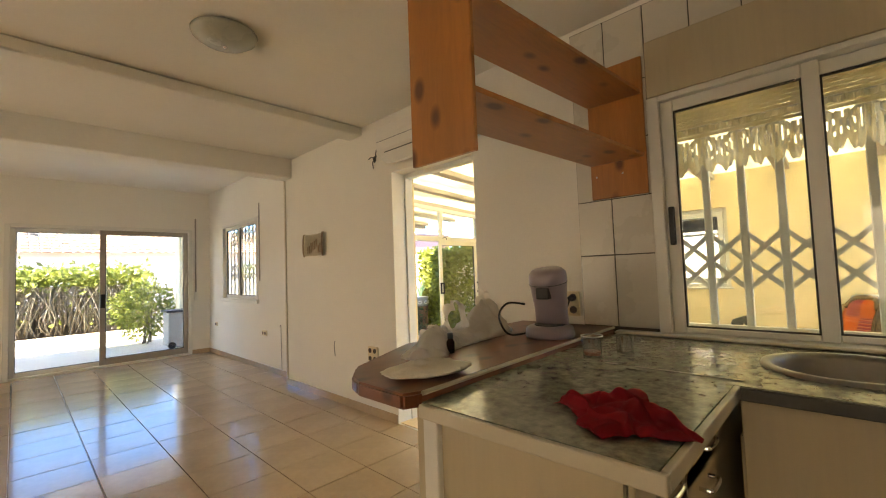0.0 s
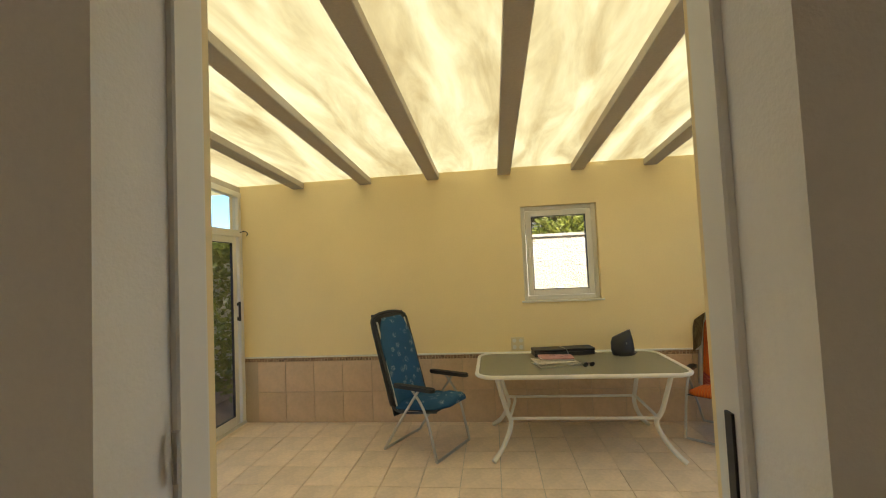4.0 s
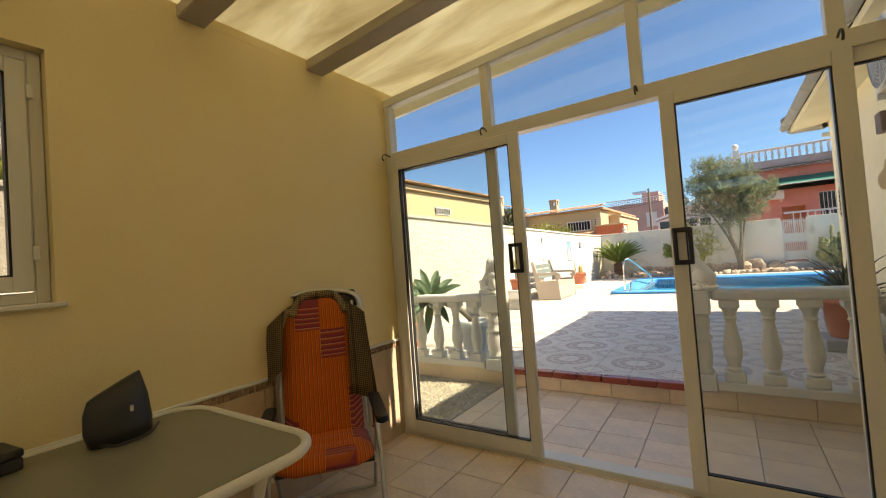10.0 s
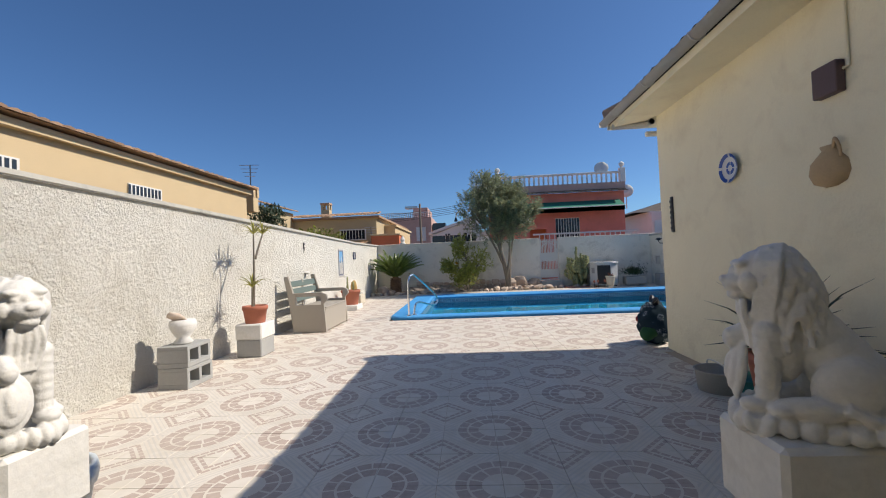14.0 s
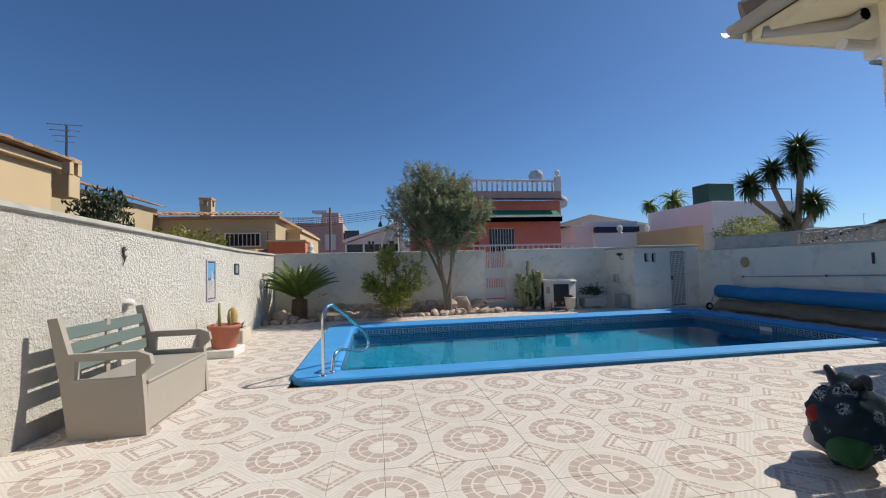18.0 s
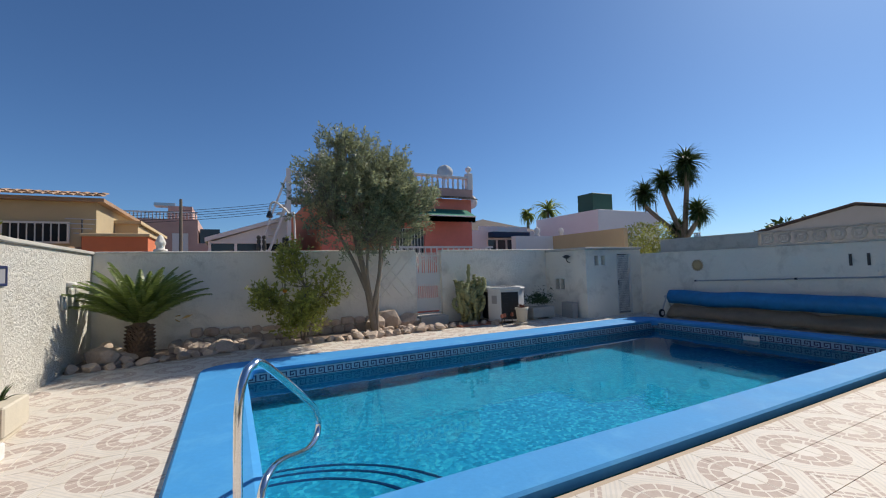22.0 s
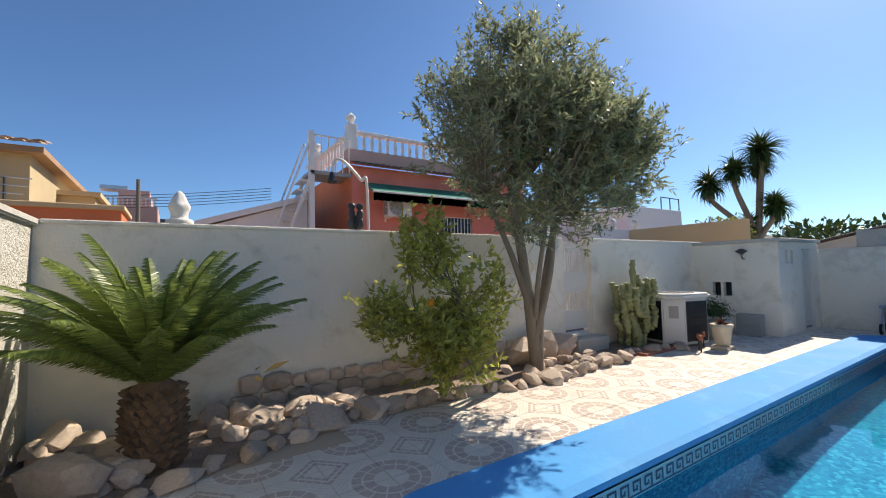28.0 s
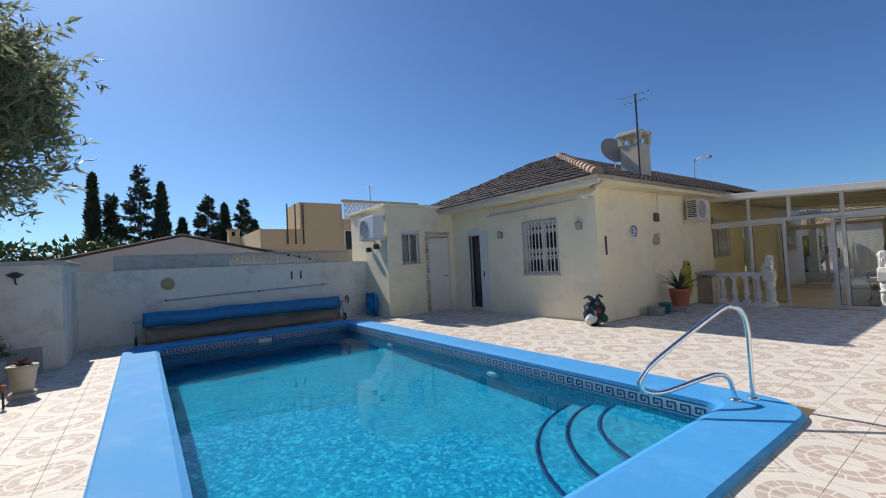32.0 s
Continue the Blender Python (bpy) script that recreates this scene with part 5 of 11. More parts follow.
for k in range(6):
    y = -7.62 + 0.15 * k
    part("stone_tile", boxes([(XA, y + 0.004, 2.3, XA + 0.012, y + 0.145, 2.42 - rnd.uniform(0, 0.03))], 0.004), M["rock"], surround)
# dark back door and white panel beside it
d = thing("door_2", "dark open doorway with a white sliding frame", "door", kind="structure")
bar("door_frame", "y", YH - 0.02, YH + 0.06, -0.5, -0.42, 0.02, 2.3, d, M["white_alu"])
bar("door_frame", "y", YH - 0.02, YH + 0.06, 0.06, 0.42, 0.02, 2.3, d, M["white_alu"])
bar("blind_box", "y", YH - 0.02, YH + 0.06, -0.42, 0.06, 2.2, 2.42, d, M["white_alu"])
bar("threshold", "y", YH - 0.05, YH + 0.28, -0.42, 0.06, 0.02, 0.099, d, M["tile_cream"])
bar("leaf", "y", YH + 0.1, YH + 0.14, -0.42, -0.1, 0.1, 2.2, d, M["window_dark"])
bar("door_handle", "y", YH - 0.05, YH - 0.02, 0.2, 0.23, 1.0, 1.16, d, M["black_plastic"])
part("room_back", boxes([(-3.0, -4.4, 0.0, XI, -4.35, 3.0)]), M["ceiling_white"], None)
tagged(bpy.data.objects["room_back"], kind="structure")


def scissor_grille(parent, axis, a, u0, u1, z0, z1, n, material, out=1):
    """A white folding lattice grille: upright bars and crossing links."""
    P3 = (lambda u, z: (u, a, z)) if axis == "y" else (lambda u, z: (a, u, z))
    bars = [u0 + (u1 - u0) * k / n for k in range(n + 1)]
    for u in bars:
        bm = bmesh.new()
        tube(bm, [P3(u, z0), P3(u, z1)], 0.013, 6)
        part("bar", bm, material, parent)
    h = (z1 - z0)
    for zc in (z0 + 0.3 * h, z0 + 0.42 * h, z0 + 0.78 * h, z0 + 0.9 * h):
        bm = bmesh.new()
        for b0, b1 in zip(bars, bars[1:]):
            q = 0.06 * h
            tube(bm, [P3(b0, zc - q), P3(b1, zc + q)], 0.009, 4)
            tube(bm, [P3(b0, zc + q), P3(b1, zc - q)], 0.009, 4)
        part("lattice", bm, material, parent)
    for z in (z0, z1):
        bm = bmesh.new()
        tube(bm, [P3(u0, z), P3(u1, z)], 0.012, 6)
        part("rail", bm, material, parent)


w = thing("window_3", "window behind a white folding security grille", "window", kind="structure")
sash("y", YH + 0.15, 1.72, 2.28, 1.07, 2.39, w, M["white_alu"], 0.05)
sash("y", YH + 0.18, 2.26, 2.83, 1.07, 2.39, w, M["white_alu"], 0.05)
bar("sill", "y", YH - 0.04, YH + 0.12, 1.68, 2.88, 1.02, 1.05, w, M["tile_cream"])
scissor_grille(w, "y", YH - 0.02, 1.73, 2.83, 1.07, 2.4, 10, M["white_alu"])
# near-black sheet closes the opening behind the sashes
part("dark_curtain", boxes([(1.6, YH + 0.32, 0.9, 2.95, YH + 0.33, 2.5)]), M["window_dark"], w)
# awning arm, wall lamps and small fittings on the south front
t = thing("awning_bar", "rolled awning on a long white bar with folded arms", "awning")
bm = bmesh.new()
tube(bm, [(0.76, YH - 0.16, 2.74), (3.95, YH - 0.16, 2.76)], 0.035, 10)
part("roller", bm, M["white_plastic"], t)
bm = bmesh.new()
tube(bm, [(0.7, YH - 0.24, 2.66), (3.6, YH - 0.24, 2.7)], 0.018, 8)
part("front_bar", bm, M["steel"], t)
for x in (0.75, 2.2, 3.7):
    part("bracket", boxes([(x - 0.03, YH - 0.2, 2.68, x + 0.03, YH, 2.8)], 0.006), M["white_plastic"], t)
for x in (0.97, 3.48):
    t = thing("wall_lantern", "small grey wall lantern", "lamp", pose(x, YH, 2.12), "lanterns")
    part("back_plate", boxes([(-0.05, -0.02, -0.08, 0.05, 0, 0.08)], 0.006), M["grey_plastic"], t)
    bm = bmesh.new()
    lathe(bm, [(0.03, -0.09), (0.06, -0.06), (0.06, 0.05), (0.075, 0.06), (0.02, 0.11)], 0, -0.09, 12)
    part("lamp_body", bm, M["grey_plastic"], t, smooth=True)
t = thing("thermometer", "slim dark outdoor thermometer on the corner", "thermometer", pose(XO + 0.021, -6.25, 1.654) @ Matrix.Diagonal((1, 1, 1.25, 1)))
part("body", boxes([(0, -0.025, -0.17, 0.02, 0.025, 0.17)], 0.006), M["dark_metal"], t)
for k in range(6):
    part("mark", boxes([(0.02, -0.02, -0.14 + 0.05 * k, 0.028, 0.02, -0.115 + 0.05 * k)], 0.003), M["black_plastic"], t)
# blue and white plate
t = thing("wall_plate_dish", "blue and white painted ceramic plate on the wall", "plate", pose(XO + 0.02, -5.12, 1.968, 0, 90, 0))
bm = bmesh.new()
lathe(bm, [(0.05, 0.004), (0.08, 0.006), (0.135, 0.03), (0.137, 0.036), (0.08, 0.014), (0.0, 0.012)], seg=28)
part("dish", bm, M["white_plastic"], t, smooth=True)
bm = bmesh.new()
for r0, r1 in ((0.135, 0.105), (0.06, 0.03)):
    rr = [[bm.verts.new((r * math.cos(2 * math.pi * k / 28), r * math.sin(2 * math.pi * k / 28), z)) for k in range(28)] for r, z in ((r0, 0.0395 if r0 > 0.1 else 0.016), (r1, 0.027 if r0 > 0.1 else 0.016))]
    for k in range(0, 28):
        if k % 7 != 6:
            bm.faces.new((rr[0][k], rr[0][(k + 1) % 28], rr[1][(k + 1) % 28], rr[1][k]))
part("blue_pattern", bm, mat("cobalt_glaze", (0.04, 0.1, 0.36), 0.3), t)
# half jug
t = thing("half_jug", "half clay jug fixed flat to the wall", "jug", pose(XO + 0.02, -4.086, 1.62) @ Matrix.Diagonal((0.55, 0.9, 0.92, 1)))
bm = bmesh.new()
prof = [(0.05, 0.0), (0.13, 0.03), (0.165, 0.1), (0.15, 0.18), (0.09, 0.24), (0.06, 0.27), (0.075, 0.3), (0.05, 0.3)]
rings = [[bm.verts.new((r * math.sin(a), r * math.cos(a), z)) for a in (math.pi * k / 12 for k in range(13))] for r, z in prof]
for a, b2 in zip(rings, rings[1:]):
    for k in range(12):
        bm.faces.new((a[k], a[k + 1], b2[k + 1], b2[k]))
for r in (rings[0], rings[-1][::-1]):
    bm.faces.new(r)
part("belly", bm, mat("sandy_clay", (0.5, 0.36, 0.2), 0.85, stain=(0.36, 0.24, 0.13)), t, smooth=True)
bm = bmesh.new()
tube(bm, curve_pts([(0.04, 0.06, 0.28), (0.08, 0.1, 0.33), (0.08, 0.13, 0.28), (0.06, 0.13, 0.2)], 5), 0.014, 8)
part("handle", bm, mat("sandy_clay_handle", (0.45, 0.31, 0.17), 0.85), t)
# siren box and conduit
t = thing("alarm_box", "small brown metal alarm box with a conduit", "alarm box", pose(XO + 0.02, -4.03, 2.32) @ Matrix.Diagonal((0.7, 0.8, 0.8, 1)))
part("body", boxes([(0, -0.12, -0.13, 0.09, 0.12, 0.13)], 0.012, 2), mat("brown_box", (0.12, 0.075, 0.07), 0.6), t)
bm = bmesh.new()
tube(bm, [(0.02, 0.12, 0.05), (0.02, 0.16, 0.05), (0.02, 0.16, 0.72), (0.02, 0.5, 0.75)], 0.014, 8)
part("conduit", bm, M["cream_wall"], t)


def aircon(m, w=0.85, h=0.6, d=0.32):
    """An outdoor air-conditioning unit on brackets; its front looks along +x."""
    t = thing("air_conditioner", "white outdoor air-conditioning unit on wall brackets", "air conditioner", m, "outdoor units")
    part("casing", boxes([(0.1, -w / 2, 0, 0.1 + d, w / 2, h)], 0.02, 2), M["white_plastic"], t)
    bm = bmesh.new()
    lathe(bm, [(0.24, 0.0), (0.255, 0.015), (0.24, 0.02)], seg=24, caps=False)
    for k in range(7):
        r = 0.05 + 0.03 * k
        tube(bm, [(r * math.cos(2 * math.pi * j / 24), r * math.sin(2 * math.pi * j / 24), 0.012) for j in range(24)], 0.003, 4, closed=True)
    for k in range(8):
        a = math.pi * k / 4
        tube(bm, [(0.04 * math.cos(a), 0.04 * math.sin(a), 0.012), (0.25 * math.cos(a), 0.25 * math.sin(a), 0.012)], 0.004, 4)
    bm.transform(pose(0.1 + d, -0.12, h / 2, 0, 90, 0))
    part("fan_guard", bm, M["white_plastic"], t)
    bm = bmesh.new()
    lathe(bm, [(0.235, 0.0), (0.235, 0.003)], seg=24)
    bm.transform(pose(0.1 + d, -0.12, h / 2, 0, 90, 0))
    part("fan_opening", bm, M["grey_plastic"], t)
    for k in range(9):
        part("louvre", boxes([(0.14, -w / 2 - 0.004, 0.07 + 0.05 * k, 0.1 + d - 0.04, -w / 2, 0.1 + 0.05 * k)]), M["black_plastic"], t)
    for y in (-0.3, 0.3):
        part("bracket", boxes([(0, y - 0.02, -0.04, 0.1 + d, y + 0.02, 0.0), (0, y - 0.02, -0.13, 0.03, y + 0.02, -0.04)]), M["white_plastic"], t)
    return t


aircon(pose(XO + 0.0205, -2.23, 2.27), 0.68, 0.52, 0.3)
aircon(pose(-1.65, YA, 2.22, 0, 0, -90), 1.0, 0.64)
# chimney, dish and mast on the roof
t = thing("chimney", "rendered chimney with a tiled cap", "chimney", pose(3.13, -3.4, 3.3) @ Matrix.Diagonal((1.1, 1.1, 0.97, 1)))
part("shaft", boxes([(-0.25, -0.25, 0, 0.25, 0.25, 1.15)], 0.01), M["tile_cream"], t)
for x in (-0.22, 0.22):
    for y in (-0.22, 0.22):
        part("pillar", boxes([(x - 0.06, y - 0.06, 1.15, x + 0.06, y + 0.06, 1.4)]), M["tile_cream"], t)
part("cap", boxes([(-0.31, -0.31, 1.4, 0.31, 0.31, 1.5)], 0.015), M["tile_cream"], t)
t = thing("satellite_dish", "grey satellite dish on a short arm", "satellite dish", pose(2.51, -3.4, 4.05))
bm = bmesh.new()
lathe(bm, [(0.0, 0.0), (0.15, 0.02), (0.3, 0.075), (0.4, 0.13), (0.4, 0.14), (0.3, 0.085), (0.0, 0.012)], seg=28)
bm.transform(pose(0, -0.15, 0.3, 70, 0, 66))
part("dish", bm, mat("weathered_dish_paint", (0.33, 0.33, 0.32), 0.7), t, smooth=True)
bm = bmesh.new()
tube(bm, [(0, 0, -0.4), (0, 0, 0.2), (0, -0.13, 0.3)], 0.02, 8)
part("arm", bm, M["steel"], t)
t = thing("aerial_mast", "thin roof mast with television aerials", "aerial", pose(3.475, -3.85, 3.2))
bm = bmesh.new()
tube(bm, [(0, 0, 0), (0, 0, 2.45)], 0.022, 8)
part("mast", bm, M["dark_metal"], t)
for z, l in ((2.4, 0.35), (2.22, 0.25), (1.2, 0.12)):
    bm = bmesh.new()
    tube(bm, [(-l, -l * 0.3, z), (l, l * 0.3, z + 0.05)], 0.008, 6)
    for k in range(5):
        x = -l + 2 * l * k / 4
        tube(bm, [(x, x * 0.3 - 0.12, z + 0.02), (x, x * 0.3 + 0.12, z + 0.02)], 0.005, 5)
    part("aerial", bm, M["steel"], t)
bm = bmesh.new()
tube(bm, [(-0.135, 0.3, 0), (-0.135, 0.3, 2.65)], 0.015, 6)
part("second_mast", bm, M["steel"], t)

# ---- plants ----
def leaf_quads(bm, pts, size, aspect=0.4, rnd=random, droop=0.0, out=None):
    """Small folded leaves at points (with optional outward directions)."""
    for p in pts:
        p, o = (p if isinstance(p, tuple) and isinstance(p[0], Vector) else (p, None))
        d = Vector((rnd.gauss(0, 1), rnd.gauss(0, 1), rnd.gauss(0, 0.8) - droop))
        if o is not None:
            d += o * 1.2
        d.normalize()
        s = d.orthogonal().normalized()
        s = Matrix.Rotation(rnd.uniform(0, 6.28), 3, d) @ s
        l = size * rnd.uniform(0.7, 1.35)
        w = l * aspect
        u = d.cross(s)
        a = bm.verts.new(p)
        b1 = bm.verts.new(p + d * l * 0.5 + s * w / 2 + u * w * 0.15)
        b2 = bm.verts.new(p + d * l * 0.5 - s * w / 2 + u * w * 0.15)
        c = bm.verts.new(p + d * l)
        bm.faces.new((a, b1, c, b2))


def branch_tree(t, rnd, base, trunks, crown, n_clumps, per_clump, leaf, aspect, bark, leafm, clump_r=0.22, r0=0.05, droop=0.0, spray=0.0, gaps=-9.0):
    """Stems that lead to limbs, twigs to leaf clumps spread in a lumpy crown. crown: list of (centre, radii)."""
    ends = []
    for (b0, tip, r) in trunks:
        b0, tip = Vector(b0), Vector(tip)
        mid = (b0 + tip) / 2 + Vector((rnd.uniform(-0.08, 0.08), rnd.uniform(-0.08, 0.08), 0))
        bm = bmesh.new()
        tube(bm, curve_pts([b0, mid, tip], 6), r, 9, r_end=r * 0.55)
        part("trunk", bm, bark, t, smooth=True)
        ends.append((tip, r * 0.55))
    clumps = []
    while len(clumps) < n_clumps:
        c, rad = crown[rnd.randrange(len(crown))]
        d = Vector((rnd.gauss(0, 1), rnd.gauss(0, 1), rnd.gauss(0, 1))).normalized()
        q = rnd.random() ** 0.45
        c2 = Vector((c[0] + d.x * rad[0] * q, c[1] + d.y * rad[1] * q, c[2] + d.z * rad[2] * q))
        if noise.noise(c2 * 2.3) > gaps:
            clumps.append((c2, d))
    bm = bmesh.new()
    for p, d in clumps[::3]:
        e, r = min(ends, key=lambda x: (x[0] - p).length)
        mid = (e + p) / 2 + Vector((0, 0, -0.06))
        tube(bm, [e, mid, p], max(0.006, r * 0.45), 5, caps=False, r_end=0.004)
    part("branchwork", bm, bark, t)["kind"] = "stuff"
    bm = bmesh.new()
    for p, d in clumps:
        pts = []
        if spray:
            # leafy shoot that rises outward
            g = (d * 0.7 + Vector((rnd.gauss(0, 0.4), rnd.gauss(0, 0.4), 0.75 + rnd.gauss(0, 0.35)))).normalized()
            l2 = spray * rnd.uniform(0.6, 1.35)
            for k in range(per_clump):
                f = (k + rnd.random()) / per_clump
                pts.append((p + g * (l2 * (f - 0.4)) + Vector((rnd.gauss(0, 1), rnd.gauss(0, 1), rnd.gauss(0, 1))) * 0.022 * (1.3 - f), g * 0.75))
        for _ in range(0 if spray else per_clump):
            pts.append((p + Vector((rnd.gauss(0, 1), rnd.gauss(0, 1), rnd.gauss(0, 1))) * clump_r * 0.55, d))
        leaf_quads(bm, pts, leaf, aspect, rnd, droop)
    ob = part("crown", bm, leafm, t)
    return ob


def spiky(bm, n, length, width, rnd, base=(0, 0, 0), lift=(0.3, 1.4), curl=0.35, seg=4, flat=0.25):
    """Pointed fleshy leaves from one rosette."""
    for k in range(n):
        a = 2 * math.pi * (k * 0.381966) + rnd.uniform(-0.2, 0.2)
        e = rnd.uniform(*lift)
        l = length * rnd.uniform(0.7, 1.1)
        out = Vector((math.cos(a), math.sin(a), 0))
        side = Vector((-math.sin(a), math.cos(a), 0))
        rows = []
        for s in range(seg + 1):
            q = s / seg
            ee = e - curl * q * q
            p = Vector(base) + out * (l * q * math.cos(ee)) + Vector((0, 0, l * q * math.sin(ee)))
            w = width * (1 - q) ** 0.7 * (0.75 + 0.5 * math.sin(math.pi * min(1, q * 1.4))) + 0.001
            up = Vector((0, 0, 1)) * math.cos(ee) - out * math.sin(ee)
            rows.append([bm.verts.new(p + side * w / 2 + up * w * flat), bm.verts.new(p - up * w * 0.1), bm.verts.new(p - side * w / 2 + up * w * flat)])
        for r, q2 in zip(rows, rows[1:]):
            for j in range(2):
                bm.faces.new((r[j], r[j + 1], q2[j + 1], q2[j]))


def pot(m, r, h, material, label, name="flower_pot", rim=0.03, taper=0.72):
    t = thing(name, label, "plant pot", m)
    bm = bmesh.new()
    lathe(bm, [(r * taper, 0), (r * taper * 1.01, 0.01), (r * 0.95, h - 2 * rim), (r, h - 2 * rim), (r * 1.03, h - rim), (r, h), (r * 0.9, h), (r * 0.88, h - 0.05)], seg=24, caps=False)
    bm.faces.new([v for v in bm.verts[:24]][::-1])
    part("pot", bm, material, t, smooth=True)
    bm = bmesh.new()
    lathe(bm, [(r * 0.89, h - 0.06), (r * 0.89, h - 0.045)], seg=20)
    part("potting_soil", bm, M["soil"], t)
    return t


def stone(rnd, size, flat=0.65):
    bm = bmesh.new()
    bmesh.ops.create_icosphere(bm, subdivisions=2, radius=1.0)
    s = Vector((rnd.uniform(0.75, 1.3), rnd.uniform(0.75, 1.3), rnd.uniform(0.5, 0.9) * flat / 0.65)) * size
    o = Vector((rnd.uniform(0, 90), rnd.uniform(0, 90), rnd.uniform(0, 90)))
    for v in bm.verts:
        k = 1 + 0.35 * noise.noise(v.co * 1.1 + o) + 0.1 * noise.noise(v.co * 3.3 + o)
        v.co *= k
    for _ in range(13):
        d = Vector((rnd.gauss(0, 1), rnd.gauss(0, 1), rnd.gauss(0, 0.8))).normalized()
        cut = rnd.uniform(0.45, 0.72)
        for v in bm.verts:
            over = v.co.dot(d) - cut
            if over > 0:
                v.co -= d * over * 0.93
    for v in bm.verts:
        v.co = Vector((v.co.x * s.x, v.co.y * s.y, v.co.z * s.z)) * 1.35
    return bm


# ---- pool ----
PX0, PX1, PY0, PY1 = -1.2, 7.48, -14.25, -10.2     # water's edge
coping = thing("pool_coping", "wide blue painted pool coping with rounded corners", "pool edge", kind="structure")


def coping_ring(bm, outer, inner, z0, z1, lip=0.02):
    n = len(outer)
    prof = [(0.0, z0), (0.0, z1 - lip), (0.04, z1), (0.9, z1 - 0.004), (1.0, z1 - 0.03), (1.0, z0 - 0.06)]
    rings = []
    for f, z in prof:
        rings.append([bm.verts.new((o[0] + (i[0] - o[0]) * f, o[1] + (i[1] - o[1]) * f, z)) for o, i in zip(outer, inner)])
    for a, b2 in zip(rings, rings[1:]):
        for k in range(n):
            bm.faces.new((a[k], a[(k + 1) % n], b2[(k + 1) % n], b2[k]))


outer = round_rect(-1.5, -14.83, 8.06, -9.75, 0.42, 8)
inner = round_rect(PX0, PY0, PX1, PY1, 0.14, 8)
bm = bmesh.new()
coping_ring(bm, outer, inner, -0.03, 0.055)
bmesh.ops.recalc_face_normals(bm, faces=bm.faces)
part("coping_slab", bm, M["pool_blue"], coping, smooth=False)
basin = thing("pool_basin", "pool basin lined with pale blue mosaic", "pool", kind="structure")
WZ, PZ = -0.165, -1.2
bm = boxes([])
box(bm, PX0, PY0, PZ - 0.05, PX1, PY1, PZ)
part("pool_floor", bm, M["mosaic"], basin)
for name, r in (("pool_wall", (PX0 - 0.1, PY0, PZ, PX0, PY1, -0.02)), ("pool_wall", (PX1, PY0, PZ, PX1 + 0.1, PY1, -0.02)), ("pool_wall", (PX0 - 0.1, PY0 - 0.1, PZ, PX1 + 0.1, PY0, -0.02)), ("pool_wall", (PX0 - 0.1, PY1, PZ, PX1 + 0.1, PY1 + 0.1, -0.02))):
    part(name, boxes([r]), M["mosaic"], basin)
# curved entry steps in the north-east corner
for k, (r, z) in enumerate(((1.66, -0.78), (1.36, -0.56), (1.05, -0.36))):
    bm = bmesh.new()
    pts = [(PX1 - 0.002, PY1 - 0.002)] + [(PX1 - 0.002 - r * math.sin(a), PY1 - 0.002 - r * math.cos(a)) for a in (math.pi / 2 * j / 16 for j in range(17))]
    slab(bm, pts, PZ + 0.001, z)
    step = part("pool_step", bm, M["mosaic"], basin)
    bm = bmesh.new()
    arc = [(PX1 - 0.01 - (r + 0.004) * math.sin(a), PY1 - 0.01 - (r + 0.004) * math.cos(a), z - 0.012) for a in (math.pi / 2 * j / 20 for j in range(21))]
    tube(bm, arc, 0.026, 6)
    part("step_nosing", bm, M["key_blue"], step)
# waterline band with a meander of navy tile
for nm, x0, y0, dx, dy, n in (("south", PX0, PY0, 1, 0, 64), ("north", PX1, PY1, -1, 0, 64), ("west", PX0, PY1, 0, -1, 30), ("east", PX1, PY0, 0, 1, 30)):
    L = (PX1 - PX0) if dx else (PY1 - PY0)
    w = L / n
    nx, ny = -dy, dx
    bm = bmesh.new()
    bk = bmesh.new()

    def strip(b, s0, s1, z0, z1, lift):
        q = [(x0 + dx * s + nx * lift, y0 + dy * s + ny * lift, z) for s, z in ((s0, z0), (s1, z0), (s1, z1), (s0, z1))]
        b.faces.new([b.verts.new(p) for p in q])

    strip(bm, 0, L, -0.16, -0.03, 0.004)
    part("waterline_tile", bm, M["key_white"], basin)
    for k in range(n):
        s = k * w
        for a0, a1, z0, z1 in ((0.0, 0.14, -0.15, -0.05), (0.14, 0.72, -0.066, -0.05), (0.58, 0.72, -0.118, -0.066), (0.3, 0.58, -0.118, -0.102), (0.14, 1.0, -0.15, -0.136), (0.3, 0.42, -0.102, -0.085)):
            strip(bk, s + a0 * w, s + a1 * w, z0, z1, 0.008)
    o = part("meander_tiles", bk, M["key_blue"], basin)
    o["kind"] = "stuff"
bm = bmesh.new()
g = [[bm.verts.new((PX0 + (PX1 - PX0) * i / 30, PY0 + (PY1 - PY0) * k / 16, WZ + 0.004 * noise.noise(Vector((i * 0.5, k * 0.5, 0))))) for k in range(17)] for i in range(31)]
for i in range(30):
    for k in range(16):
        bm.faces.new((g[i][k], g[i + 1][k], g[i + 1][k + 1], g[i][k + 1]))
wtr = tagged(part("water", bm, M["water"], smooth=True), kind="structure")
wtr.visible_shadow = False
for x, y in ((4.4, PY1 - 0.01), (1.2, PY1 - 0.01)):
    t = thing("pool_light", "round white underwater pool light", "lamp", pose(x, y, -0.55, 90, 0, 0), "pool lights")
    bm = bmesh.new()
    lathe(bm, [(0.13, 0), (0.13, 0.02), (0.11, 0.035), (0.0, 0.04)], seg=24)
    part("lens", bm, M["white_plastic"], t, smooth=True)
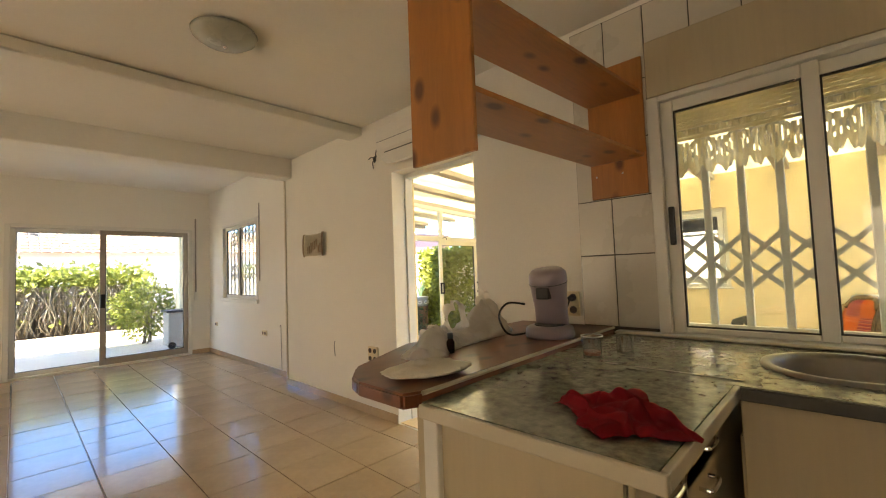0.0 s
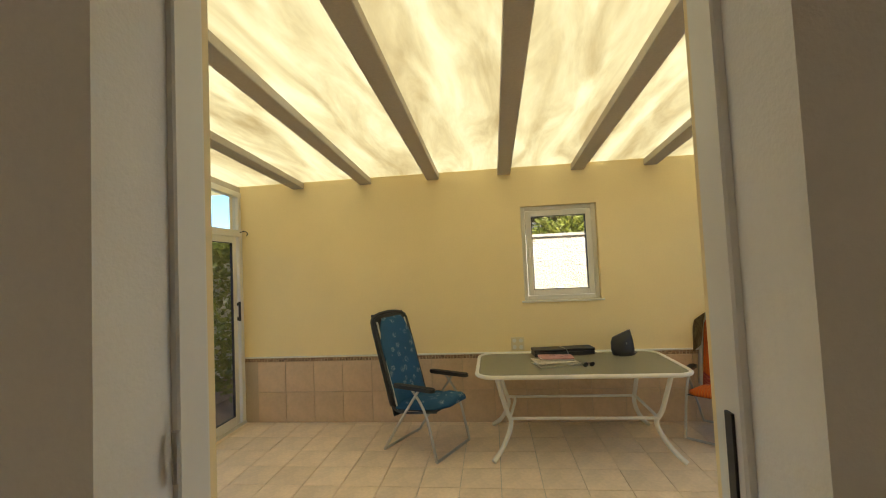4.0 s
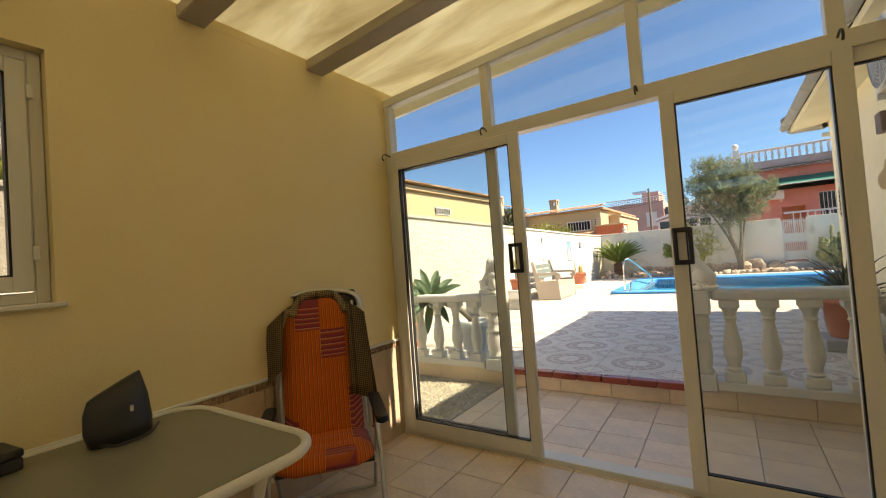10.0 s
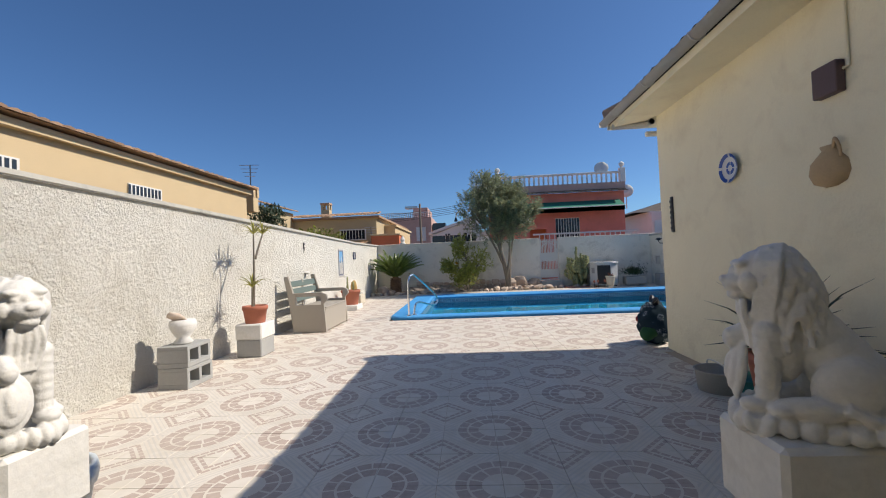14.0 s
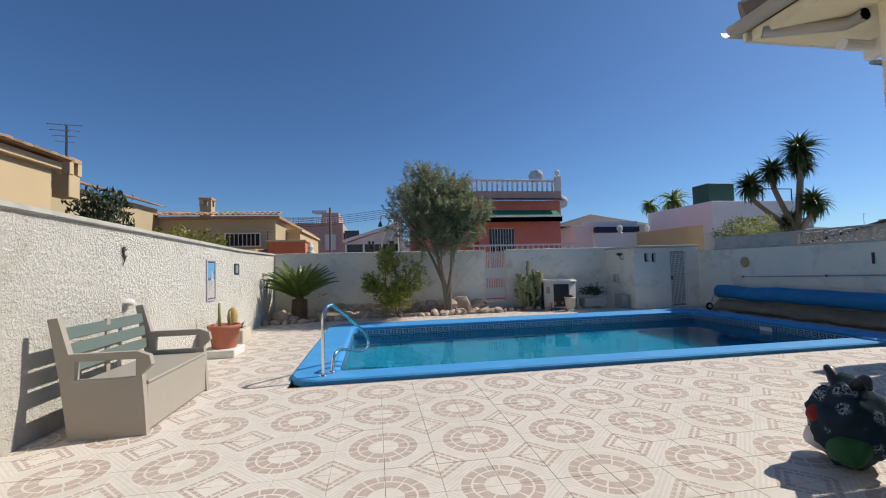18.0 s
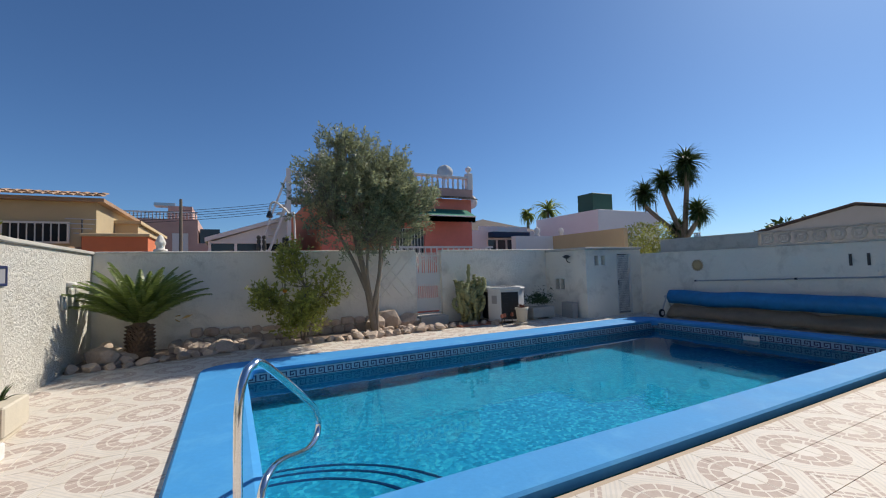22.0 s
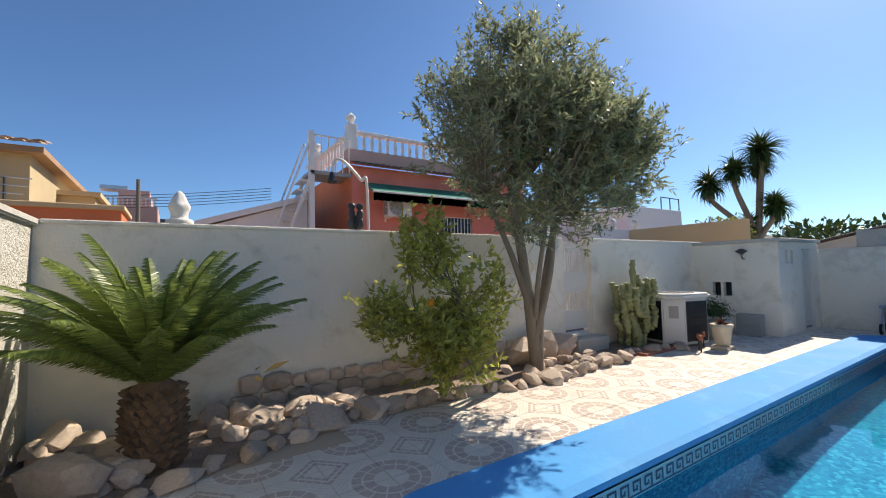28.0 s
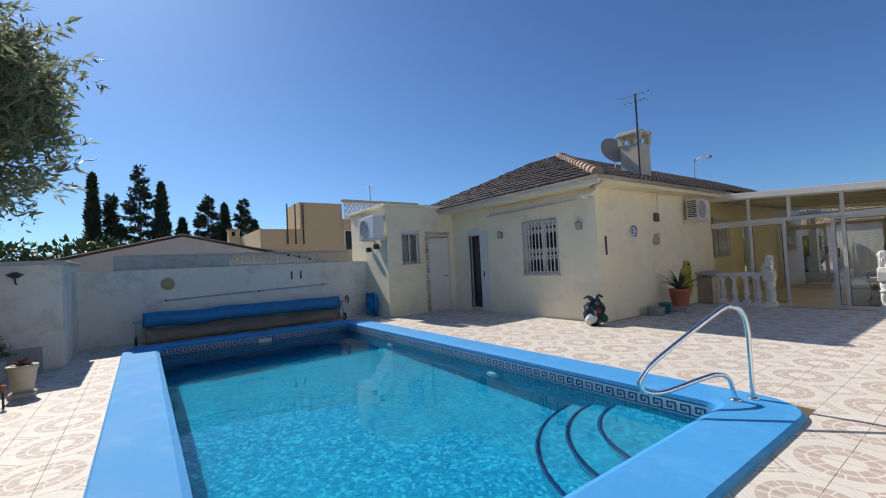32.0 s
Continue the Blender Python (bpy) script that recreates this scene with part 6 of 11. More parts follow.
t = thing("pool_skimmer", "white skimmer inlet in the pool wall", "skimmer", pose(PX0 + 0.005, -12.2, -0.16))
part("frame", boxes([(0, -0.14, -0.07, 0.012, 0.14, 0.07)], 0.004), M["white_plastic"], t)
t = thing("skimmer_lid", "blue lid on the coping", "lid", pose(PX0 - 0.15, -12.2, 0.052))
part("lid", boxes([(-0.08, -0.12, 0, 0.08, 0.12, 0.008)], 0.003), M["cover_blue"], t)
t = thing("pool_handrail", "polished steel pool handrails with curved ends", "handrail", kind="")
bm = bmesh.new()
tube(bm, curve_pts([(7.64, -9.93, 0.05), (7.64, -9.93, 0.45), (7.635, -9.94, 0.74), (7.61, -9.99, 0.87), (7.57, -10.06, 0.91), (7.5, -10.18, 0.88), (7.2, -10.72, 0.5), (7.12, -10.86, 0.36), (7.1, -10.9, 0.27), (7.13, -10.84, 0.2), (7.22, -10.68, 0.19), (7.4, -10.38, 0.28), (7.48, -10.22, 0.3), (7.53, -10.12, 0.24), (7.55, -10.08, 0.05)], 8), 0.0215, 12)
part("rail", bm, M["chrome"], t, smooth=True)
for x, y in ((7.64, -9.93), (7.55, -10.08)):
    bm = bmesh.new()
    lathe(bm, [(0.05, 0.05), (0.05, 0.062), (0.03, 0.075)], x, y, 18)
    part("base_ring", bm, M["chrome"], t, smooth=True)


# ---- balustrades and lions ----
def baluster_mesh():
    bm = bmesh.new()
    box(bm, -0.075, -0.075, 0.0, 0.075, 0.075, 0.07, 0.006)
    lathe(bm, [(0.05, 0.07), (0.06, 0.085), (0.045, 0.1), (0.05, 0.13), (0.07, 0.19), (0.068, 0.25), (0.05, 0.34), (0.038, 0.42), (0.042, 0.44), (0.052, 0.452), (0.042, 0.466), (0.05, 0.5), (0.068, 0.53)], seg=16)
    box(bm, -0.072, -0.072, 0.53, 0.072, 0.072, 0.585, 0.006)
    return bm


def balustrade(x0, x1, y, n, label):
    t = thing("balustrade", label, "balustrade", pose(0, 0, 0), "patio balustrades")
    first = part("baluster", baluster_mesh(), M["white_stone"], t, smooth=False)
    for k in range(n):
        o = first if k == 0 else first.copy()
        if k:
            scene.collection.objects.link(o)
        o.location = (x0 + (x1 - x0) * (k + 0.5) / n, y, 0.06)
        o.scale.z = 1.154
    part("base", boxes([(x0, y - 0.1, -0.012, x1, y + 0.1, 0.06)], 0.008), M["white_stone"], t)
    part("top_rail", boxes([(x0, y - 0.09, 0.735, x1, y + 0.09, 0.825)], 0.025, 2), M["white_stone"], t)
    return t


balustrade(4.46, 5.485, -2.165, 4, "white cast-stone balustrade beside the steps")
balustrade(7.69, 9.84, -2.165, 8, "white cast-stone balustrade before the garden wall")


def lion_post(x, y, facing):
    p = thing("gate_post", "white cast-stone post with a square cap", "post", pose(x, y, 0), "gate posts")
    bm = bmesh.new()
    box(bm, -0.115, -0.115, -0.03, 0.115, 0.115, 0.11, 0.012)
    part("plinth", bm, M["white_stone"], p)
    bm = bmesh.new()
    lathe(bm, [(0.1, 0.11), (0.108, 0.13), (0.09, 0.15), (0.098, 0.2), (0.106, 0.27), (0.1, 0.35), (0.09, 0.385), (0.112, 0.4), (0.112, 0.425), (0.09, 0.445), (0.1, 0.5), (0.106, 0.56), (0.09, 0.6), (0.1, 0.62)], seg=24)
    part("shaft", bm, M["white_stone"], p, smooth=True)
    part("cap", boxes([(-0.115, -0.115, 0.62, 0.115, 0.115, 0.822)], 0.012), M["white_stone"], p)
    bm = bmesh.new()

    def ball(cx, cy, cz, rx, ry, rz, tilt=0.0):
        r = bmesh.ops.create_icosphere(bm, subdivisions=3, radius=1.0)
        mt = pose(cx, cy, cz, 0, tilt, 0) @ Matrix.Diagonal((rx, ry, rz, 1))
        bmesh.ops.transform(bm, matrix=mt, verts=r["verts"])

    box(bm, -0.19, -0.11, 0.0, 0.16, 0.11, 0.05, 0.02, 2)
    rb = random.Random(8)
    for q in range(26):
        a = 2 * math.pi * q / 26
        ball(-0.02 + 0.175 * max(-1, min(1, 1.25 * math.cos(a))), 0.105 * max(-1, min(1, 1.25 * math.sin(a))), 0.02 + 0.015 * rb.random(), rb.uniform(0.02, 0.042), rb.uniform(0.02, 0.035), rb.uniform(0.025, 0.045), rb.uniform(-30, 30))
    # haunches, sloping back, chest
    for q in range(7):
        f = q / 6
        ball(-0.14 + 0.15 * f, 0, 0.13 + 0.21 * f, 0.1 - 0.028 * f, 0.09 - 0.02 * f, 0.1 - 0.02 * f)
    ball(0.055, 0, 0.26, 0.07, 0.085, 0.13, 6)
    # head with brow, cheeks, muzzle and jaw
    ball(0.085, 0, 0.455, 0.078, 0.074, 0.085)
    ball(0.14, 0, 0.475, 0.034, 0.022, 0.026, 25)
    ball(0.155, 0, 0.437, 0.036, 0.046, 0.031)
    ball(0.187, 0, 0.45, 0.012, 0.022, 0.013)
    ball(0.15, 0, 0.402, 0.03, 0.034, 0.021)
    for s in (-1, 1):
        ball(0.142, 0.036 * s, 0.499, 0.02, 0.026, 0.012, 10)
        ball(0.118, 0.052 * s, 0.44, 0.035, 0.026, 0.036)
        ball(0.148, 0.034 * s, 0.478, 0.009, 0.013, 0.008)
    # thick mane framing the face
    rn = random.Random(6)
    for row, (xr, rad2, sz) in enumerate(((0.085, 0.074, 0.018), (0.06, 0.084, 0.02), (0.03, 0.082, 0.022), (0.005, 0.07, 0.024))):
        for q in range(20):
            a = 2 * math.pi * (q + 0.5 * (row % 2)) / 20
            rr = rad2 * (1.0 + 0.1 * rn.random())
            drop = 1.25 if math.sin(a) < 0 else 0.92
            ball(xr + rn.uniform(-0.008, 0.008), rr * math.cos(a), 0.45 + rr * math.sin(a) * drop, sz * 0.8, sz * rn.uniform(0.55, 0.8), sz * rn.uniform(0.9, 1.35), rn.uniform(-20, 20))
    for s in (-1, 1):
        ball(0.05, 0.062 * s, 0.5, 0.018, 0.02, 0.024)
        ball(-0.09, 0.078 * s, 0.14, 0.088, 0.042, 0.092, -15)
        ball(0.0, 0.1 * s, 0.085, 0.09, 0.032, 0.034)
        ball(0.07, 0.1 * s, 0.075, 0.035, 0.032, 0.022)
    # planted foreleg and the one that holds the shield
    for q in range(8):
        f = q / 7
        ball(0.085 + 0.012 * f, 0.06, 0.29 - 0.21 * f, 0.04 - 0.01 * f, 0.038 - 0.008 * f, 0.04)
        ball(0.08 + 0.085 * f, -0.06, 0.29 - 0.04 * f, 0.038 - 0.01 * f, 0.035 - 0.006 * f, 0.036)
    ball(0.125, 0.06, 0.075, 0.045, 0.036, 0.024)
    ball(0.15, -0.055, 0.155, 0.022, 0.07, 0.1, -8)
    ball(0.168, -0.055, 0.155, 0.016, 0.048, 0.072, -8)
    ball(0.18, -0.055, 0.16, 0.012, 0.02, 0.045, -8)
    tube(bm, curve_pts([(-0.19, 0.02, 0.07), (-0.19, 0.08, 0.066), (-0.13, 0.115, 0.07), (-0.07, 0.12, 0.1)], 6), 0.015, 8)
    # mane: wavy locks from the crown down over shoulders and chest
    ball(0.04, 0, 0.42, 0.066, 0.066, 0.1)
    ball(0.04, 0, 0.34, 0.066, 0.07, 0.09)
    rn = random.Random(3)
    for q in range(34):
        a = 1.2 + (2 * math.pi - 2.4) * q / 33
        ca, sa = math.cos(a), math.sin(a)
        low = 0.25 + 0.05 * rn.random() - (0.04 if ca > 0.2 else 0.0)
        pts = []
        for j in range(9):
            f = j / 8
            rad = 0.026 + 0.056 * math.sin(min(1.0, f * 1.9) * math.pi / 2) + 0.008 * math.sin(j * 1.8 + q)
            aa = a + 0.09 * math.sin(j * 1.5 + q * 2.1)
            pts.append((0.028 + rad * math.cos(aa) * 0.95 - (0.02 * f if ca < 0 else 0.0), rad * math.sin(aa) * 1.05, 0.525 + (low - 0.525) * f))
        tube(bm, pts, 0.012, 6, r_end=0.007)
    for s in (-1, 1):
        for j in range(5):
            o = 0.011 * j
            tube(bm, curve_pts([(0.075 - o, 0.02 * s, 0.542 + 0.2 * o), (0.1 - o, (0.058 + 0.7 * o) * s, 0.5), (0.105 - o, (0.066 + 0.7 * o) * s, 0.44), (0.115 - o, (0.056 + 0.7 * o) * s, 0.37), (0.12 - o, (0.04 + 0.5 * o) * s, 0.3 - o), (0.11 - o, (0.03 + 0.5 * o) * s, 0.25 - o)], 4), 0.013, 6, r_end=0.007)
    for j in range(5):
        w = -0.036 + 0.018 * j
        tube(bm, curve_pts([(0.14, w, 0.385), (0.142, w * 1.3, 0.34), (0.13, w * 1.2, 0.29), (0.125, w * 0.8, 0.235)], 4), 0.012, 6, r_end=0.007)
    lion = part("lion_statue", bm, M["white_stone"], None, smooth=True)
    rm = lion.modifiers.new("merge", "REMESH")
    rm.mode, rm.voxel_size, rm.use_smooth_shade = "VOXEL", 0.0052, True
    sm = lion.modifiers.new("soften", "SMOOTH")
    sm.factor, sm.iterations = 0.4, 1
    lion.matrix_basis = pose(x - 0.015 * math.cos(radians(facing)), y, 0.822, 0, 0, facing) @ Matrix.Diagonal((0.75, 0.75, 0.77, 1))
    tagged(lion, "weathered white stone lion sitting with a shield on a post", "statue", "lion statues")


lion_post(5.605, -2.165, -24)
lion_post(7.555, -2.165, 162)
# entrance step: red tile nosing
st = thing("entry_step", "step with a red glazed tile nosing", "step", kind="structure")
for k in range(7):
    x = 5.703 + 0.243 * k
    part("nosing_tile", boxes([(x + 0.003, -2.2, -0.055, x + 0.24, -2.1, 0.006)], 0.01, 2), M["red_tile"], st)
for k in range(12):
    x = XO + 0.5 * k
    if x < XW - 0.4:
        part("riser_tile", boxes([(x + 0.003, -2.158, ZS + 0.002, x + 0.497, -2.15, -0.032)], 0.002), M["sun_floor"], st)

# ---- patio things ----
# aloe in a terracotta pot on a low base
p = pot(pose(4.31, -3.95, 0.12), 0.24, 0.42, M["terracotta"], "terracotta pot with a dark spiky aloe")
bm = bmesh.new()
spiky(bm, 34, 0.62, 0.06, random.Random(5), (0, 0, 0.38), (0.35, 1.45), 0.25)
part("aloe", bm, M["leaf_aloe"], p)
tagged(part("pot_stand", boxes([(4.06, -4.2, 0, 4.56, -3.7, 0.12)], 0.01), M["grey_block"]), "grey block under the aloe pot", "block")
t = thing("teal_bucket", "small teal plastic bucket by the wall", "bucket", pose(4.2, -4.5, 0))
bm = bmesh.new()
lathe(bm, [(0.1, 0), (0.14, 0.22), (0.15, 0.22), (0.15, 0.24), (0.13, 0.235), (0.095, 0.02)], seg=20)
part("body", bm, mat("teal_plastic", (0.03, 0.2, 0.2), 0.5), t, smooth=True)
t = thing("metal_tub", "dull round metal tub with a wire handle", "tub", pose(4.2, -4.93, 0))
bm = bmesh.new()
lathe(bm, [(0.17, 0), (0.19, 0.17), (0.2, 0.18), (0.18, 0.18), (0.165, 0.02)], seg=24)
part("body", bm, M["grey_block"], t, smooth=True)
bm = bmesh.new()
tube(bm, curve_pts([(0, -0.19, 0.18), (0.03, -0.1, 0.24), (0.03, 0.1, 0.24), (0, 0.19, 0.18)], 6), 0.006, 6)
part("handle", bm, M["steel"], t)
# hose coiled on the wall
t = thing("garden_hose", "yellow garden hose coiled on a wall hook", "hose", pose(XO + 0.03, -2.62, 0.95))
for k in range(14):
    bm = bmesh.new()
    rr = 0.055 + 0.0125 * k
    tube(bm, [(0.03 + 0.018 * (k % 3) + 0.01 * math.sin(j), (rr + 0.015 * math.sin(3 * k + j * 0.5)) * math.sin(2 * math.pi * j / 24), (0.34 + 0.011 * k) * math.cos(2 * math.pi * j / 24) - 0.26) for j in range(24)], 0.012, 7, closed=True)
    part("coil", bm, mat("yellow_hose", (0.5, 0.42, 0.06), 0.5) if k == 0 else bpy.data.materials["yellow_hose"], t, smooth=True)
part("hook", boxes([(0, -0.03, 0.1, 0.1, 0.03, 0.15)], 0.005), M["dark_metal"], t)
# barbecue-like counter with a scalloped tile top by the balustrade
M["old_tile"] = mat("weathered_pale_tile", (0.8, 0.76, 0.68), 0.95, grain=24, bump=0.6, spread=0.15, blotch=9, stain=(0.36, 0.31, 0.25), stain_amount=0.3)
t = thing("tile_topped_counter", "rough masonry counter with a scalloped roof-tile top", "counter", pose(4.16, -1.55, ZS))
part("body", boxes([(-0.28, -0.42, 0, 0.25, 0.5, 0.9)], 0.01), mat("brown_counter_render", (0.42, 0.33, 0.22), 0.9, grain=40, bump=0.3, spread=0.15, blotch=4), t)
part("corner_post", boxes([(0.12, -0.5, 0, 0.28, -0.42, 0.9)], 0.008), M["cream_wall"], t)
rt = random.Random(4)
for j in range(5):
    bm = bmesh.new()
    yy = -0.55 + 0.22 * j
    rows = []
    for x, drop in ((-0.28, 0.06), (-0.1, 0.045), (0.08, 0.02), (0.25, -0.012), (0.37, -0.035)):
        rows.append([])
        for k in range(13):
            u = k / 12
            z = 0.94 + drop + 0.048 * math.sin(2 * math.pi * u) + rt.uniform(-0.004, 0.004)
            rows[-1].append(bm.verts.new((x + rt.uniform(-0.006, 0.006), yy + 0.22 * u, z)))
    for r0, r1 in zip(rows, rows[1:]):
        for k in range(12):
            bm.faces.new((r0[k], r0[k + 1], r1[k + 1], r1[k]))
    bmesh.ops.solidify(bm, geom=bm.faces[:], thickness=-0.032)
    bmesh.ops.recalc_face_normals(bm, faces=bm.faces)
    part("roof_tile", bm, M["old_tile"], t, smooth=True)
# bag of rubbish at the corner
t = thing("rubbish_bag", "tied plastic bag of clothes against the corner", "bag", pose(3.9, -6.85, 0))
bm = bmesh.new()
bmesh.ops.create_icosphere(bm, subdivisions=4, radius=1.0)
for v in bm.verts:
    k = 1 + 0.22 * noise.noise(v.co * 2.2) + 0.1 * noise.noise(v.co * 6)
    v.co = Vector((v.co.x * 0.21 * k, v.co.y * 0.19 * k, max(0, 0.27 + v.co.z * 0.29 * k)))
part("bag", bm, cloth_mat("printed_bag", (0.025, 0.045, 0.06), (0.4, 0.45, 0.5), 7.0, (0.46, 0.6)), t, smooth=True)
for x, y, z, r, c, n in ((0.13, 0.08, 0.16, 0.1, (0.03, 0.11, 0.04), "green"), (0.15, -0.08, 0.33, 0.065, (0.3, 0.03, 0.03), "red"), (0.02, -0.15, 0.14, 0.12, (0.6, 0.6, 0.58), "white")):
    bm = bmesh.new()
    bmesh.ops.create_icosphere(bm, subdivisions=3, radius=r)
    for v in bm.verts:
        v.co = Vector((x, y, z)) + v.co * (1 + 0.35 * noise.noise(v.co * 9 + Vector((x * 50, 0, 0))))
        v.co.z = max(0.003, v.co.z)
    part("garment", bm, mat(n + "_cotton_rag", c, 0.95, grain=120, bump=0.3), t, n + " rag", smooth=True)
for s in (-1, 1):
    bm = bmesh.new()
    tube(bm, curve_pts([(0, 0.05 * s, 0.5), (0.03 * s, 0.13 * s, 0.6), (0.1 * s, 0.2 * s, 0.56)], 5), 0.045, 7, r_end=0.015)
    part("tied_corner", bm, M["black_plastic"], t, smooth=True)

# bench
b = thing("storage_bench", "taupe resin garden bench with a storage box and grey slats", "bench", pose(9.3, -9.19, 0) @ Matrix.Diagonal((0.95, 1.0, 1, 1)))
L = 1.36
for s in (-1, 1):
    bm = bmesh.new()
    y = s * (L / 2 - 0.03)
    prof = [(-0.38, 0.0), (0.25, 0.0), (0.32, 0.5), (0.42, 1.02), (0.34, 1.03), (0.25, 0.72), (-0.3, 0.72), (-0.4, 0.68), (-0.42, 0.6), (-0.34, 0.52), (-0.36, 0.3)]
    lo2 = [bm.verts.new((x, y - 0.03, z)) for x, z in prof]
    hi2 = [bm.verts.new((x, y + 0.03, z)) for x, z in prof]
    n = len(prof)
    bm.faces.new(lo2[::-1])
    bm.faces.new(hi2)
    for k in range(n):
        bm.faces.new((lo2[k], lo2[(k + 1) % n], hi2[(k + 1) % n], hi2[k]))
    bmesh.ops.recalc_face_normals(bm, faces=bm.faces)
    # the arm has an open loop below it
    hole = boxes([(-0.29, y - 0.04, 0.5, 0.2, y + 0.04, 0.655)])
    me = bpy.data.meshes.new("cut")
    hole.to_mesh(me)
    hole.free()
    cutter = bpy.data.objects.new("cut", me)
    sp = part("side_panel", bm, M["bench_grey"], b)
    scene.collection.objects.link(cutter)
    cutter.parent = b
    bo = sp.modifiers.new("loop", "BOOLEAN")
    bo.object, bo.operation, bo.solver = cutter, "DIFFERENCE", "EXACT"
    dg = bpy.context.evaluated_depsgraph_get()
    done = bpy.data.meshes.new_from_object(sp.evaluated_get(dg))
    sp.modifiers.clear()
    sp.data = done
    bpy.data.objects.remove(cutter)
part("front_panel", boxes([(-0.36, -L / 2 + 0.06, 0.02, -0.33, L / 2 - 0.06, 0.42)], 0.006), M["bench_grey"], b)
part("back_panel", boxes([(0.26, -L / 2 + 0.06, 0.02, 0.29, L / 2 - 0.06, 0.42)], 0.006), M["bench_grey"], b)
part("seat_lid", boxes([(-0.37, -L / 2 + 0.06, 0.425, 0.27, L / 2 - 0.06, 0.455)], 0.01, 2), M["bench_grey"], b)
for k in range(3):
    z = 0.6 + 0.14 * k
    bm = boxes([(-0.014, -L / 2 + 0.06, -0.055, 0.014, L / 2 - 0.06, 0.055)], 0.006)
    bm.transform(pose(0.3 + 0.024 * k, 0, z, 0, 10, 0))
    part("back_slat", bm, M["bench_slat"], b)
part("back_post", boxes([(0.335, -0.03, 0.42, 0.36, 0.03, 0.95)], 0.004), M["bench_grey"], b)


def yucca_pot(m):
    p = pot(m, 0.165, 0.24, M["terracotta"], "round terracotta pot with a thin dracaena", taper=0.78)
    heads = []
    for pts in ([(0.02, 0, 0.2), (0.0, 0.0, 0.6), (0.02, -0.05, 1.0), (0.0, -0.02, 1.25)], [(0.0, -0.05, 0.9), (0.0, -0.14, 1.05), (-0.02, -0.24, 1.26)], [(0.02, 0.03, 0.2), (0.0, 0.06, 0.5)]):
        bm = bmesh.new()
        tube(bm, curve_pts(pts, 6), 0.018, 8, r_end=0.01)
        part("stem", bm, M["bark"], p, smooth=True)
        heads.append(pts[-1])
    for h in heads:
        bm = bmesh.new()
        spiky(bm, 16, 0.32, 0.026, random.Random(8), h, (0.45, 1.5), 0.55)
        part("leaf_tuft", bm, leaf_mat("dracaena_leaf", (0.38, 0.36, 0.1), 0.45, 0.35), p)
    return p


tagged(part("pot_plinth", boxes([(9.21, -7.07, 0, 9.56, -6.68, 0.24)], 0.012), M["grey_block"]), "grey rendered block that carries a planter", "block")
tagged(part("cap_stone", boxes([(9.2, -7.08, 0.24, 9.57, -6.67, 0.45)], 0.015), M["white_stone"]), "white painted stone on the grey block", "block")
yucca_pot(pose(9.38, -6.87, 0.45))
# hollow block with an urn
for z, dx in ((0.0, 0.0), (0.222, 0.012)):
    t = thing("hollow_block", "grey hollow concrete block stacked under a stone urn", "block", pose(9.45 + dx, -5.51, z, 0, 0, dx * 300), "hollow blocks")
    part("base_web", boxes([(-0.16, -0.21, 0, 0.16, 0.21, 0.05)], 0.004), M["grey_block"], t)
    part("top_web", boxes([(-0.16, -0.21, 0.18, 0.16, 0.21, 0.22)], 0.004), M["grey_block"], t)
    for y in (-0.21, -0.02, 0.17):
        part("side_web", boxes([(-0.16, y, 0.05, 0.16, y + 0.04, 0.18)]), M["grey_block"], t)
    part("back_web", boxes([(0.12, -0.17, 0.05, 0.15, 0.17, 0.18)]), M["grey_block"], t)
t = thing("stone_urn", "small white stone urn with a shell", "urn", pose(9.46, -5.49, 0.442))
bm = bmesh.new()
lathe(bm, [(0.08, 0), (0.1, 0.02), (0.06, 0.06), (0.1, 0.12), (0.135, 0.2), (0.125, 0.25), (0.1, 0.26)], seg=20)
part("urn", bm, M["white_stone"], t, smooth=True)
bm = stone(random.Random(2), 0.075)
bm.transform(pose(0.02, 0.05, 0.29, 30, 0, 0))
part("shell", bm, M["rock"], t, smooth=True)
# planter pair by the picture
t = pot(pose(9.47, -11.97, 0.13), 0.25, 0.38, M["terracotta"], "terracotta pot with small cacti")
for x, y, h in ((0.05, 0.06, 0.38), (-0.08, 0.02, 0.24), (0.1, -0.07, 0.14)):
    bm = bmesh.new()
    tube(bm, [(x, y, 0.3), (x * 1.1, y * 1.2, 0.4 + h * 0.5), (x * 1.1, y * 1.1, 0.36 + h)], 0.028, 8, r_end=0.018)
    part("cactus_stem", bm, M["cactus"], t, smooth=True)
tagged(part("stone_slab", boxes([(9.23, -12.24, 0, 9.75, -11.69, 0.13)], 0.012), M["white_stone"]), "white stone slab under the cactus pot", "block")
t = thing("stone_planter", "stone trough with a bristly yellow cactus", "planter", pose(9.55, -12.8, 0))
part("trough", boxes([(-0.2, -0.25, 0.06, 0.2, 0.25, 0.32), (-0.16, -0.22, 0, -0.08, 0.22, 0.06), (0.08, -0.22, 0, 0.16, 0.22, 0.06)], 0.015), M["tile_cream"], t)
bm = bmesh.new()
lathe(bm, [(0.05, 0.3), (0.085, 0.4), (0.09, 0.55), (0.07, 0.66), (0.03, 0.72)], 0.05, 0.02, 12)
for v in bm.verts:
    v.co += Vector((noise.noise(v.co * 14), noise.noise(v.co * 14 + Vector((9, 0, 0))), 0)) * 0.02
part("cactus_column", bm, mat("yellow_spines", (0.45, 0.3, 0.1), 0.9, bump=0.8), t, smooth=True)
bm = bmesh.new()
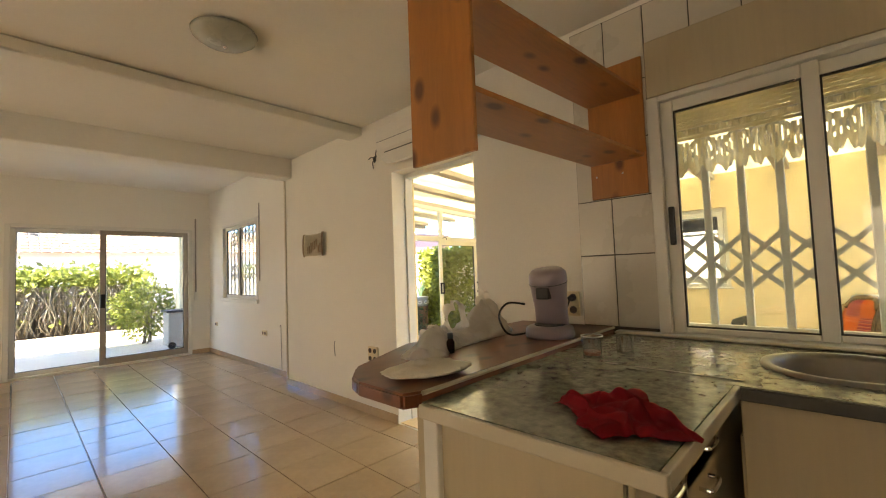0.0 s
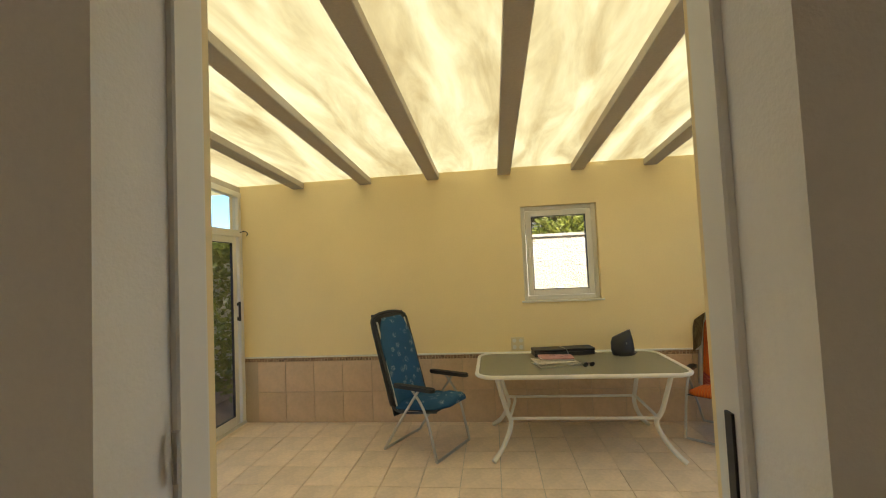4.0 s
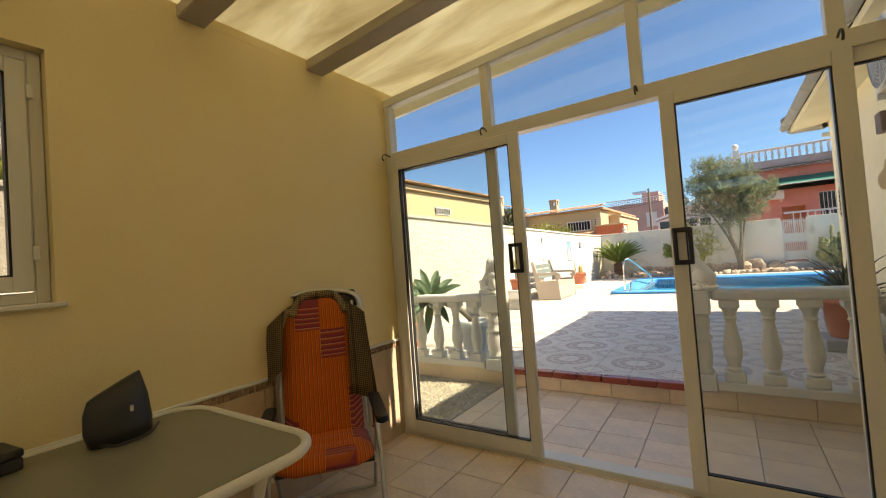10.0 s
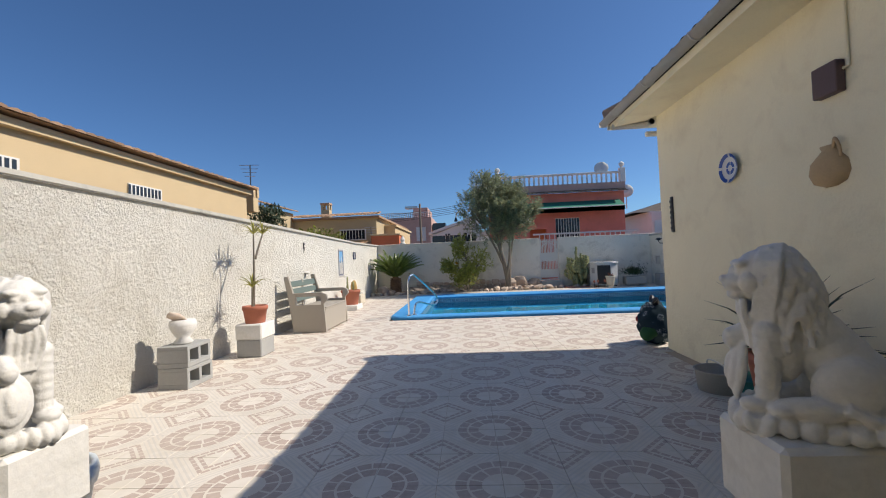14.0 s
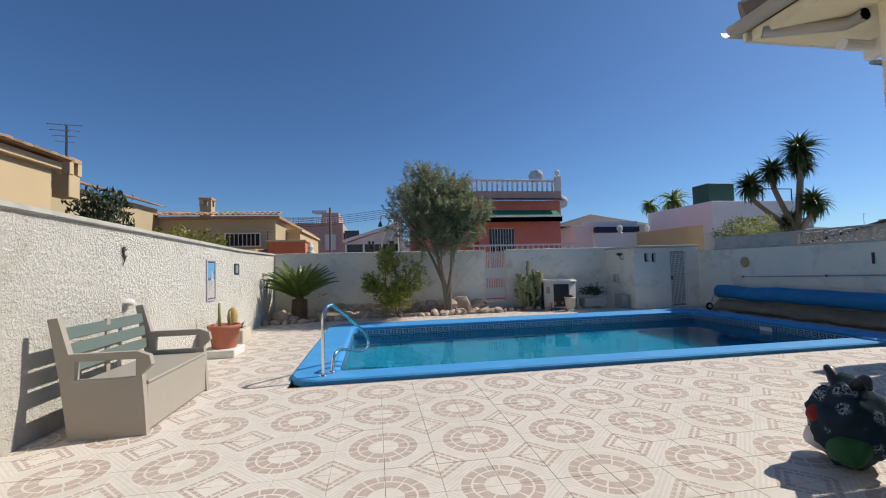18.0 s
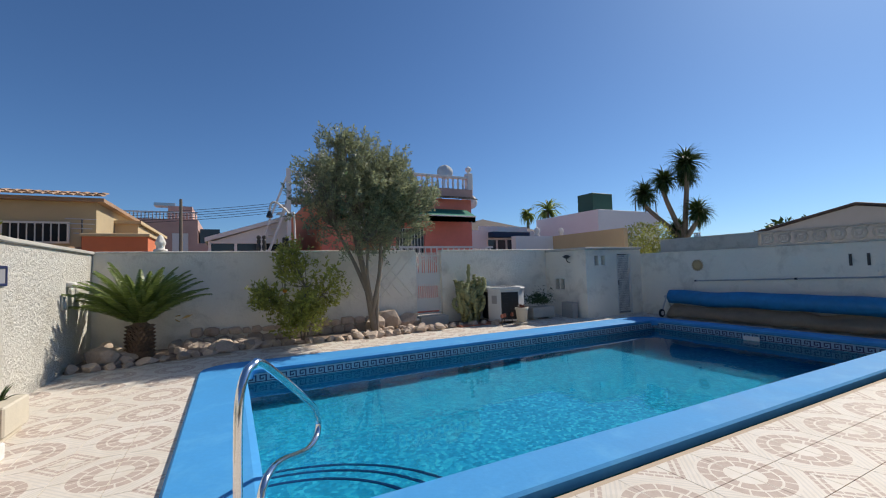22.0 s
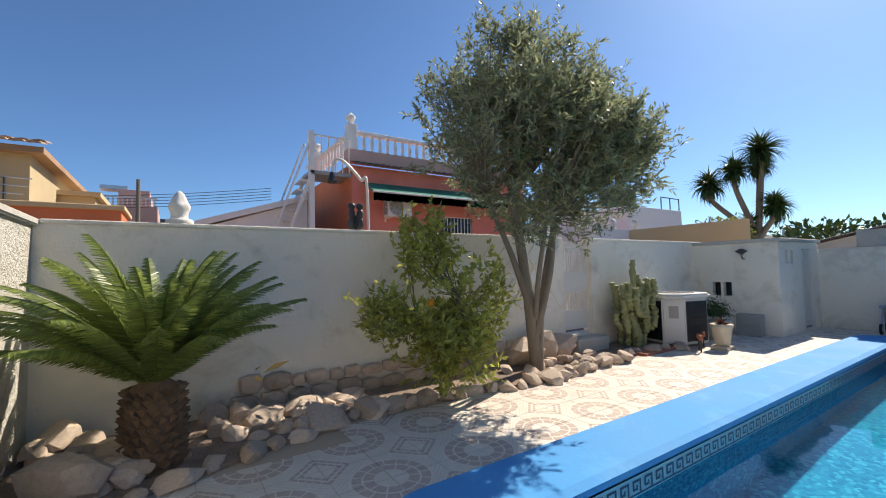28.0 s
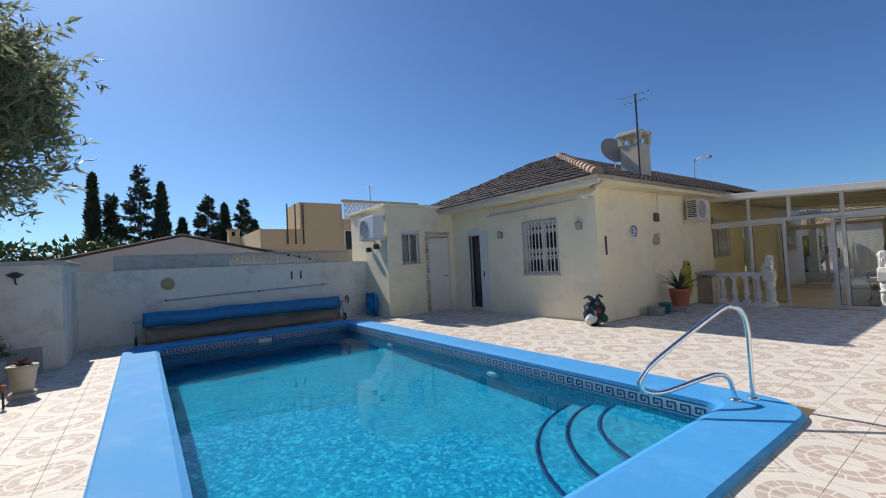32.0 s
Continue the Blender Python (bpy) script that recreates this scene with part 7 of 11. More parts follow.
spiky(bm, 16, 0.2, 0.03, random.Random(12), (-0.06, -0.08, 0.3), (0.2, 1.3))
part("succulent", bm, M["leaf_dark"], t)


# plaster rope lattice on the wall by the steps
rope = thing("rope_lattice", "broken diagonal plaster rope lines on the white wall", "relief", kind="structure")
for k in range(6):
    for j in range(9):
        y, z = -2.45 - 0.11 * j + 0.02 * (k % 2), 2.0 - 0.2 * k - 0.115 * j + 0.05
        if not (0.95 < z < 1.98 and y > -3.4):
            continue
        bm = bmesh.new()
        tube(bm, [(XW - 0.006, y, z), (XW - 0.012, y - 0.04, z - 0.042), (XW - 0.006, y - 0.08, z - 0.084)], 0.013, 6)
        part("rope_piece", bm, M["coping_stone"], rope)
# wall decorations
def framed_tile(m, w, h, frame_m, face_m, label, name="tile_picture"):
    t = thing(name, label, "picture", m)
    part("picture_frame", boxes([(-0.025, -w / 2, 0, 0, -w / 2 + 0.03, h), (-0.025, w / 2 - 0.03, 0, 0, w / 2, h), (-0.025, -w / 2 + 0.03, 0, 0, w / 2 - 0.03, 0.03), (-0.025, -w / 2 + 0.03, h - 0.03, 0, w / 2 - 0.03, h)], 0.003), frame_m, t)
    part("picture_face", boxes([(-0.015, -w / 2 + 0.028, 0.028, -0.001, w / 2 - 0.028, h - 0.028)]), face_m, t)
    return t


navy = mat("navy_frame", (0.02, 0.03, 0.09), 0.4)
t = framed_tile(pose(XW, -12.42, 0.88), 0.4, 0.72, mat("pale_grey_frame", (0.5, 0.48, 0.5), 0.4), mat("pale_tile_face", (0.6, 0.57, 0.5), 0.3), "tiled picture of a white village under a blue sky")
part("navy_line", boxes([(-0.019, -0.172, 0.03, -0.0155, -0.152, 0.69), (-0.019, 0.152, 0.03, -0.0155, 0.172, 0.69), (-0.019, -0.152, 0.03, -0.0155, 0.152, 0.05), (-0.019, -0.152, 0.67, -0.0155, 0.152, 0.69)]), navy, t)
part("sky_tiles", boxes([(-0.0165, -0.15, 0.4, -0.0155, 0.15, 0.668)]), mat("sky_glaze", (0.16, 0.4, 0.66), 0.3), t)
part("sea_tiles", boxes([(-0.0165, -0.15, 0.36, -0.0155, 0.15, 0.4)]), mat("sea_glaze", (0.08, 0.2, 0.36), 0.3), t)
white_glaze, roof_glaze = mat("painted_white", (0.72, 0.7, 0.66), 0.3), mat("painted_ochre", (0.4, 0.26, 0.16), 0.3)
rv = random.Random(9)
for k in range(20):
    y, z, w2, h2 = rv.uniform(-0.14, 0.08), 0.06 + 0.32 * k / 20, rv.uniform(0.04, 0.07), rv.uniform(0.04, 0.09)
    x = -0.0175 - 0.0004 * k
    part("painted_house", boxes([(x - 0.001, y, z, x, y + w2, z + h2)]), white_glaze, t)
    part("painted_window", boxes([(x - 0.0014, y + 0.4 * w2, z + 0.3 * h2, x - 0.001, y + 0.6 * w2, z + 0.7 * h2)]), navy if k % 3 else roof_glaze, t)
part("painted_tower", boxes([(-0.028, -0.02, 0.34, -0.026, 0.02, 0.52)]), white_glaze, t)
framed_tile(pose(XW, -13.8, 1.325), 0.26, 0.22, navy, mat("grey_tile_face", (0.3, 0.3, 0.32), 0.4), "small framed grey tile on the white wall")
framed_tile(pose(XW, -15.7, 0.93), 0.2, 0.2, M["coping_stone"], M["white_stone"], "small square plaster tile on the white wall")
for y, z in ((-15.9, 1.3), (-9.9, 1.05)):
    t = thing("wall_shell", "small stone ornament fixed to the wall", "ornament", pose(XW - 0.03, y, z), "wall ornaments")
    bm = stone(random.Random(int(-y)), 0.09, 0.5)
    part("body", bm, M["white_stone"], t, smooth=True)
t = thing("wall_lizard", "small metal lizard on the white wall", "ornament", pose(XW - 0.015, -9.85, 1.6))
bm = bmesh.new()
tube(bm, curve_pts([(0, 0.0, 0.1), (0, 0.02, 0.04), (0, -0.01, -0.03), (0, 0.03, -0.12)], 5), 0.016, 6, r_end=0.004)
for z, s in ((0.05, 1), (0.05, -1), (-0.03, 1), (-0.03, -1)):
    tube(bm, [(0, 0, z), (0, 0.05 * s, z + 0.03)], 0.007, 5)
part("body", bm, M["dark_metal"], t)

# plants behind the balustrade
p = pot(pose(9.35, -2.8, 0), 0.2, 0.36, M["terracotta"], "terracotta pot with a tall column cactus")
for x, y, h in ((0, 0, 0.9), (0.07, 0.05, 0.68), (-0.07, 0.04, 0.76), (0.0, -0.08, 0.6), (0.1, -0.04, 0.8), (-0.1, -0.05, 0.66), (0.03, 0.1, 0.84), (-0.04, 0.11, 0.58)):
    bm = bmesh.new()
    rr = [[bm.verts.new((x + 0.03 * (1 + 0.25 * math.cos(6 * a)) * math.cos(a) * (1 if z < h - 0.05 else 0.4), y + 0.03 * (1 + 0.25 * math.cos(6 * a)) * math.sin(a) * (1 if z < h - 0.05 else 0.4), 0.3 + z)) for a in (2 * math.pi * k / 18 for k in range(18))] for z in [h * j / 8 for j in range(9)]]
    for a, b2 in zip(rr, rr[1:]):
        for k in range(18):
            bm.faces.new((a[k], a[(k + 1) % 18], b2[(k + 1) % 18], b2[k]))
    bm.faces.new(rr[-1])
    part("cactus_column", bm, M["cactus"], p)
p = pot(pose(8.2, -2.78, 0.0), 0.22, 0.42, mat("white_glazed_pot", (0.6, 0.65, 0.66), 0.3), "pale glazed pot with a big foxtail agave", rim=0.04)
bm = bmesh.new()
tube(bm, curve_pts([(0, 0, 0.36), (0.14, 0.17, 0.6), (0.36, 0.44, 0.74)], 5), 0.04, 9)
part("agave_stem", bm, M["bark"], p, smooth=True)
rg = random.Random(11)
axis = Vector((-0.45, 0.62, 0.6)).normalized()
turn = axis.to_track_quat("Z", "Y").to_matrix()
for k in range(17):
    a = 2.39996 * k + rg.uniform(-0.15, 0.15)
    e = 0.3 + 1.15 * (k / 16) ** 0.7
    length, wide = (0.26 + 0.17 * min(1, k / 7)) * rg.uniform(0.9, 1.1), 0.15 * rg.uniform(0.9, 1.1)
    bm = bmesh.new()
    rows = []
    for i in range(9):
        q = i / 8
        ee = e + 0.3 * q * q
        c = Vector((math.cos(a) * math.sin(ee), math.sin(a) * math.sin(ee), math.cos(ee))) * (0.03 + length * q)
        side = Vector((-math.sin(a), math.cos(a), 0))
        lift = Vector((-math.cos(a) * math.cos(ee), -math.sin(a) * math.cos(ee), math.sin(ee)))
        w = wide * max(0.02, 0.38 + 0.95 * q - 1.33 * q ** 3.2)
        rows.append([bm.verts.new(turn @ (c + side * (w / 2 * f) + lift * (w * 0.22 * f * f)) + Vector((0.36, 0.45, 0.75))) for f in (-1, -0.5, 0, 0.5, 1)])
    for r0, r1 in zip(rows, rows[1:]):
        for j in range(4):
            bm.faces.new((r0[j], r0[j + 1], r1[j + 1], r1[j]))
    bmesh.ops.solidify(bm, geom=bm.faces[:], thickness=0.008)
    bmesh.ops.recalc_face_normals(bm, faces=bm.faces)
    part("agave_leaf", bm, M["leaf_agave"], p, smooth=True)

# ---- planting bed along the back wall ----
rk = random.Random(21)
bed = thing("planting_bed", "dry soil bed along the back wall", "soil", kind="structure")
bm = bmesh.new()
ol = [(9.84, -15.7), (9.2, -15.75), (8.3, -16.05), (7.4, -16.35), (6.4, -16.3), (5.4, -16.15), (4.6, -16.1), (3.6, -16.35), (2.9, -16.5), (2.4, -16.3), (1.9, -16.15), (1.7, -16.5), (1.7, YB), (9.84, YB)]
slab(bm, ol[::-1], -0.02, 0.03)
part("soil", bm, M["soil"], bed)
meshes = []
for k in range(10):
    bm = stone(rk, 1.0)
    me = bpy.data.meshes.new("rock")
    bm.to_mesh(me)
    bm.free()
    me.materials.append(M["rock"])
    meshes.append(me)
border = thing("rock_border", "loose field stones edging the planting bed", "rocks", group="rocks")


def rock(x, y, s, z=0.0, flat=1.0):
    o = new("rock", meshes[rk.randrange(10)])
    o.parent = border
    o.matrix_basis = pose(x, y, z + 0.3 * s * flat, rk.uniform(-15, 15), rk.uniform(-15, 15), rk.uniform(0, 360)) @ Matrix.Diagonal((s, s, s * flat, 1))
    return o


for a, b2 in zip(ol[:11], ol[1:12]):
    n = max(1, int(math.dist(a, b2) / 0.19))
    for k in range(n):
        q = (k + 0.5) / n
        rock(a[0] + (b2[0] - a[0]) * q + rk.uniform(-0.04, 0.04), a[1] + (b2[1] - a[1]) * q + rk.uniform(-0.05, 0.05), rk.uniform(0.07, 0.13))
for k in range(45):
    rock(rk.uniform(7.2, 8.6), rk.uniform(-17.0, -16.3), rk.uniform(0.07, 0.16))
for k in range(16):
    rock(rk.uniform(9.1, 9.75), rk.uniform(-16.9, -15.9), rk.uniform(0.08, 0.2), rk.uniform(0, 0.12))
for k in range(55):
    rock(rk.uniform(3.4, 5.3), rk.uniform(-16.7, -16.15), rk.uniform(0.05, 0.12), rk.uniform(0, 0.05))
# irregular flat stones set upright against the wall
for low, high in ((0.0, 0.2), (0.19, 0.36)):
    x = 8.45 - low * 0.5
    while x > 4.9:
        w, top = rk.uniform(0.15, 0.34), high + rk.uniform(-0.05, 0.03)
        bm = bmesh.new()
        mid = (x - w / 2, (low + top) / 2)
        ring = []
        for j in range(9):
            a = 2 * math.pi * (j + rk.uniform(-0.25, 0.25)) / 9
            c, d = math.cos(a), math.sin(a)
            k = rk.uniform(0.92, 1.06) / max(abs(c), abs(d)) ** 0.7
            ring.append((mid[0] + c * k * w * 0.49, max(0.0, mid[1] + d * k * (top - low) * 0.49)))
        back = [bm.verts.new((px, YB + 0.01, pz)) for px, pz in ring]
        edge = [bm.verts.new((px, YB + 0.05 + rk.uniform(-0.008, 0.01), pz)) for px, pz in ring]
        face = [bm.verts.new((mid[0] + (px - mid[0]) * 0.8, YB + 0.075 + rk.uniform(-0.012, 0.012), mid[1] + (pz - mid[1]) * 0.8)) for px, pz in ring]
        peak = bm.verts.new((mid[0], YB + 0.08, mid[1]))
        for j in range(9):
            n = (j + 1) % 9
            bm.faces.new((back[j], back[n], edge[n], edge[j]))
            bm.faces.new((edge[j], edge[n], face[n], face[j]))
            bm.faces.new((face[j], face[n], peak))
        bmesh.ops.recalc_face_normals(bm, faces=bm.faces)
        part("upright_slab", bm, M["rock"], border)
        x -= w * 0.97
for x, s in ((4.35, 0.32), (4.75, 0.25), (3.95, 0.22), (3.75, 0.2)):
    rock(x, YB + 0.15, s, 0.05, 1.3)
# terracotta edge strip by the gate
part("bed_edge", boxes([(1.8, -16.5, -0.01, 2.9, -16.2, 0.035)], 0.008), M["terracotta"], bed)
# trellis lines worked into the wall beside the gate
tr = thing("trellis_pattern", "raised diamond lattice in white plaster on the wall", "lattice", kind="structure")
for k in range(9):
    for s in (-1, 1):
        x0 = 3.7 + 0.28 * k
        bm = bmesh.new()
        p0, p1 = (x0, 0.75), (x0 + s * 0.85, 1.72)
        if min(p0[0], p1[0]) < 3.65 or max(p0[0], p1[0]) > 5.95:
            bm.free()
            continue
        tube(bm, [(p0[0], YB + 0.012, p0[1]), (p1[0], YB + 0.012, p1[1])], 0.013, 5)
        part("lath", bm, M["back_white"], tr)

# cycad palm
t = thing("cycad_palm", "squat cycad palm with a crown of stiff dark fronds", "palm tree", pose(9.0, -16.2, 0.02))
bm = bmesh.new()
lathe(bm, [(0.18, 0), (0.185, 0.1), (0.175, 0.3), (0.175, 0.46), (0.155, 0.56), (0.08, 0.62)], seg=22)
part("trunk", bm, M["palm_bark"], t)
bm = bmesh.new()
for j in range(9):
    for k in range(18):
        a = 2 * math.pi * (k + 0.5 * (j % 2)) / 18
        r, z = 0.176 - 0.004 * max(0, j - 5), 0.03 + 0.06 * j
        c = Vector((r * math.cos(a), r * math.sin(a), z))
        o2 = Vector((math.cos(a), math.sin(a), 0))
        s2 = Vector((-math.sin(a), math.cos(a), 0))
        p = [bm.verts.new(q) for q in (c - s2 * 0.035, c + s2 * 0.035, c + o2 * 0.05 + Vector((0, 0, 0.05)), c + Vector((0, 0, 0.065)) - s2 * 0.02)]
        bm.faces.new((p[0], p[1], p[2]))
        bm.faces.new((p[0], p[2], p[3]))
        bm.faces.new((p[1], p[3], p[2]))
part("scaly_bark", bm, M["palm_bark"], t)
rp = random.Random(31)
for k in range(64):
    a = 2 * math.pi * k * 0.381966 + rp.uniform(-0.15, 0.15)
    e0 = 1.5 - 0.85 * (k / 64) ** 0.9
    L2 = rp.uniform(0.92, 1.15)
    bm = bmesh.new()
    o2, s2 = Vector((math.cos(a), math.sin(a), 0)), Vector((-math.sin(a), math.cos(a), 0))
    pts = []
    p, e = Vector((0.06 * math.cos(a), 0.06 * math.sin(a), 0.6)), e0
    for j in range(13):
        pts.append(p.copy())
        p = p + (o2 * math.cos(e) + Vector((0, 0, math.sin(e)))) * (L2 / 12)
        e -= rp.uniform(0.02, 0.045) + 0.007 * j
    tube(bm, pts, 0.011, 5, r_end=0.003, caps=False)
    for j in range(8, 100):
        q = j / 100 * 12
        i = min(11, int(q))
        c = pts[i].lerp(pts[i + 1], q - i)
        d = (pts[i + 1] - pts[i]).normalized()
        up = s2.cross(d)
        ll = (0.115 * math.sin(math.pi * min(1, 0.12 + j / 118)) + 0.03) * rp.uniform(0.85, 1.1)
        for s in (-1, 1):
            tip = c + (s2 * s * 0.66 + d * 0.62 + up * rp.uniform(0.35, 0.6)).normalized() * ll
            w = d * 0.0066
            bm.faces.new([bm.verts.new(c - w), bm.verts.new(c + w), bm.verts.new(c.lerp(tip, 0.75) + w * 0.6), bm.verts.new(tip), bm.verts.new(c.lerp(tip, 0.75) - w * 0.6)])
    part("frond", bm, M["leaf_palm"], t)
bm = bmesh.new()
leaf_quads(bm, [Vector((-0.62, 0.52 + 0.02 * k, 0.72 - 0.05 * k)) for k in range(3)], 0.2, 0.3, rp)
part("dry_leaf", bm, mat("dry_yellow_leaf", (0.5, 0.33, 0.1), 0.8), t)

# orange tree
t = thing("orange_tree", "small open citrus bush with a few oranges", "tree")
ro = random.Random(41)
branch_tree(t, ro, None, [((6.35, -16.5, 0), (6.3, -16.45, 0.8), 0.03), ((6.38, -16.52, 0), (6.7, -16.5, 0.9), 0.022), ((6.33, -16.48, 0), (6.0, -16.5, 0.95), 0.022), ((6.3, -16.5, 0.3), (6.35, -16.2, 1.1), 0.02)],
            [((6.35, -16.4, 1.15), (0.75, 0.6, 0.55)), ((6.75, -16.45, 0.95), (0.5, 0.5, 0.45)), ((5.95, -16.4, 1.05), (0.5, 0.45, 0.4)), ((6.6, -16.4, 1.6), (0.32, 0.3, 0.4)), ((6.3, -16.3, 0.7), (0.5, 0.4, 0.3)), ((6.6, -15.95, 0.95), (0.45, 0.4, 0.4)), ((6.95, -16.3, 0.9), (0.35, 0.32, 0.4)), ((6.5, -16.05, 0.45), (0.45, 0.35, 0.28))],
            330, 20, 0.085, 0.4, M["bark"], M["leaf_citrus"], 0.17, spray=0.32, gaps=-0.1)
for x, y, z in ((6.75, -16.1, 1.05), (6.2, -15.95, 0.62)):
    bm = bmesh.new()
    bmesh.ops.create_icosphere(bm, subdivisions=3, radius=0.04)
    bm.transform(pose(x, y, z))
    part("orange", bm, M["orange_fruit"], t, smooth=True)
for x, y in ((5.55, -16.35), (5.9, -16.1)):
    o = new("fallen_orange", bpy.data.objects["orange"].data)
    o.location = (x - 6.75, y + 16.1, 0.075 - 1.25)
    tagged(o, "orange fallen on the soil", "orange", "fallen oranges")

# olive tree
t = thing("olive_tree", "olive tree with several thin trunks and a broad grey-green crown", "tree")
rt = random.Random(51)
branch_tree(t, rt, None, [((4.86, -16.55, 0), (5.35, -16.40, 2.3), 0.088), ((4.95, -16.50, 0.42), (4.80, -16.20, 2.2), 0.055), ((4.98, -16.48, 0.75), (5.70, -16.50, 2.3), 0.05), ((4.84, -16.52, 0), (4.65, -16.35, 2), 0.05), ((4.92, -16.50, 0.6), (5.15, -16.00, 2), 0.04)],
            [((5.25, -16.12, 2.90), (1.24, 1.26, 1.00)), ((5.88, -16.12, 2.90), (0.92, 0.96, 0.80)), ((4.67, -16.02, 2.80), (0.92, 1.02, 0.85)), ((5.31, -16.12, 3.60), (0.81, 0.84, 0.55)), ((5.71, -16.12, 3.75), (0.43, 0.48, 0.40)), ((5.71, -16.65, 3.30), (0.76, 0.65, 0.70)), ((4.79, -16.02, 3.45), (0.54, 0.60, 0.50)), ((4.56, -15.57, 2.60), (0.70, 0.60, 0.55)), ((5.19, -15.97, 2.10), (1.08, 0.96, 0.45)), ((4.16, -15.72, 2.90), (0.43, 0.48, 0.35)), ((4.9, -15.3, 2.75), (0.55, 0.34, 0.34)), ((5.3, -15.45, 3.1), (0.4, 0.3, 0.3))],
            1600, 36, 0.08, 0.26, M["bark"], M["leaf_olive"], 0.24, spray=0.38, gaps=-0.14)

# prickly cactus by the gate
t = thing("prickly_cactus", "clump of knobbly upright cactus stems", "cactus", pose(2.35, -16.78, 0.02))
rc = random.Random(61)
for k in range(64):
    bm = bmesh.new()
    x, y = rc.uniform(-0.36, 0.36), rc.uniform(-0.18, 0.26)
    z0 = 0 if k < 10 else rc.uniform(0.2, 0.72)
    h = rc.uniform(0.3, 0.48) if k else 1.45
    tube(bm, curve_pts([(x * 0.7, y, z0), (x + rc.uniform(-0.05, 0.05), y, z0 + h * 0.5), (x + rc.uniform(-0.04, 0.08), y, z0 + h)], 12), 0.055, 10, r_end=0.042)
    for v in bm.verts:
        side = Vector((v.co.x - x, v.co.y - y, 0.0))
        v.co += side.normalized() * (0.022 * noise.noise(v.co * 24) + 0.012 * math.sin(v.co.z * 70 + k))
    part("cactus_stem", bm, M["cactus"], t, smooth=True)
# short garden lamps
for x, y in ((1.85, -15.95), (2.0, -15.85), (1.6, -16.0)):
    g2 = thing("path_lamp", "short brass garden spike lamp", "lamp", pose(x, y, 0), "path lamps")
    bm = bmesh.new()
    tube(bm, [(0, 0, 0), (0, 0, 0.2)], 0.012, 8)
    part("spike", bm, M["dark_metal"], g2)
    bm = bmesh.new()
    lathe(bm, [(0.02, 0.18), (0.04, 0.2), (0.03, 0.26), (0.01, 0.27)], seg=10)
    part("lamp_head", bm, M["terracotta"], g2)

# heat pump
t = thing("pool_heat_pump", "pale grey pool heat pump with black side grilles", "heat pump", pose(1.45, -16.55, 0, 0, 0, -16) @ Matrix.Diagonal((1.18, 1.18, 1.0, 1)))


def pump_plan(r, c):
    return [(r - c, -r), (r, -r + c), (r, r - c), (r - c, r), (-r + c, r), (-r, r - c), (-r, -r + c), (-r + c, -r)]


M["pump_shell"] = mat("pale_grey_moulded_plastic", (0.6, 0.6, 0.58), 0.45, spread=0.05, bump=0.03)
bm = bmesh.new()
slab(bm, pump_plan(0.4, 0.2), 0.05, 0.8)
bmesh.ops.bevel(bm, geom=bm.edges[:], offset=0.015, segments=2, affect="EDGES")
part("body", bm, M["pump_shell"], t)
bm = bmesh.new()
slab(bm, pump_plan(0.43, 0.19), 0.8, 0.88)
bmesh.ops.bevel(bm, geom=bm.edges[:], offset=0.03, segments=3, affect="EDGES")
part("top", bm, M["pump_shell"], t)
bm = bmesh.new()
for q in range(5):
    tube(bm, [((0.06 + 0.055 * q) * math.cos(2 * math.pi * k / 28), (0.06 + 0.055 * q) * math.sin(2 * math.pi * k / 28), 0.888) for k in range(28)], 0.006, 5, closed=True)
part("fan_guard", bm, M["grey_plastic"], t)
for a in (0, 90, 180, 270):
    bm = boxes([(0.398, -0.185, 0.1, 0.406, 0.185, 0.76)])
    bm.transform(pose(0, 0, 0, 0, 0, a))
    g = part("side_grille", bm, M["black_plastic"], t)
    for k in range(9):
        bm = boxes([(0.406, -0.18, 0.13 + 0.07 * k, 0.414, 0.18, 0.145 + 0.07 * k)])
        bm.transform(pose(0, 0, 0, 0, 0, a))
        part("louvre", bm, M["black_plastic"], g)
bm = boxes([(0.424, -0.06, 0.48, 0.432, 0.06, 0.68)], 0.003)
bm.transform(pose(0, 0, 0, 0, 0, 45))
part("control_panel", bm, M["grey_plastic"], t)
part("feet", boxes([(-0.36, -0.2, 0, -0.26, 0.2, 0.05), (0.26, -0.2, 0, 0.36, 0.2, 0.05)]), M["black_plastic"], t)

# urn-like pots
t = thing("vase_pot", "sandstone pedestal pot with dry red succulents", "plant pot", pose(1.48, -15.77, 0))
part("foot", boxes([(-0.13, -0.13, 0, 0.13, 0.13, 0.06)], 0.01), M["tile_cream"], t)
bm = bmesh.new()
lathe(bm, [(0.09, 0.06), (0.11, 0.1), (0.13, 0.22), (0.145, 0.34), (0.16, 0.36), (0.16, 0.4), (0.13, 0.4)], seg=20)
part("vase", bm, M["tile_cream"], t, smooth=True)
bm = bmesh.new()
spiky(bm, 40, 0.16, 0.05, random.Random(71), (0, 0, 0.38), (0.0, 1.2), 0.2, 3)
part("succulents", bm, leaf_mat("red_succulent", (0.16, 0.06, 0.04), 0.6, 0.1), t)
t = thing("trough_planter", "stone trough with a rosemary bush", "planter", pose(0.45, -16.35, 0))
part("trough", boxes([(-0.35, -0.18, 0.05, 0.35, 0.18, 0.32), (-0.3, -0.15, 0, -0.18, 0.15, 0.05), (0.18, -0.15, 0, 0.3, 0.15, 0.05)], 0.015), M["coping_stone"], t)
bm = bmesh.new()
r2 = random.Random(72)
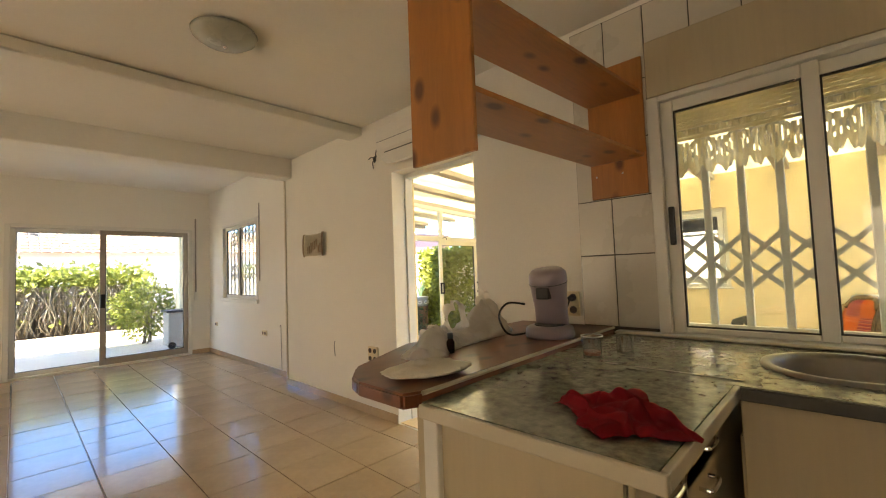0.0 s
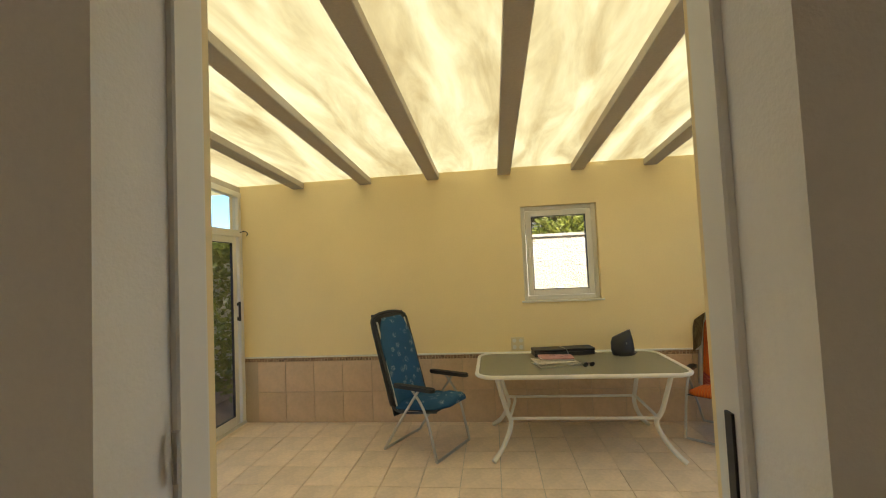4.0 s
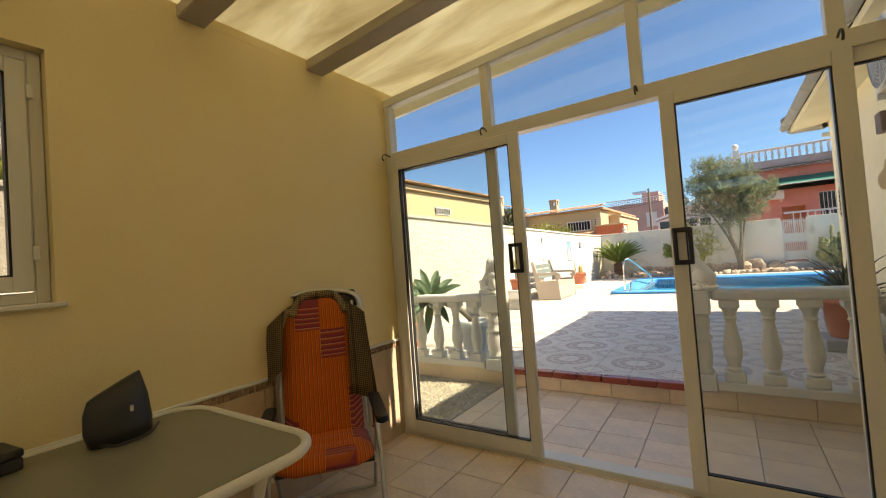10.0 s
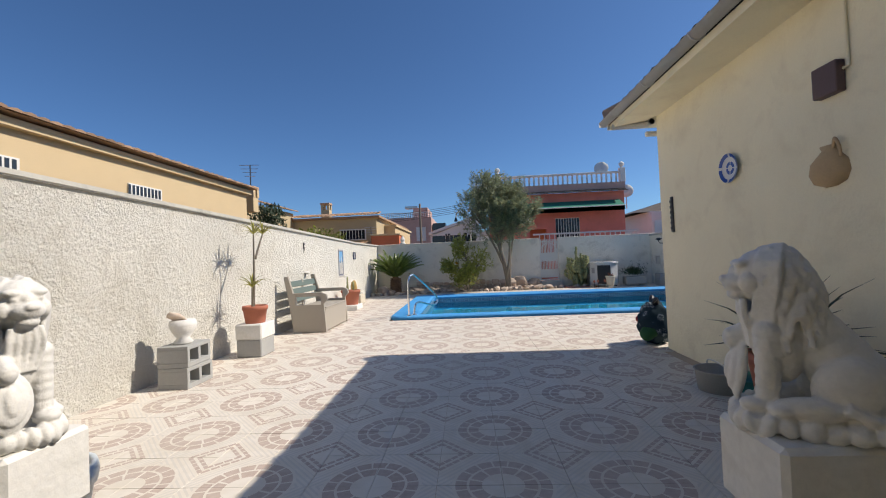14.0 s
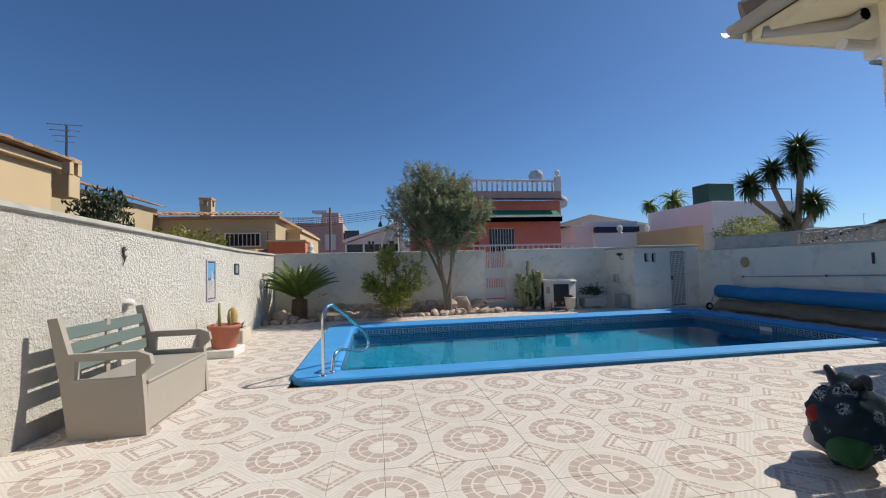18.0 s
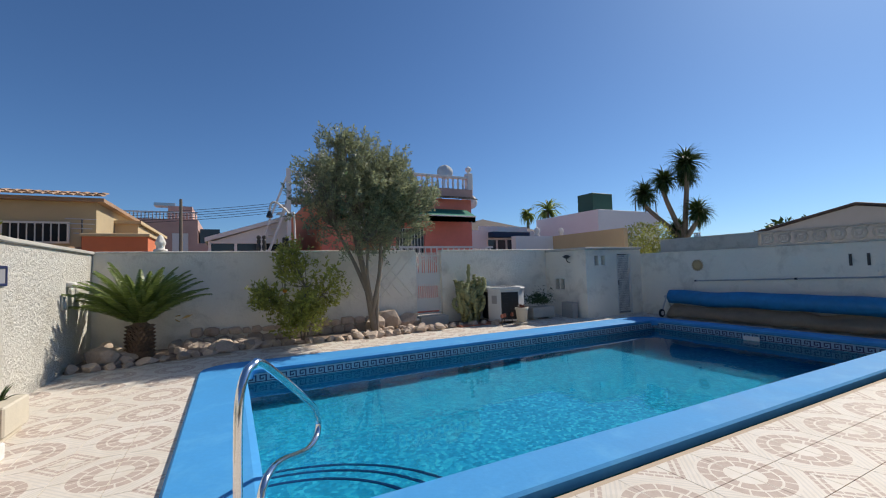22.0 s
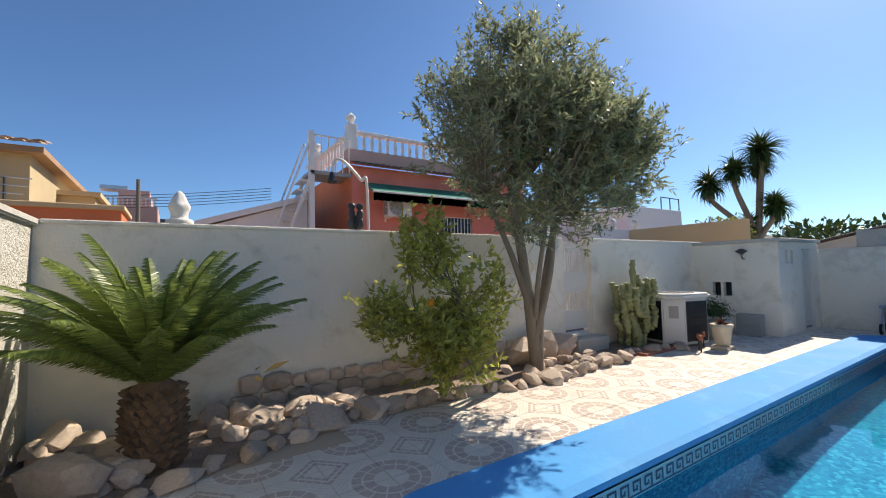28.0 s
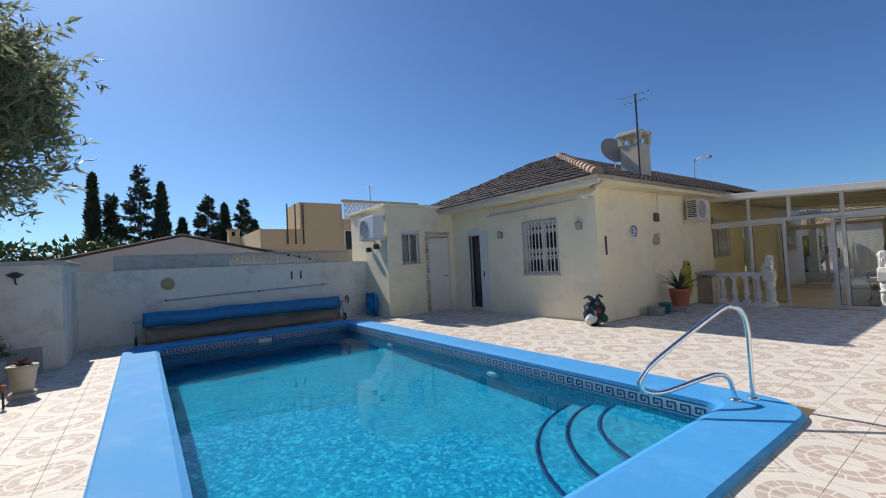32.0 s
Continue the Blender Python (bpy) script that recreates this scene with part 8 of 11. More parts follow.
leaf_quads(bm, [Vector((r2.gauss(0, 0.17), r2.gauss(0, 0.1), 0.42 + abs(r2.gauss(0, 0.12)))) for _ in range(900)], 0.09, 0.2, r2)
part("bush", bm, M["leaf_dark"], t)
t = thing("block_stand", "hollow concrete blocks stacked by the hut", "block", pose(-0.32, -16.05, 0))
for z in (0.0, 0.2):
    part("block", boxes([(-0.1, -0.2, z + 0.002, 0.1, 0.2, z + 0.2)], 0.006), M["grey_block"], t)

# gate
gt = thing("gate", "white metal garden gate with upright bars and solid lower panel", "gate", pose(3.25, YB - 0.1, 0.24))
for x in (-0.33, 0.33):
    part("stile", boxes([(x - 0.02, -0.02, 0.02, x + 0.02, 0.02, 1.5)], 0.003), M["white_alu"], gt)
for z in (0.02, 0.1, 0.72, 1.46):
    part("rail", boxes([(-0.31, -0.018, z, 0.31, 0.018, z + 0.035)], 0.003), M["white_alu"], gt)
part("kick_panel", boxes([(-0.31, -0.006, 0.135, 0.31, 0.006, 0.42)]), M["white_alu"], gt)
for k in range(11):
    x = -0.28 + 0.056 * k
    bm = bmesh.new()
    box(bm, x - 0.014, -0.01, 0.42, x + 0.014, 0.01, 1.56)
    part("bar", bm, M["white_alu"], gt)
bm = bmesh.new()
tube(bm, [(0.31 * math.cos(a), 0, 1.06 + 0.36 * math.sin(a)) for a in (math.pi * k / 14 for k in range(15))], 0.014, 6)
part("arch", bm, M["white_alu"], gt)
part("panel", boxes([(-0.31, 0.008, 0.76, 0.31, 0.012, 1.05)]), M["white_alu"], gt)
tagged(part("gate_step", boxes([(2.88, YB - 0.2, 0.0, 3.62, YB + 0.28, 0.235)], 0.012), M["coping_stone"]), "worn stone step up to the gate", "step")
# finial on the back wall
t = thing("stone_finial", "white stone pinecone finial on the wall", "finial", pose(8.85, YB - 0.1, 1.86) @ Matrix.Diagonal((0.68, 0.68, 0.72, 1)))
bm = bmesh.new()
lathe(bm, [(0.17, 0), (0.17, 0.05), (0.155, 0.065), (0.11, 0.07), (0.105, 0.1), (0.11, 0.16), (0.128, 0.2), (0.132, 0.24), (0.122, 0.27), (0.112, 0.28), (0.09, 0.34), (0.055, 0.41), (0.015, 0.45)], seg=30)
for v in bm.verts:
    a = math.atan2(v.co.y, v.co.x)
    if v.co.z > 0.18:
        k = 1 + 0.1 * abs(math.sin(2.5 * a + 5 * v.co.z)) - 0.05
        v.co.x, v.co.y = v.co.x * k, v.co.y * k
part("finial", bm, M["white_stone"], t, smooth=True)

# pair of small black figures on the wall's top
for s in (-1, 1):
    bm = bmesh.new()
    for cz, rx, rz in ((0.08, 0.05, 0.09), (0.2, 0.042, 0.07), (0.29, 0.048, 0.045)):
        r = bmesh.ops.create_icosphere(bm, subdivisions=2, radius=1.0)
        bmesh.ops.transform(bm, matrix=pose(0, 0, cz) @ Matrix.Diagonal((rx, 0.045, rz, 1)), verts=r["verts"])
    o = part("wall_ornament", bm, M["dark_metal"], None, smooth=True)
    rm = o.modifiers.new("merge", "REMESH")
    rm.mode, rm.voxel_size, rm.use_smooth_shade = "VOXEL", 0.009, True
    o.location = (7.08 + 0.052 * s, YB - 0.1, 1.86)
    tagged(o, "small black metal figure standing on the wall", "ornament", "wall ornaments")
# wall copings
long_wall("coping_east", XW - 0.04, XW + 0.24, 0.002, 0.06, M["coping_stone"], 0.012)
tagged(part("coping_back", boxes([(3.62, YB - 0.22, 1.822, XW - 0.045, YB + 0.02, 1.86), (XB, YB - 0.22, 1.822, 2.88, YB + 0.02, 1.86)], 0.008), M["back_white"]), kind="structure")

# pump hut
hut = thing("pump_hut", "low rendered pump hut with a flat roof slab", "hut", kind="structure")
HX, HY = -0.5, -15.6
wall("hut_wall_north", "y", HY - 0.12, HY, XB, HX, -0.05, 1.76, M["back_white"], [(-2.2, -1.62, 0.03, 1.64), (-1.2, -1.06, 1.35, 1.6), (-0.96, -0.82, 1.35, 1.6)], hut)
wall("hut_wall_east", "x", HX - 0.12, HX, YB, HY - 0.12, -0.05, 1.76, M["back_white"], [(-16.75, -16.6, 0.72, 1.0), (-16.55, -16.4, 0.72, 1.0)], hut)
part("roof_slab", boxes([(XB + 0.003, YB + 0.03, 1.76, HX + 0.06, HY + 0.06, 1.83)], 0.012), M["coping_stone"], hut)
d = thing("door_3", "weathered grey metal mesh door of the hut", "door", kind="structure")
bar("leaf", "y", HY - 0.08, HY - 0.05, -2.18, -1.64, 0.04, 1.62, d, mat("mesh_grey", (0.22, 0.24, 0.25), 0.6))
for x in (-2.2, -1.66):
    bar("door_frame", "y", HY - 0.07, HY + 0.006, x, x + 0.04, 0.03, 1.64, d, M["white_alu"])
for k in range(11):
    bar("mesh_bar", "y", HY - 0.05, HY - 0.042, -2.15 + 0.045 * k, -2.138 + 0.045 * k, 0.08, 1.6, d, M["white_plastic"], 0)
for k in range(26):
    bar("mesh_rail", "y", HY - 0.042, HY - 0.036, -2.16, -1.66, 0.1 + 0.06 * k, 0.11 + 0.06 * k, d, M["white_plastic"], 0)
bar("lock", "y", HY - 0.05, HY - 0.03, -1.74, -1.68, 0.8, 0.92, d, M["dark_metal"])
# solid dark block in place of the hut's unlit, empty interior
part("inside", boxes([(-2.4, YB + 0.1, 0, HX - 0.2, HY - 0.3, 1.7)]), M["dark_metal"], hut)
t = thing("hut_lamp", "black metal wall lamp on the hut", "lamp", pose(HX, -16.15, 1.55))
bm = bmesh.new()
tube(bm, curve_pts([(0, 0, -0.1), (0.1, 0, -0.08), (0.14, 0, 0.02), (0.13, 0, 0.06)], 5), 0.012, 8)
part("arm", bm, M["dark_metal"], t)
bm = bmesh.new()
lathe(bm, [(0.03, 0.0), (0.1, 0.05), (0.11, 0.06), (0.03, 0.1)], 0.13, 0, 14)
part("shade", bm, M["dark_metal"], t)

# west wall: pierced block crest, sun plaque, poles
crest = thing("pierced_crest", "row of pierced concrete ring blocks on the wall", "screen blocks", kind="structure")
part("ledge", boxes([(XB - 0.22, -15.0, 1.642, XB + 0.03, -9.4, 1.675)], 0.006), M["coping_stone"], crest)
bm = bmesh.new()
tube(bm, [(0, 0.15 + 0.1 * math.sin(2 * math.pi * k / 14), 0.14 + 0.1 * math.cos(2 * math.pi * k / 14)) for k in range(14)], 0.026, 5, closed=True)
tube(bm, [(0, 0.15 + 0.035 * math.sin(2 * math.pi * k / 8), 0.14 + 0.035 * math.cos(2 * math.pi * k / 8)) for k in range(8)], 0.015, 4, closed=True)
for a in (45, 135, 225, 315):
    ca, sa = math.cos(radians(a)), math.sin(radians(a))
    tube(bm, [(0, 0.15 + 0.035 * sa, 0.14 + 0.035 * ca), (0, 0.15 + 0.2 * sa, 0.14 + 0.2 * ca)], 0.02, 4)
r0 = part("ring_block", bm, M["coping_stone"], crest)
for k in range(11):
    o = r0 if k == 0 else r0.copy()
    if k:
        scene.collection.objects.link(o)
    o.location = (XB - 0.1, -12.66 + 0.295 * k, 1.672)
part("parapet", boxes([(XB - 0.16, -15.0, 1.676, XB - 0.04, -12.67, 1.949)], 0.006), M["coping_stone"], crest)
part("cap", boxes([(XB - 0.17, -15.0, 1.95, XB - 0.03, -9.4, 1.985)], 0.006), M["coping_stone"], crest)
t = thing("sun_plaque", "round clay sun face on the white wall", "plaque", pose(XB, -14.0, 1.28, 0, 90, 0))
bm = bmesh.new()
lathe(bm, [(0.12, 0), (0.12, 0.02), (0.08, 0.035), (0.0, 0.04)], seg=20)
part("disc", bm, mat("sandy_plaque", (0.5, 0.36, 0.18), 0.8), t, smooth=True)
for k in range(16):
    a = 2 * math.pi * k / 16
    bm = bmesh.new()
    c = (math.cos(a), math.sin(a))
    s = (-c[1], c[0])
    f = [bm.verts.new(p) for p in ((c[0] * 0.12 + s[0] * 0.02, c[1] * 0.12 + s[1] * 0.02, 0.02), (c[0] * 0.12 - s[0] * 0.02, c[1] * 0.12 - s[1] * 0.02, 0.02), (c[0] * 0.165, c[1] * 0.165, 0.01), (c[0] * 0.12, c[1] * 0.12, 0.0))]
    for q in ((0, 1, 2), (0, 2, 3), (1, 3, 2)):
        bm.faces.new([f[i] for i in q])
    part("ray", bm, bpy.data.materials["sandy_plaque"], t)
t = thing("pool_pole", "long pole hung level on the wall", "pole", pose(XB + 0.04, 0, 0))
bm = bmesh.new()
tube(bm, [(0, -14.05, 0.9), (0, -10.1, 1.02)], 0.014, 8)
part("shaft", bm, M["steel"], t)
for y, z in ((-14.05, 0.9), (-12.0, 0.962), (-10.3, 1.014)):
    part("clip", boxes([(-0.04, y - 0.02, z - 0.02, 0.02, y + 0.02, z + 0.02)], 0.004), M["dark_metal"], t)
for y in (-11.15, -10.9):
    t = thing("wall_slot", "dark slim bracket on the wall", "bracket", pose(XB, y, 1.32), "wall brackets")
    part("bracket", boxes([(0, -0.02, -0.11, 0.03, 0.02, 0.11)], 0.004), M["dark_metal"], t)

# pool cover on its reel
t = thing("pool_cover_reel", "rolled blue pool cover on a wheeled reel", "pool cover", pose(XB + 0.36, 0, 0))
bm = bmesh.new()
n = 44
rr = []
for i in range(n + 1):
    y = -14.5 + 4.5 * i / n
    sag = 0.03 * noise.noise(Vector((0, y * 1.3, 0)))
    rr.append([bm.verts.new(((0.17 + 0.02 * noise.noise(Vector((k, y * 1.1, 3)))) * math.cos(2 * math.pi * k / 16), y, 0.5 + sag + (0.17 + 0.02 * noise.noise(Vector((k, y, 7)))) * math.sin(2 * math.pi * k / 16))) for k in range(16)])
for a, b2 in zip(rr, rr[1:]):
    for k in range(16):
        bm.faces.new((a[k], a[(k + 1) % 16], b2[(k + 1) % 16], b2[k]))
bm.faces.new(rr[0][::-1])
bm.faces.new(rr[-1])
part("cover_roll", bm, M["cover_blue"], t, smooth=True)
bm = bmesh.new()
rr = []
for i in range(n + 1):
    y = -14.45 + 4.4 * i / n
    rr.append([bm.verts.new((x + 0.05 * noise.noise(Vector((x * 3, y * 1.6, 1))), y, z * 0.85 + 0.09 * noise.noise(Vector((x * 4, y * 2.6, 5))))) for x, z in ((-0.1, 0.36), (0.1, 0.3), (0.24, 0.22), (0.3, 0.13), (0.24, 0.05))])
for a, b2 in zip(rr, rr[1:]):
    for k in range(4):
        bm.faces.new((a[k], a[k + 1], b2[k + 1], b2[k]))
bmesh.ops.solidify(bm, geom=bm.faces[:], thickness=0.02)
part("loose_edge", bm, M["cover_tan"], t, smooth=True)
for y in (-14.62, -9.9):
    bm = bmesh.new()
    tube(bm, [(-0.22, y, 0.1), (0, y, 0.52), (0.22, y, 0.1)], 0.018, 8)
    tube(bm, [(0, y - 0.05, 0.5), (0, y + 0.15, 0.5)], 0.03, 8)
    part("stand", bm, M["steel"], t)
    for x in (-0.22, 0.22):
        bm = bmesh.new()
        lathe(bm, [(0.06, -0.02), (0.1, -0.015), (0.1, 0.015), (0.06, 0.02)], seg=20)
        bm.transform(pose(x, y, 0.101, 90, 0, 0))
        wheel = part("wheel", bm, M["black_plastic"], t, smooth=True)
        bm = bmesh.new()
        lathe(bm, [(0.055, -0.022), (0.055, 0.022)], seg=16)
        bm.transform(pose(x, y, 0.101, 90, 0, 0))
        part("rim", bm, M["white_plastic"], wheel)
bm = bmesh.new()
tube(bm, [(0.1 * math.cos(2 * math.pi * k / 20), -9.72, 0.55 + 0.1 * math.sin(2 * math.pi * k / 20)) for k in range(20)], 0.015, 6, closed=True)
tube(bm, [(-0.1, -9.72, 0.55), (0.1, -9.72, 0.55)], 0.01, 6)
part("crank_wheel", bm, M["black_plastic"], t)
# hoses and folded net beside the annex
t = thing("pool_net", "crumpled blue pool net and hose hanging on the wall", "pool net", pose(-2.1, YA - 0.02, 0.0))
bm = bmesh.new()
rn = random.Random(81)
rr = []
for k in range(9):
    z = 0.05 + 0.62 * k / 8
    w = 0.26 * math.sin(math.pi * (0.2 + 0.75 * k / 8))
    rr.append([bm.verts.new((w * math.cos(a) + 0.03 * rn.gauss(0, 1), -0.12 - 0.1 * math.sin(a) * 1 + 0.02 * rn.gauss(0, 1), z)) for a in (2 * math.pi * j / 14 for j in range(14))])
for a, b2 in zip(rr, rr[1:]):
    for j in range(14):
        bm.faces.new((a[j], a[(j + 1) % 14], b2[(j + 1) % 14], b2[j]))
part("net", bm, M["cover_blue"], t, smooth=True)
for k in range(3):
    bm = bmesh.new()
    tube(bm, [(0.2 + 0.13 * math.cos(2 * math.pi * j / 22), -0.08 - 0.03 * k, 0.35 + (0.3 + 0.02 * k) * math.sin(2 * math.pi * j / 22)) for j in range(22)], 0.02, 6, closed=True)
    part("hose_loop", bm, M["cover_blue"], t, smooth=True)
for x, z in ((-1.7, 2.02), (-2.2, 1.95)):
    t = thing("wall_floodlight", "small black floodlight on the annex wall", "lamp", pose(x, YA, z), "floodlights")
    part("head", boxes([(-0.08, -0.14, -0.07, 0.08, -0.04, 0.07)], 0.01), M["black_plastic"], t)
    part("bracket", boxes([(-0.02, -0.04, -0.03, 0.02, 0, 0.03)]), M["dark_metal"], t)

# ---- neighbouring houses ----
def house_window(parent, axis, a, u0, u1, z0, z1, out, bars=True, glass=None):
    """A recessed-looking window with frame, dark glass and white upright bars; out is the way the wall faces."""
    w = thing("window", "", "")
    w.parent = parent
    lo, hi = sorted((a, a + out * 0.03))
    bar("glass", axis, lo, hi, u0, u1, z0, z1, w, glass or M["window_dark"], 0)
    lo, hi = sorted((a, a + out * 0.06))
    for r in ((u0 - 0.05, u0, z0 - 0.05, z1 + 0.05), (u1, u1 + 0.05, z0 - 0.05, z1 + 0.05), (u0, u1, z1, z1 + 0.05), (u0, u1, z0 - 0.05, z0)):
        bar("window_frame", axis, lo, hi, *r, w, M["white_alu"], 0)
    if bars:
        n = max(3, int((u1 - u0) / 0.14))
        lo, hi = sorted((a + out * 0.06, a + out * 0.08))
        bm = bmesh.new()
        for k in range(1, n):
            u = u0 + (u1 - u0) * k / n
            if axis == "y":
                box(bm, u - 0.012, lo, z0, u + 0.012, hi, z1)
            else:
                box(bm, lo, u - 0.012, z0, hi, u + 0.012, z1)
        part("bars", bm, M["white_alu"], w)
    return w


def tile_edge(parent, p0, p1, out, material, w=0.2, depth=0.35):
    """A row of rounded eaves tiles along a wall top."""
    p0, p1, out = Vector(p0), Vector(p1), Vector(out)
    d = (p1 - p0).normalized()
    n = int((p1 - p0).length / w)
    bm = bmesh.new()
    tile_field(bm, p0 + out * 0.12, d, -out + Vector((0, 0, 0.3)), n, 2, w, depth)
    o = part("eaves_tiles", bm, material, parent)
    o["kind"] = "stuff"


def chimney(parent, x, y, z0, z1, material, s=0.3):
    c = part("chimney", boxes([(x - s, y - s, z0, x + s, y + s, z1 - 0.35)], 0.01), material, parent)
    for dx in (-1, 1):
        for dy in (-1, 1):
            part("chimney_pier", boxes([(x + dx * s * 0.75 - 0.06, y + dy * s * 0.75 - 0.06, z1 - 0.35, x + dx * s * 0.75 + 0.06, y + dy * s * 0.75 + 0.06, z1 - 0.1)]), material, c)
    part("chimney_cap", boxes([(x - s * 1.15, y - s * 1.15, z1 - 0.1, x + s * 1.15, y + s * 1.15, z1)], 0.01), M["roof_clay"], c)
    return c


def aerial(x, y, z, h, k=4):
    t = thing("roof_aerial", "thin television aerial on a roof pole", "aerial", pose(x, y, z), "aerials")
    bm = bmesh.new()
    tube(bm, [(0, 0, 0), (0, 0, h)], 0.02, 6)
    part("pole", bm, M["dark_metal"], t)
    bm = bmesh.new()
    for j in range(k):
        tube(bm, [(-0.3 + 0.05 * j, 0, h - 0.12 * j), (0.3 - 0.05 * j, 0.1, h - 0.12 * j)], 0.01, 5)
    part("elements", bm, M["steel"], t)


# tan house beyond the east wall
h = thing("tan_house", "long tan rendered house with a clay-tile eaves edge", "house", kind="structure")
part("wall", boxes([(13.0, -13.4, -0.45, 20, 9, 3.6)]), M["tan_wall"], h)
bm = bmesh.new()
v = [bm.verts.new(p) for p in ((12.75, -13.6, 3.6), (20.2, -13.6, 3.6), (20.2, 9.2, 3.6), (12.75, 9.2, 3.6), (16.5, -13.6, 4.5), (16.5, 9.2, 4.5))]
for f in ((0, 4, 5, 3), (1, 2, 5, 4), (0, 1, 4), (2, 3, 5), (0, 3, 2, 1)):
    bm.faces.new([v[k] for k in f])
part("roof", bm, M["roof_clay"], h)
tile_edge(h, (12.85, -13.6, 3.58), (12.85, 9.2, 3.58), (-1, 0, 0), M["roof_clay"])
part("cornice", boxes([(12.88, -13.5, 3.42, 13.0, 9.1, 3.56)], 0.01), M["tan_wall"], h)
for y in (-6.5, -9.4, -3.4, 2.0):
    vt = part("vent", boxes([(12.97, y - 0.45, 2.75, 13.0, y + 0.45, 3.0)], 0.004), M["white_plastic"], h)
    bm = boxes([(12.962, y - 0.4 + 0.1 * k, 2.78, 12.97, y - 0.34 + 0.1 * k, 2.97) for k in range(9)])
    part("vent_slots", bm, M["window_dark"], vt)
chimney(h, 13.3, -14.25, 3.0, 3.83, M["tan_wall"], 0.16)
chimney(h, 14.0, -6.2, 3.6, 5.35, M["tan_wall"], 0.32)
bm = bmesh.new()
tube(bm, [(12.93, -5.2, 3.4), (12.93, -5.2, -0.4)], 0.06, 10)
part("downpipe", bm, M["white_plastic"], h)
aerial(13.3, -14.25, 3.83, 0.7)
# clipped cypress hedge and shrub behind the wall
t = thing("cypress_hedge", "dark clipped cypress behind the wall", "hedge")
rn = random.Random(90)
bm = bmesh.new()
leaf_quads(bm, [Vector((rn.uniform(12.9, 13.8), rn.uniform(-16.0, -14.9), rn.uniform(1.0, 3.3))) for _ in range(2600)], 0.16, 0.3, rn, -1.5)
part("foliage", bm, M["leaf_cypress"], t)


def shrub(x, y, z, rx, ry, rz, n, leafm, label, name="shrub", size=0.12, aspect=0.45, seed=1):
    t = thing(name, label, "shrub")
    r = random.Random(seed)
    bm = bmesh.new()
    pts = []
    for _ in range(n):
        d = Vector((r.gauss(0, 1), r.gauss(0, 1), r.gauss(0, 1))).normalized()
        k = r.random() ** 0.3 * (1 + 0.3 * noise.noise(d * 2.3 + Vector((seed, 0, 0))))
        pts.append((Vector((x + d.x * rx * k, y + d.y * ry * k, max(0.05, z + d.z * rz * k))), d))
    leaf_quads(bm, pts, size, aspect, r)
    part("foliage", bm, leafm, t)
    bm = bmesh.new()
    for k in range(5):
        tube(bm, [(x + r.uniform(-0.2, 0.2) * rx, y + r.uniform(-0.2, 0.2) * ry, -0.45), (x + r.uniform(-0.6, 0.6) * rx, y + r.uniform(-0.6, 0.6) * ry, z)], 0.03, 6, r_end=0.01)
    part("stems", bm, M["bark"], t)
    return t


shrub(12.2, -17.0, 1.9, 1.3, 1.0, 0.7, 2400, M["leaf_hedge"], "leafy green shrub behind the garden wall", seed=3)

# ochre house to the south-east with an orange side wall
h = thing("ochre_house", "low ochre house with a tiled eaves edge and a barred window", "house", kind="structure")
part("wall", boxes([(10.9, -32, -0.45, 18, -22, 3.45)]), M["ochre_wall"], h)
part("wing", boxes([(15.2, -22, -0.45, 20, -15, 3.85)]), M["ochre_wall"], h)
part("roof", boxes([(10.7, -32.2, 3.45, 18.2, -21.8, 3.55)]), M["roof_clay"], h)
tile_edge(h, (10.7, -21.8, 3.55), (15.3, -21.8, 3.55), (0, 1, 0), M["roof_clay"])
tile_edge(h, (15.05, -22, 3.9), (15.05, -15, 3.9), (-1, 0, 0), M["roof_clay"])
part("orange_wall", boxes([(9.6, -22.3, -0.45, 10.96, -21.0, 2.45)]), M["orange_wall"], h)
part("orange_wall_cap", boxes([(9.55, -22.3, 2.45, 11.0, -20.95, 2.53)], 0.01), M["tan_wall"], h)
part("parapet", boxes([(10.3, -30, -0.45, 10.9, -24, 3.1)]), M["tan_wall"], h)
part("parapet_cap", boxes([(10.2, -30.1, 3.1, 10.95, -23.9, 3.2)]), M["tan_wall"], h)
house_window(h, "y", -22, 11.5, 12.75, 2.39, 2.86, 1)
tile_edge(h, (10.9, -21.3, 2.0), (13.0, -21.3, 2.0), (0, 1, 0), M["roof_clay"])
chimney(h, 13.8, -23, 3.4, 4.45, M["ochre_wall"], 0.22)
aerial(11.0, -21.2, 2.0, 0.9)

# far pink house with terrace, pole and cables
h = thing("pink_house", "two-storey pink house with a roof terrace far off", "house", kind="structure")
part("wall", boxes([(9.6, -48, -0.45, 14.4, -40, 5.2)]), M["pink_wall"], h)
part("stair_block", boxes([(10.0, -46, 5.2, 11.4, -41, 6.2)]), M["pink_wall"], h)
part("low_wing", boxes([(8.2, -46, -0.45, 9.6, -40, 3.6)]), M["pink_wall"], h)
part("glazed_top", boxes([(8.3, -45, 3.6, 9.5, -40.5, 4.6)]), M["window_dark"], h)
for k in range(22):
    part("railing_bar", boxes([(9.7 + 0.2 * k, -40.05, 5.2, 9.76 + 0.2 * k, -40.0, 5.6)]), M["white_house"], h)
part("railing_top", boxes([(9.6, -40.07, 5.6, 14.4, -39.98, 5.68)]), M["white_house"], h)
house_window(h, "y", -40, 12.6, 13.4, 3.0, 4.2, 1, False, M["white_plastic"])
house_window(h, "y", -40, 10.2, 11.0, 3.0, 4.2, 1, False, M["white_plastic"])
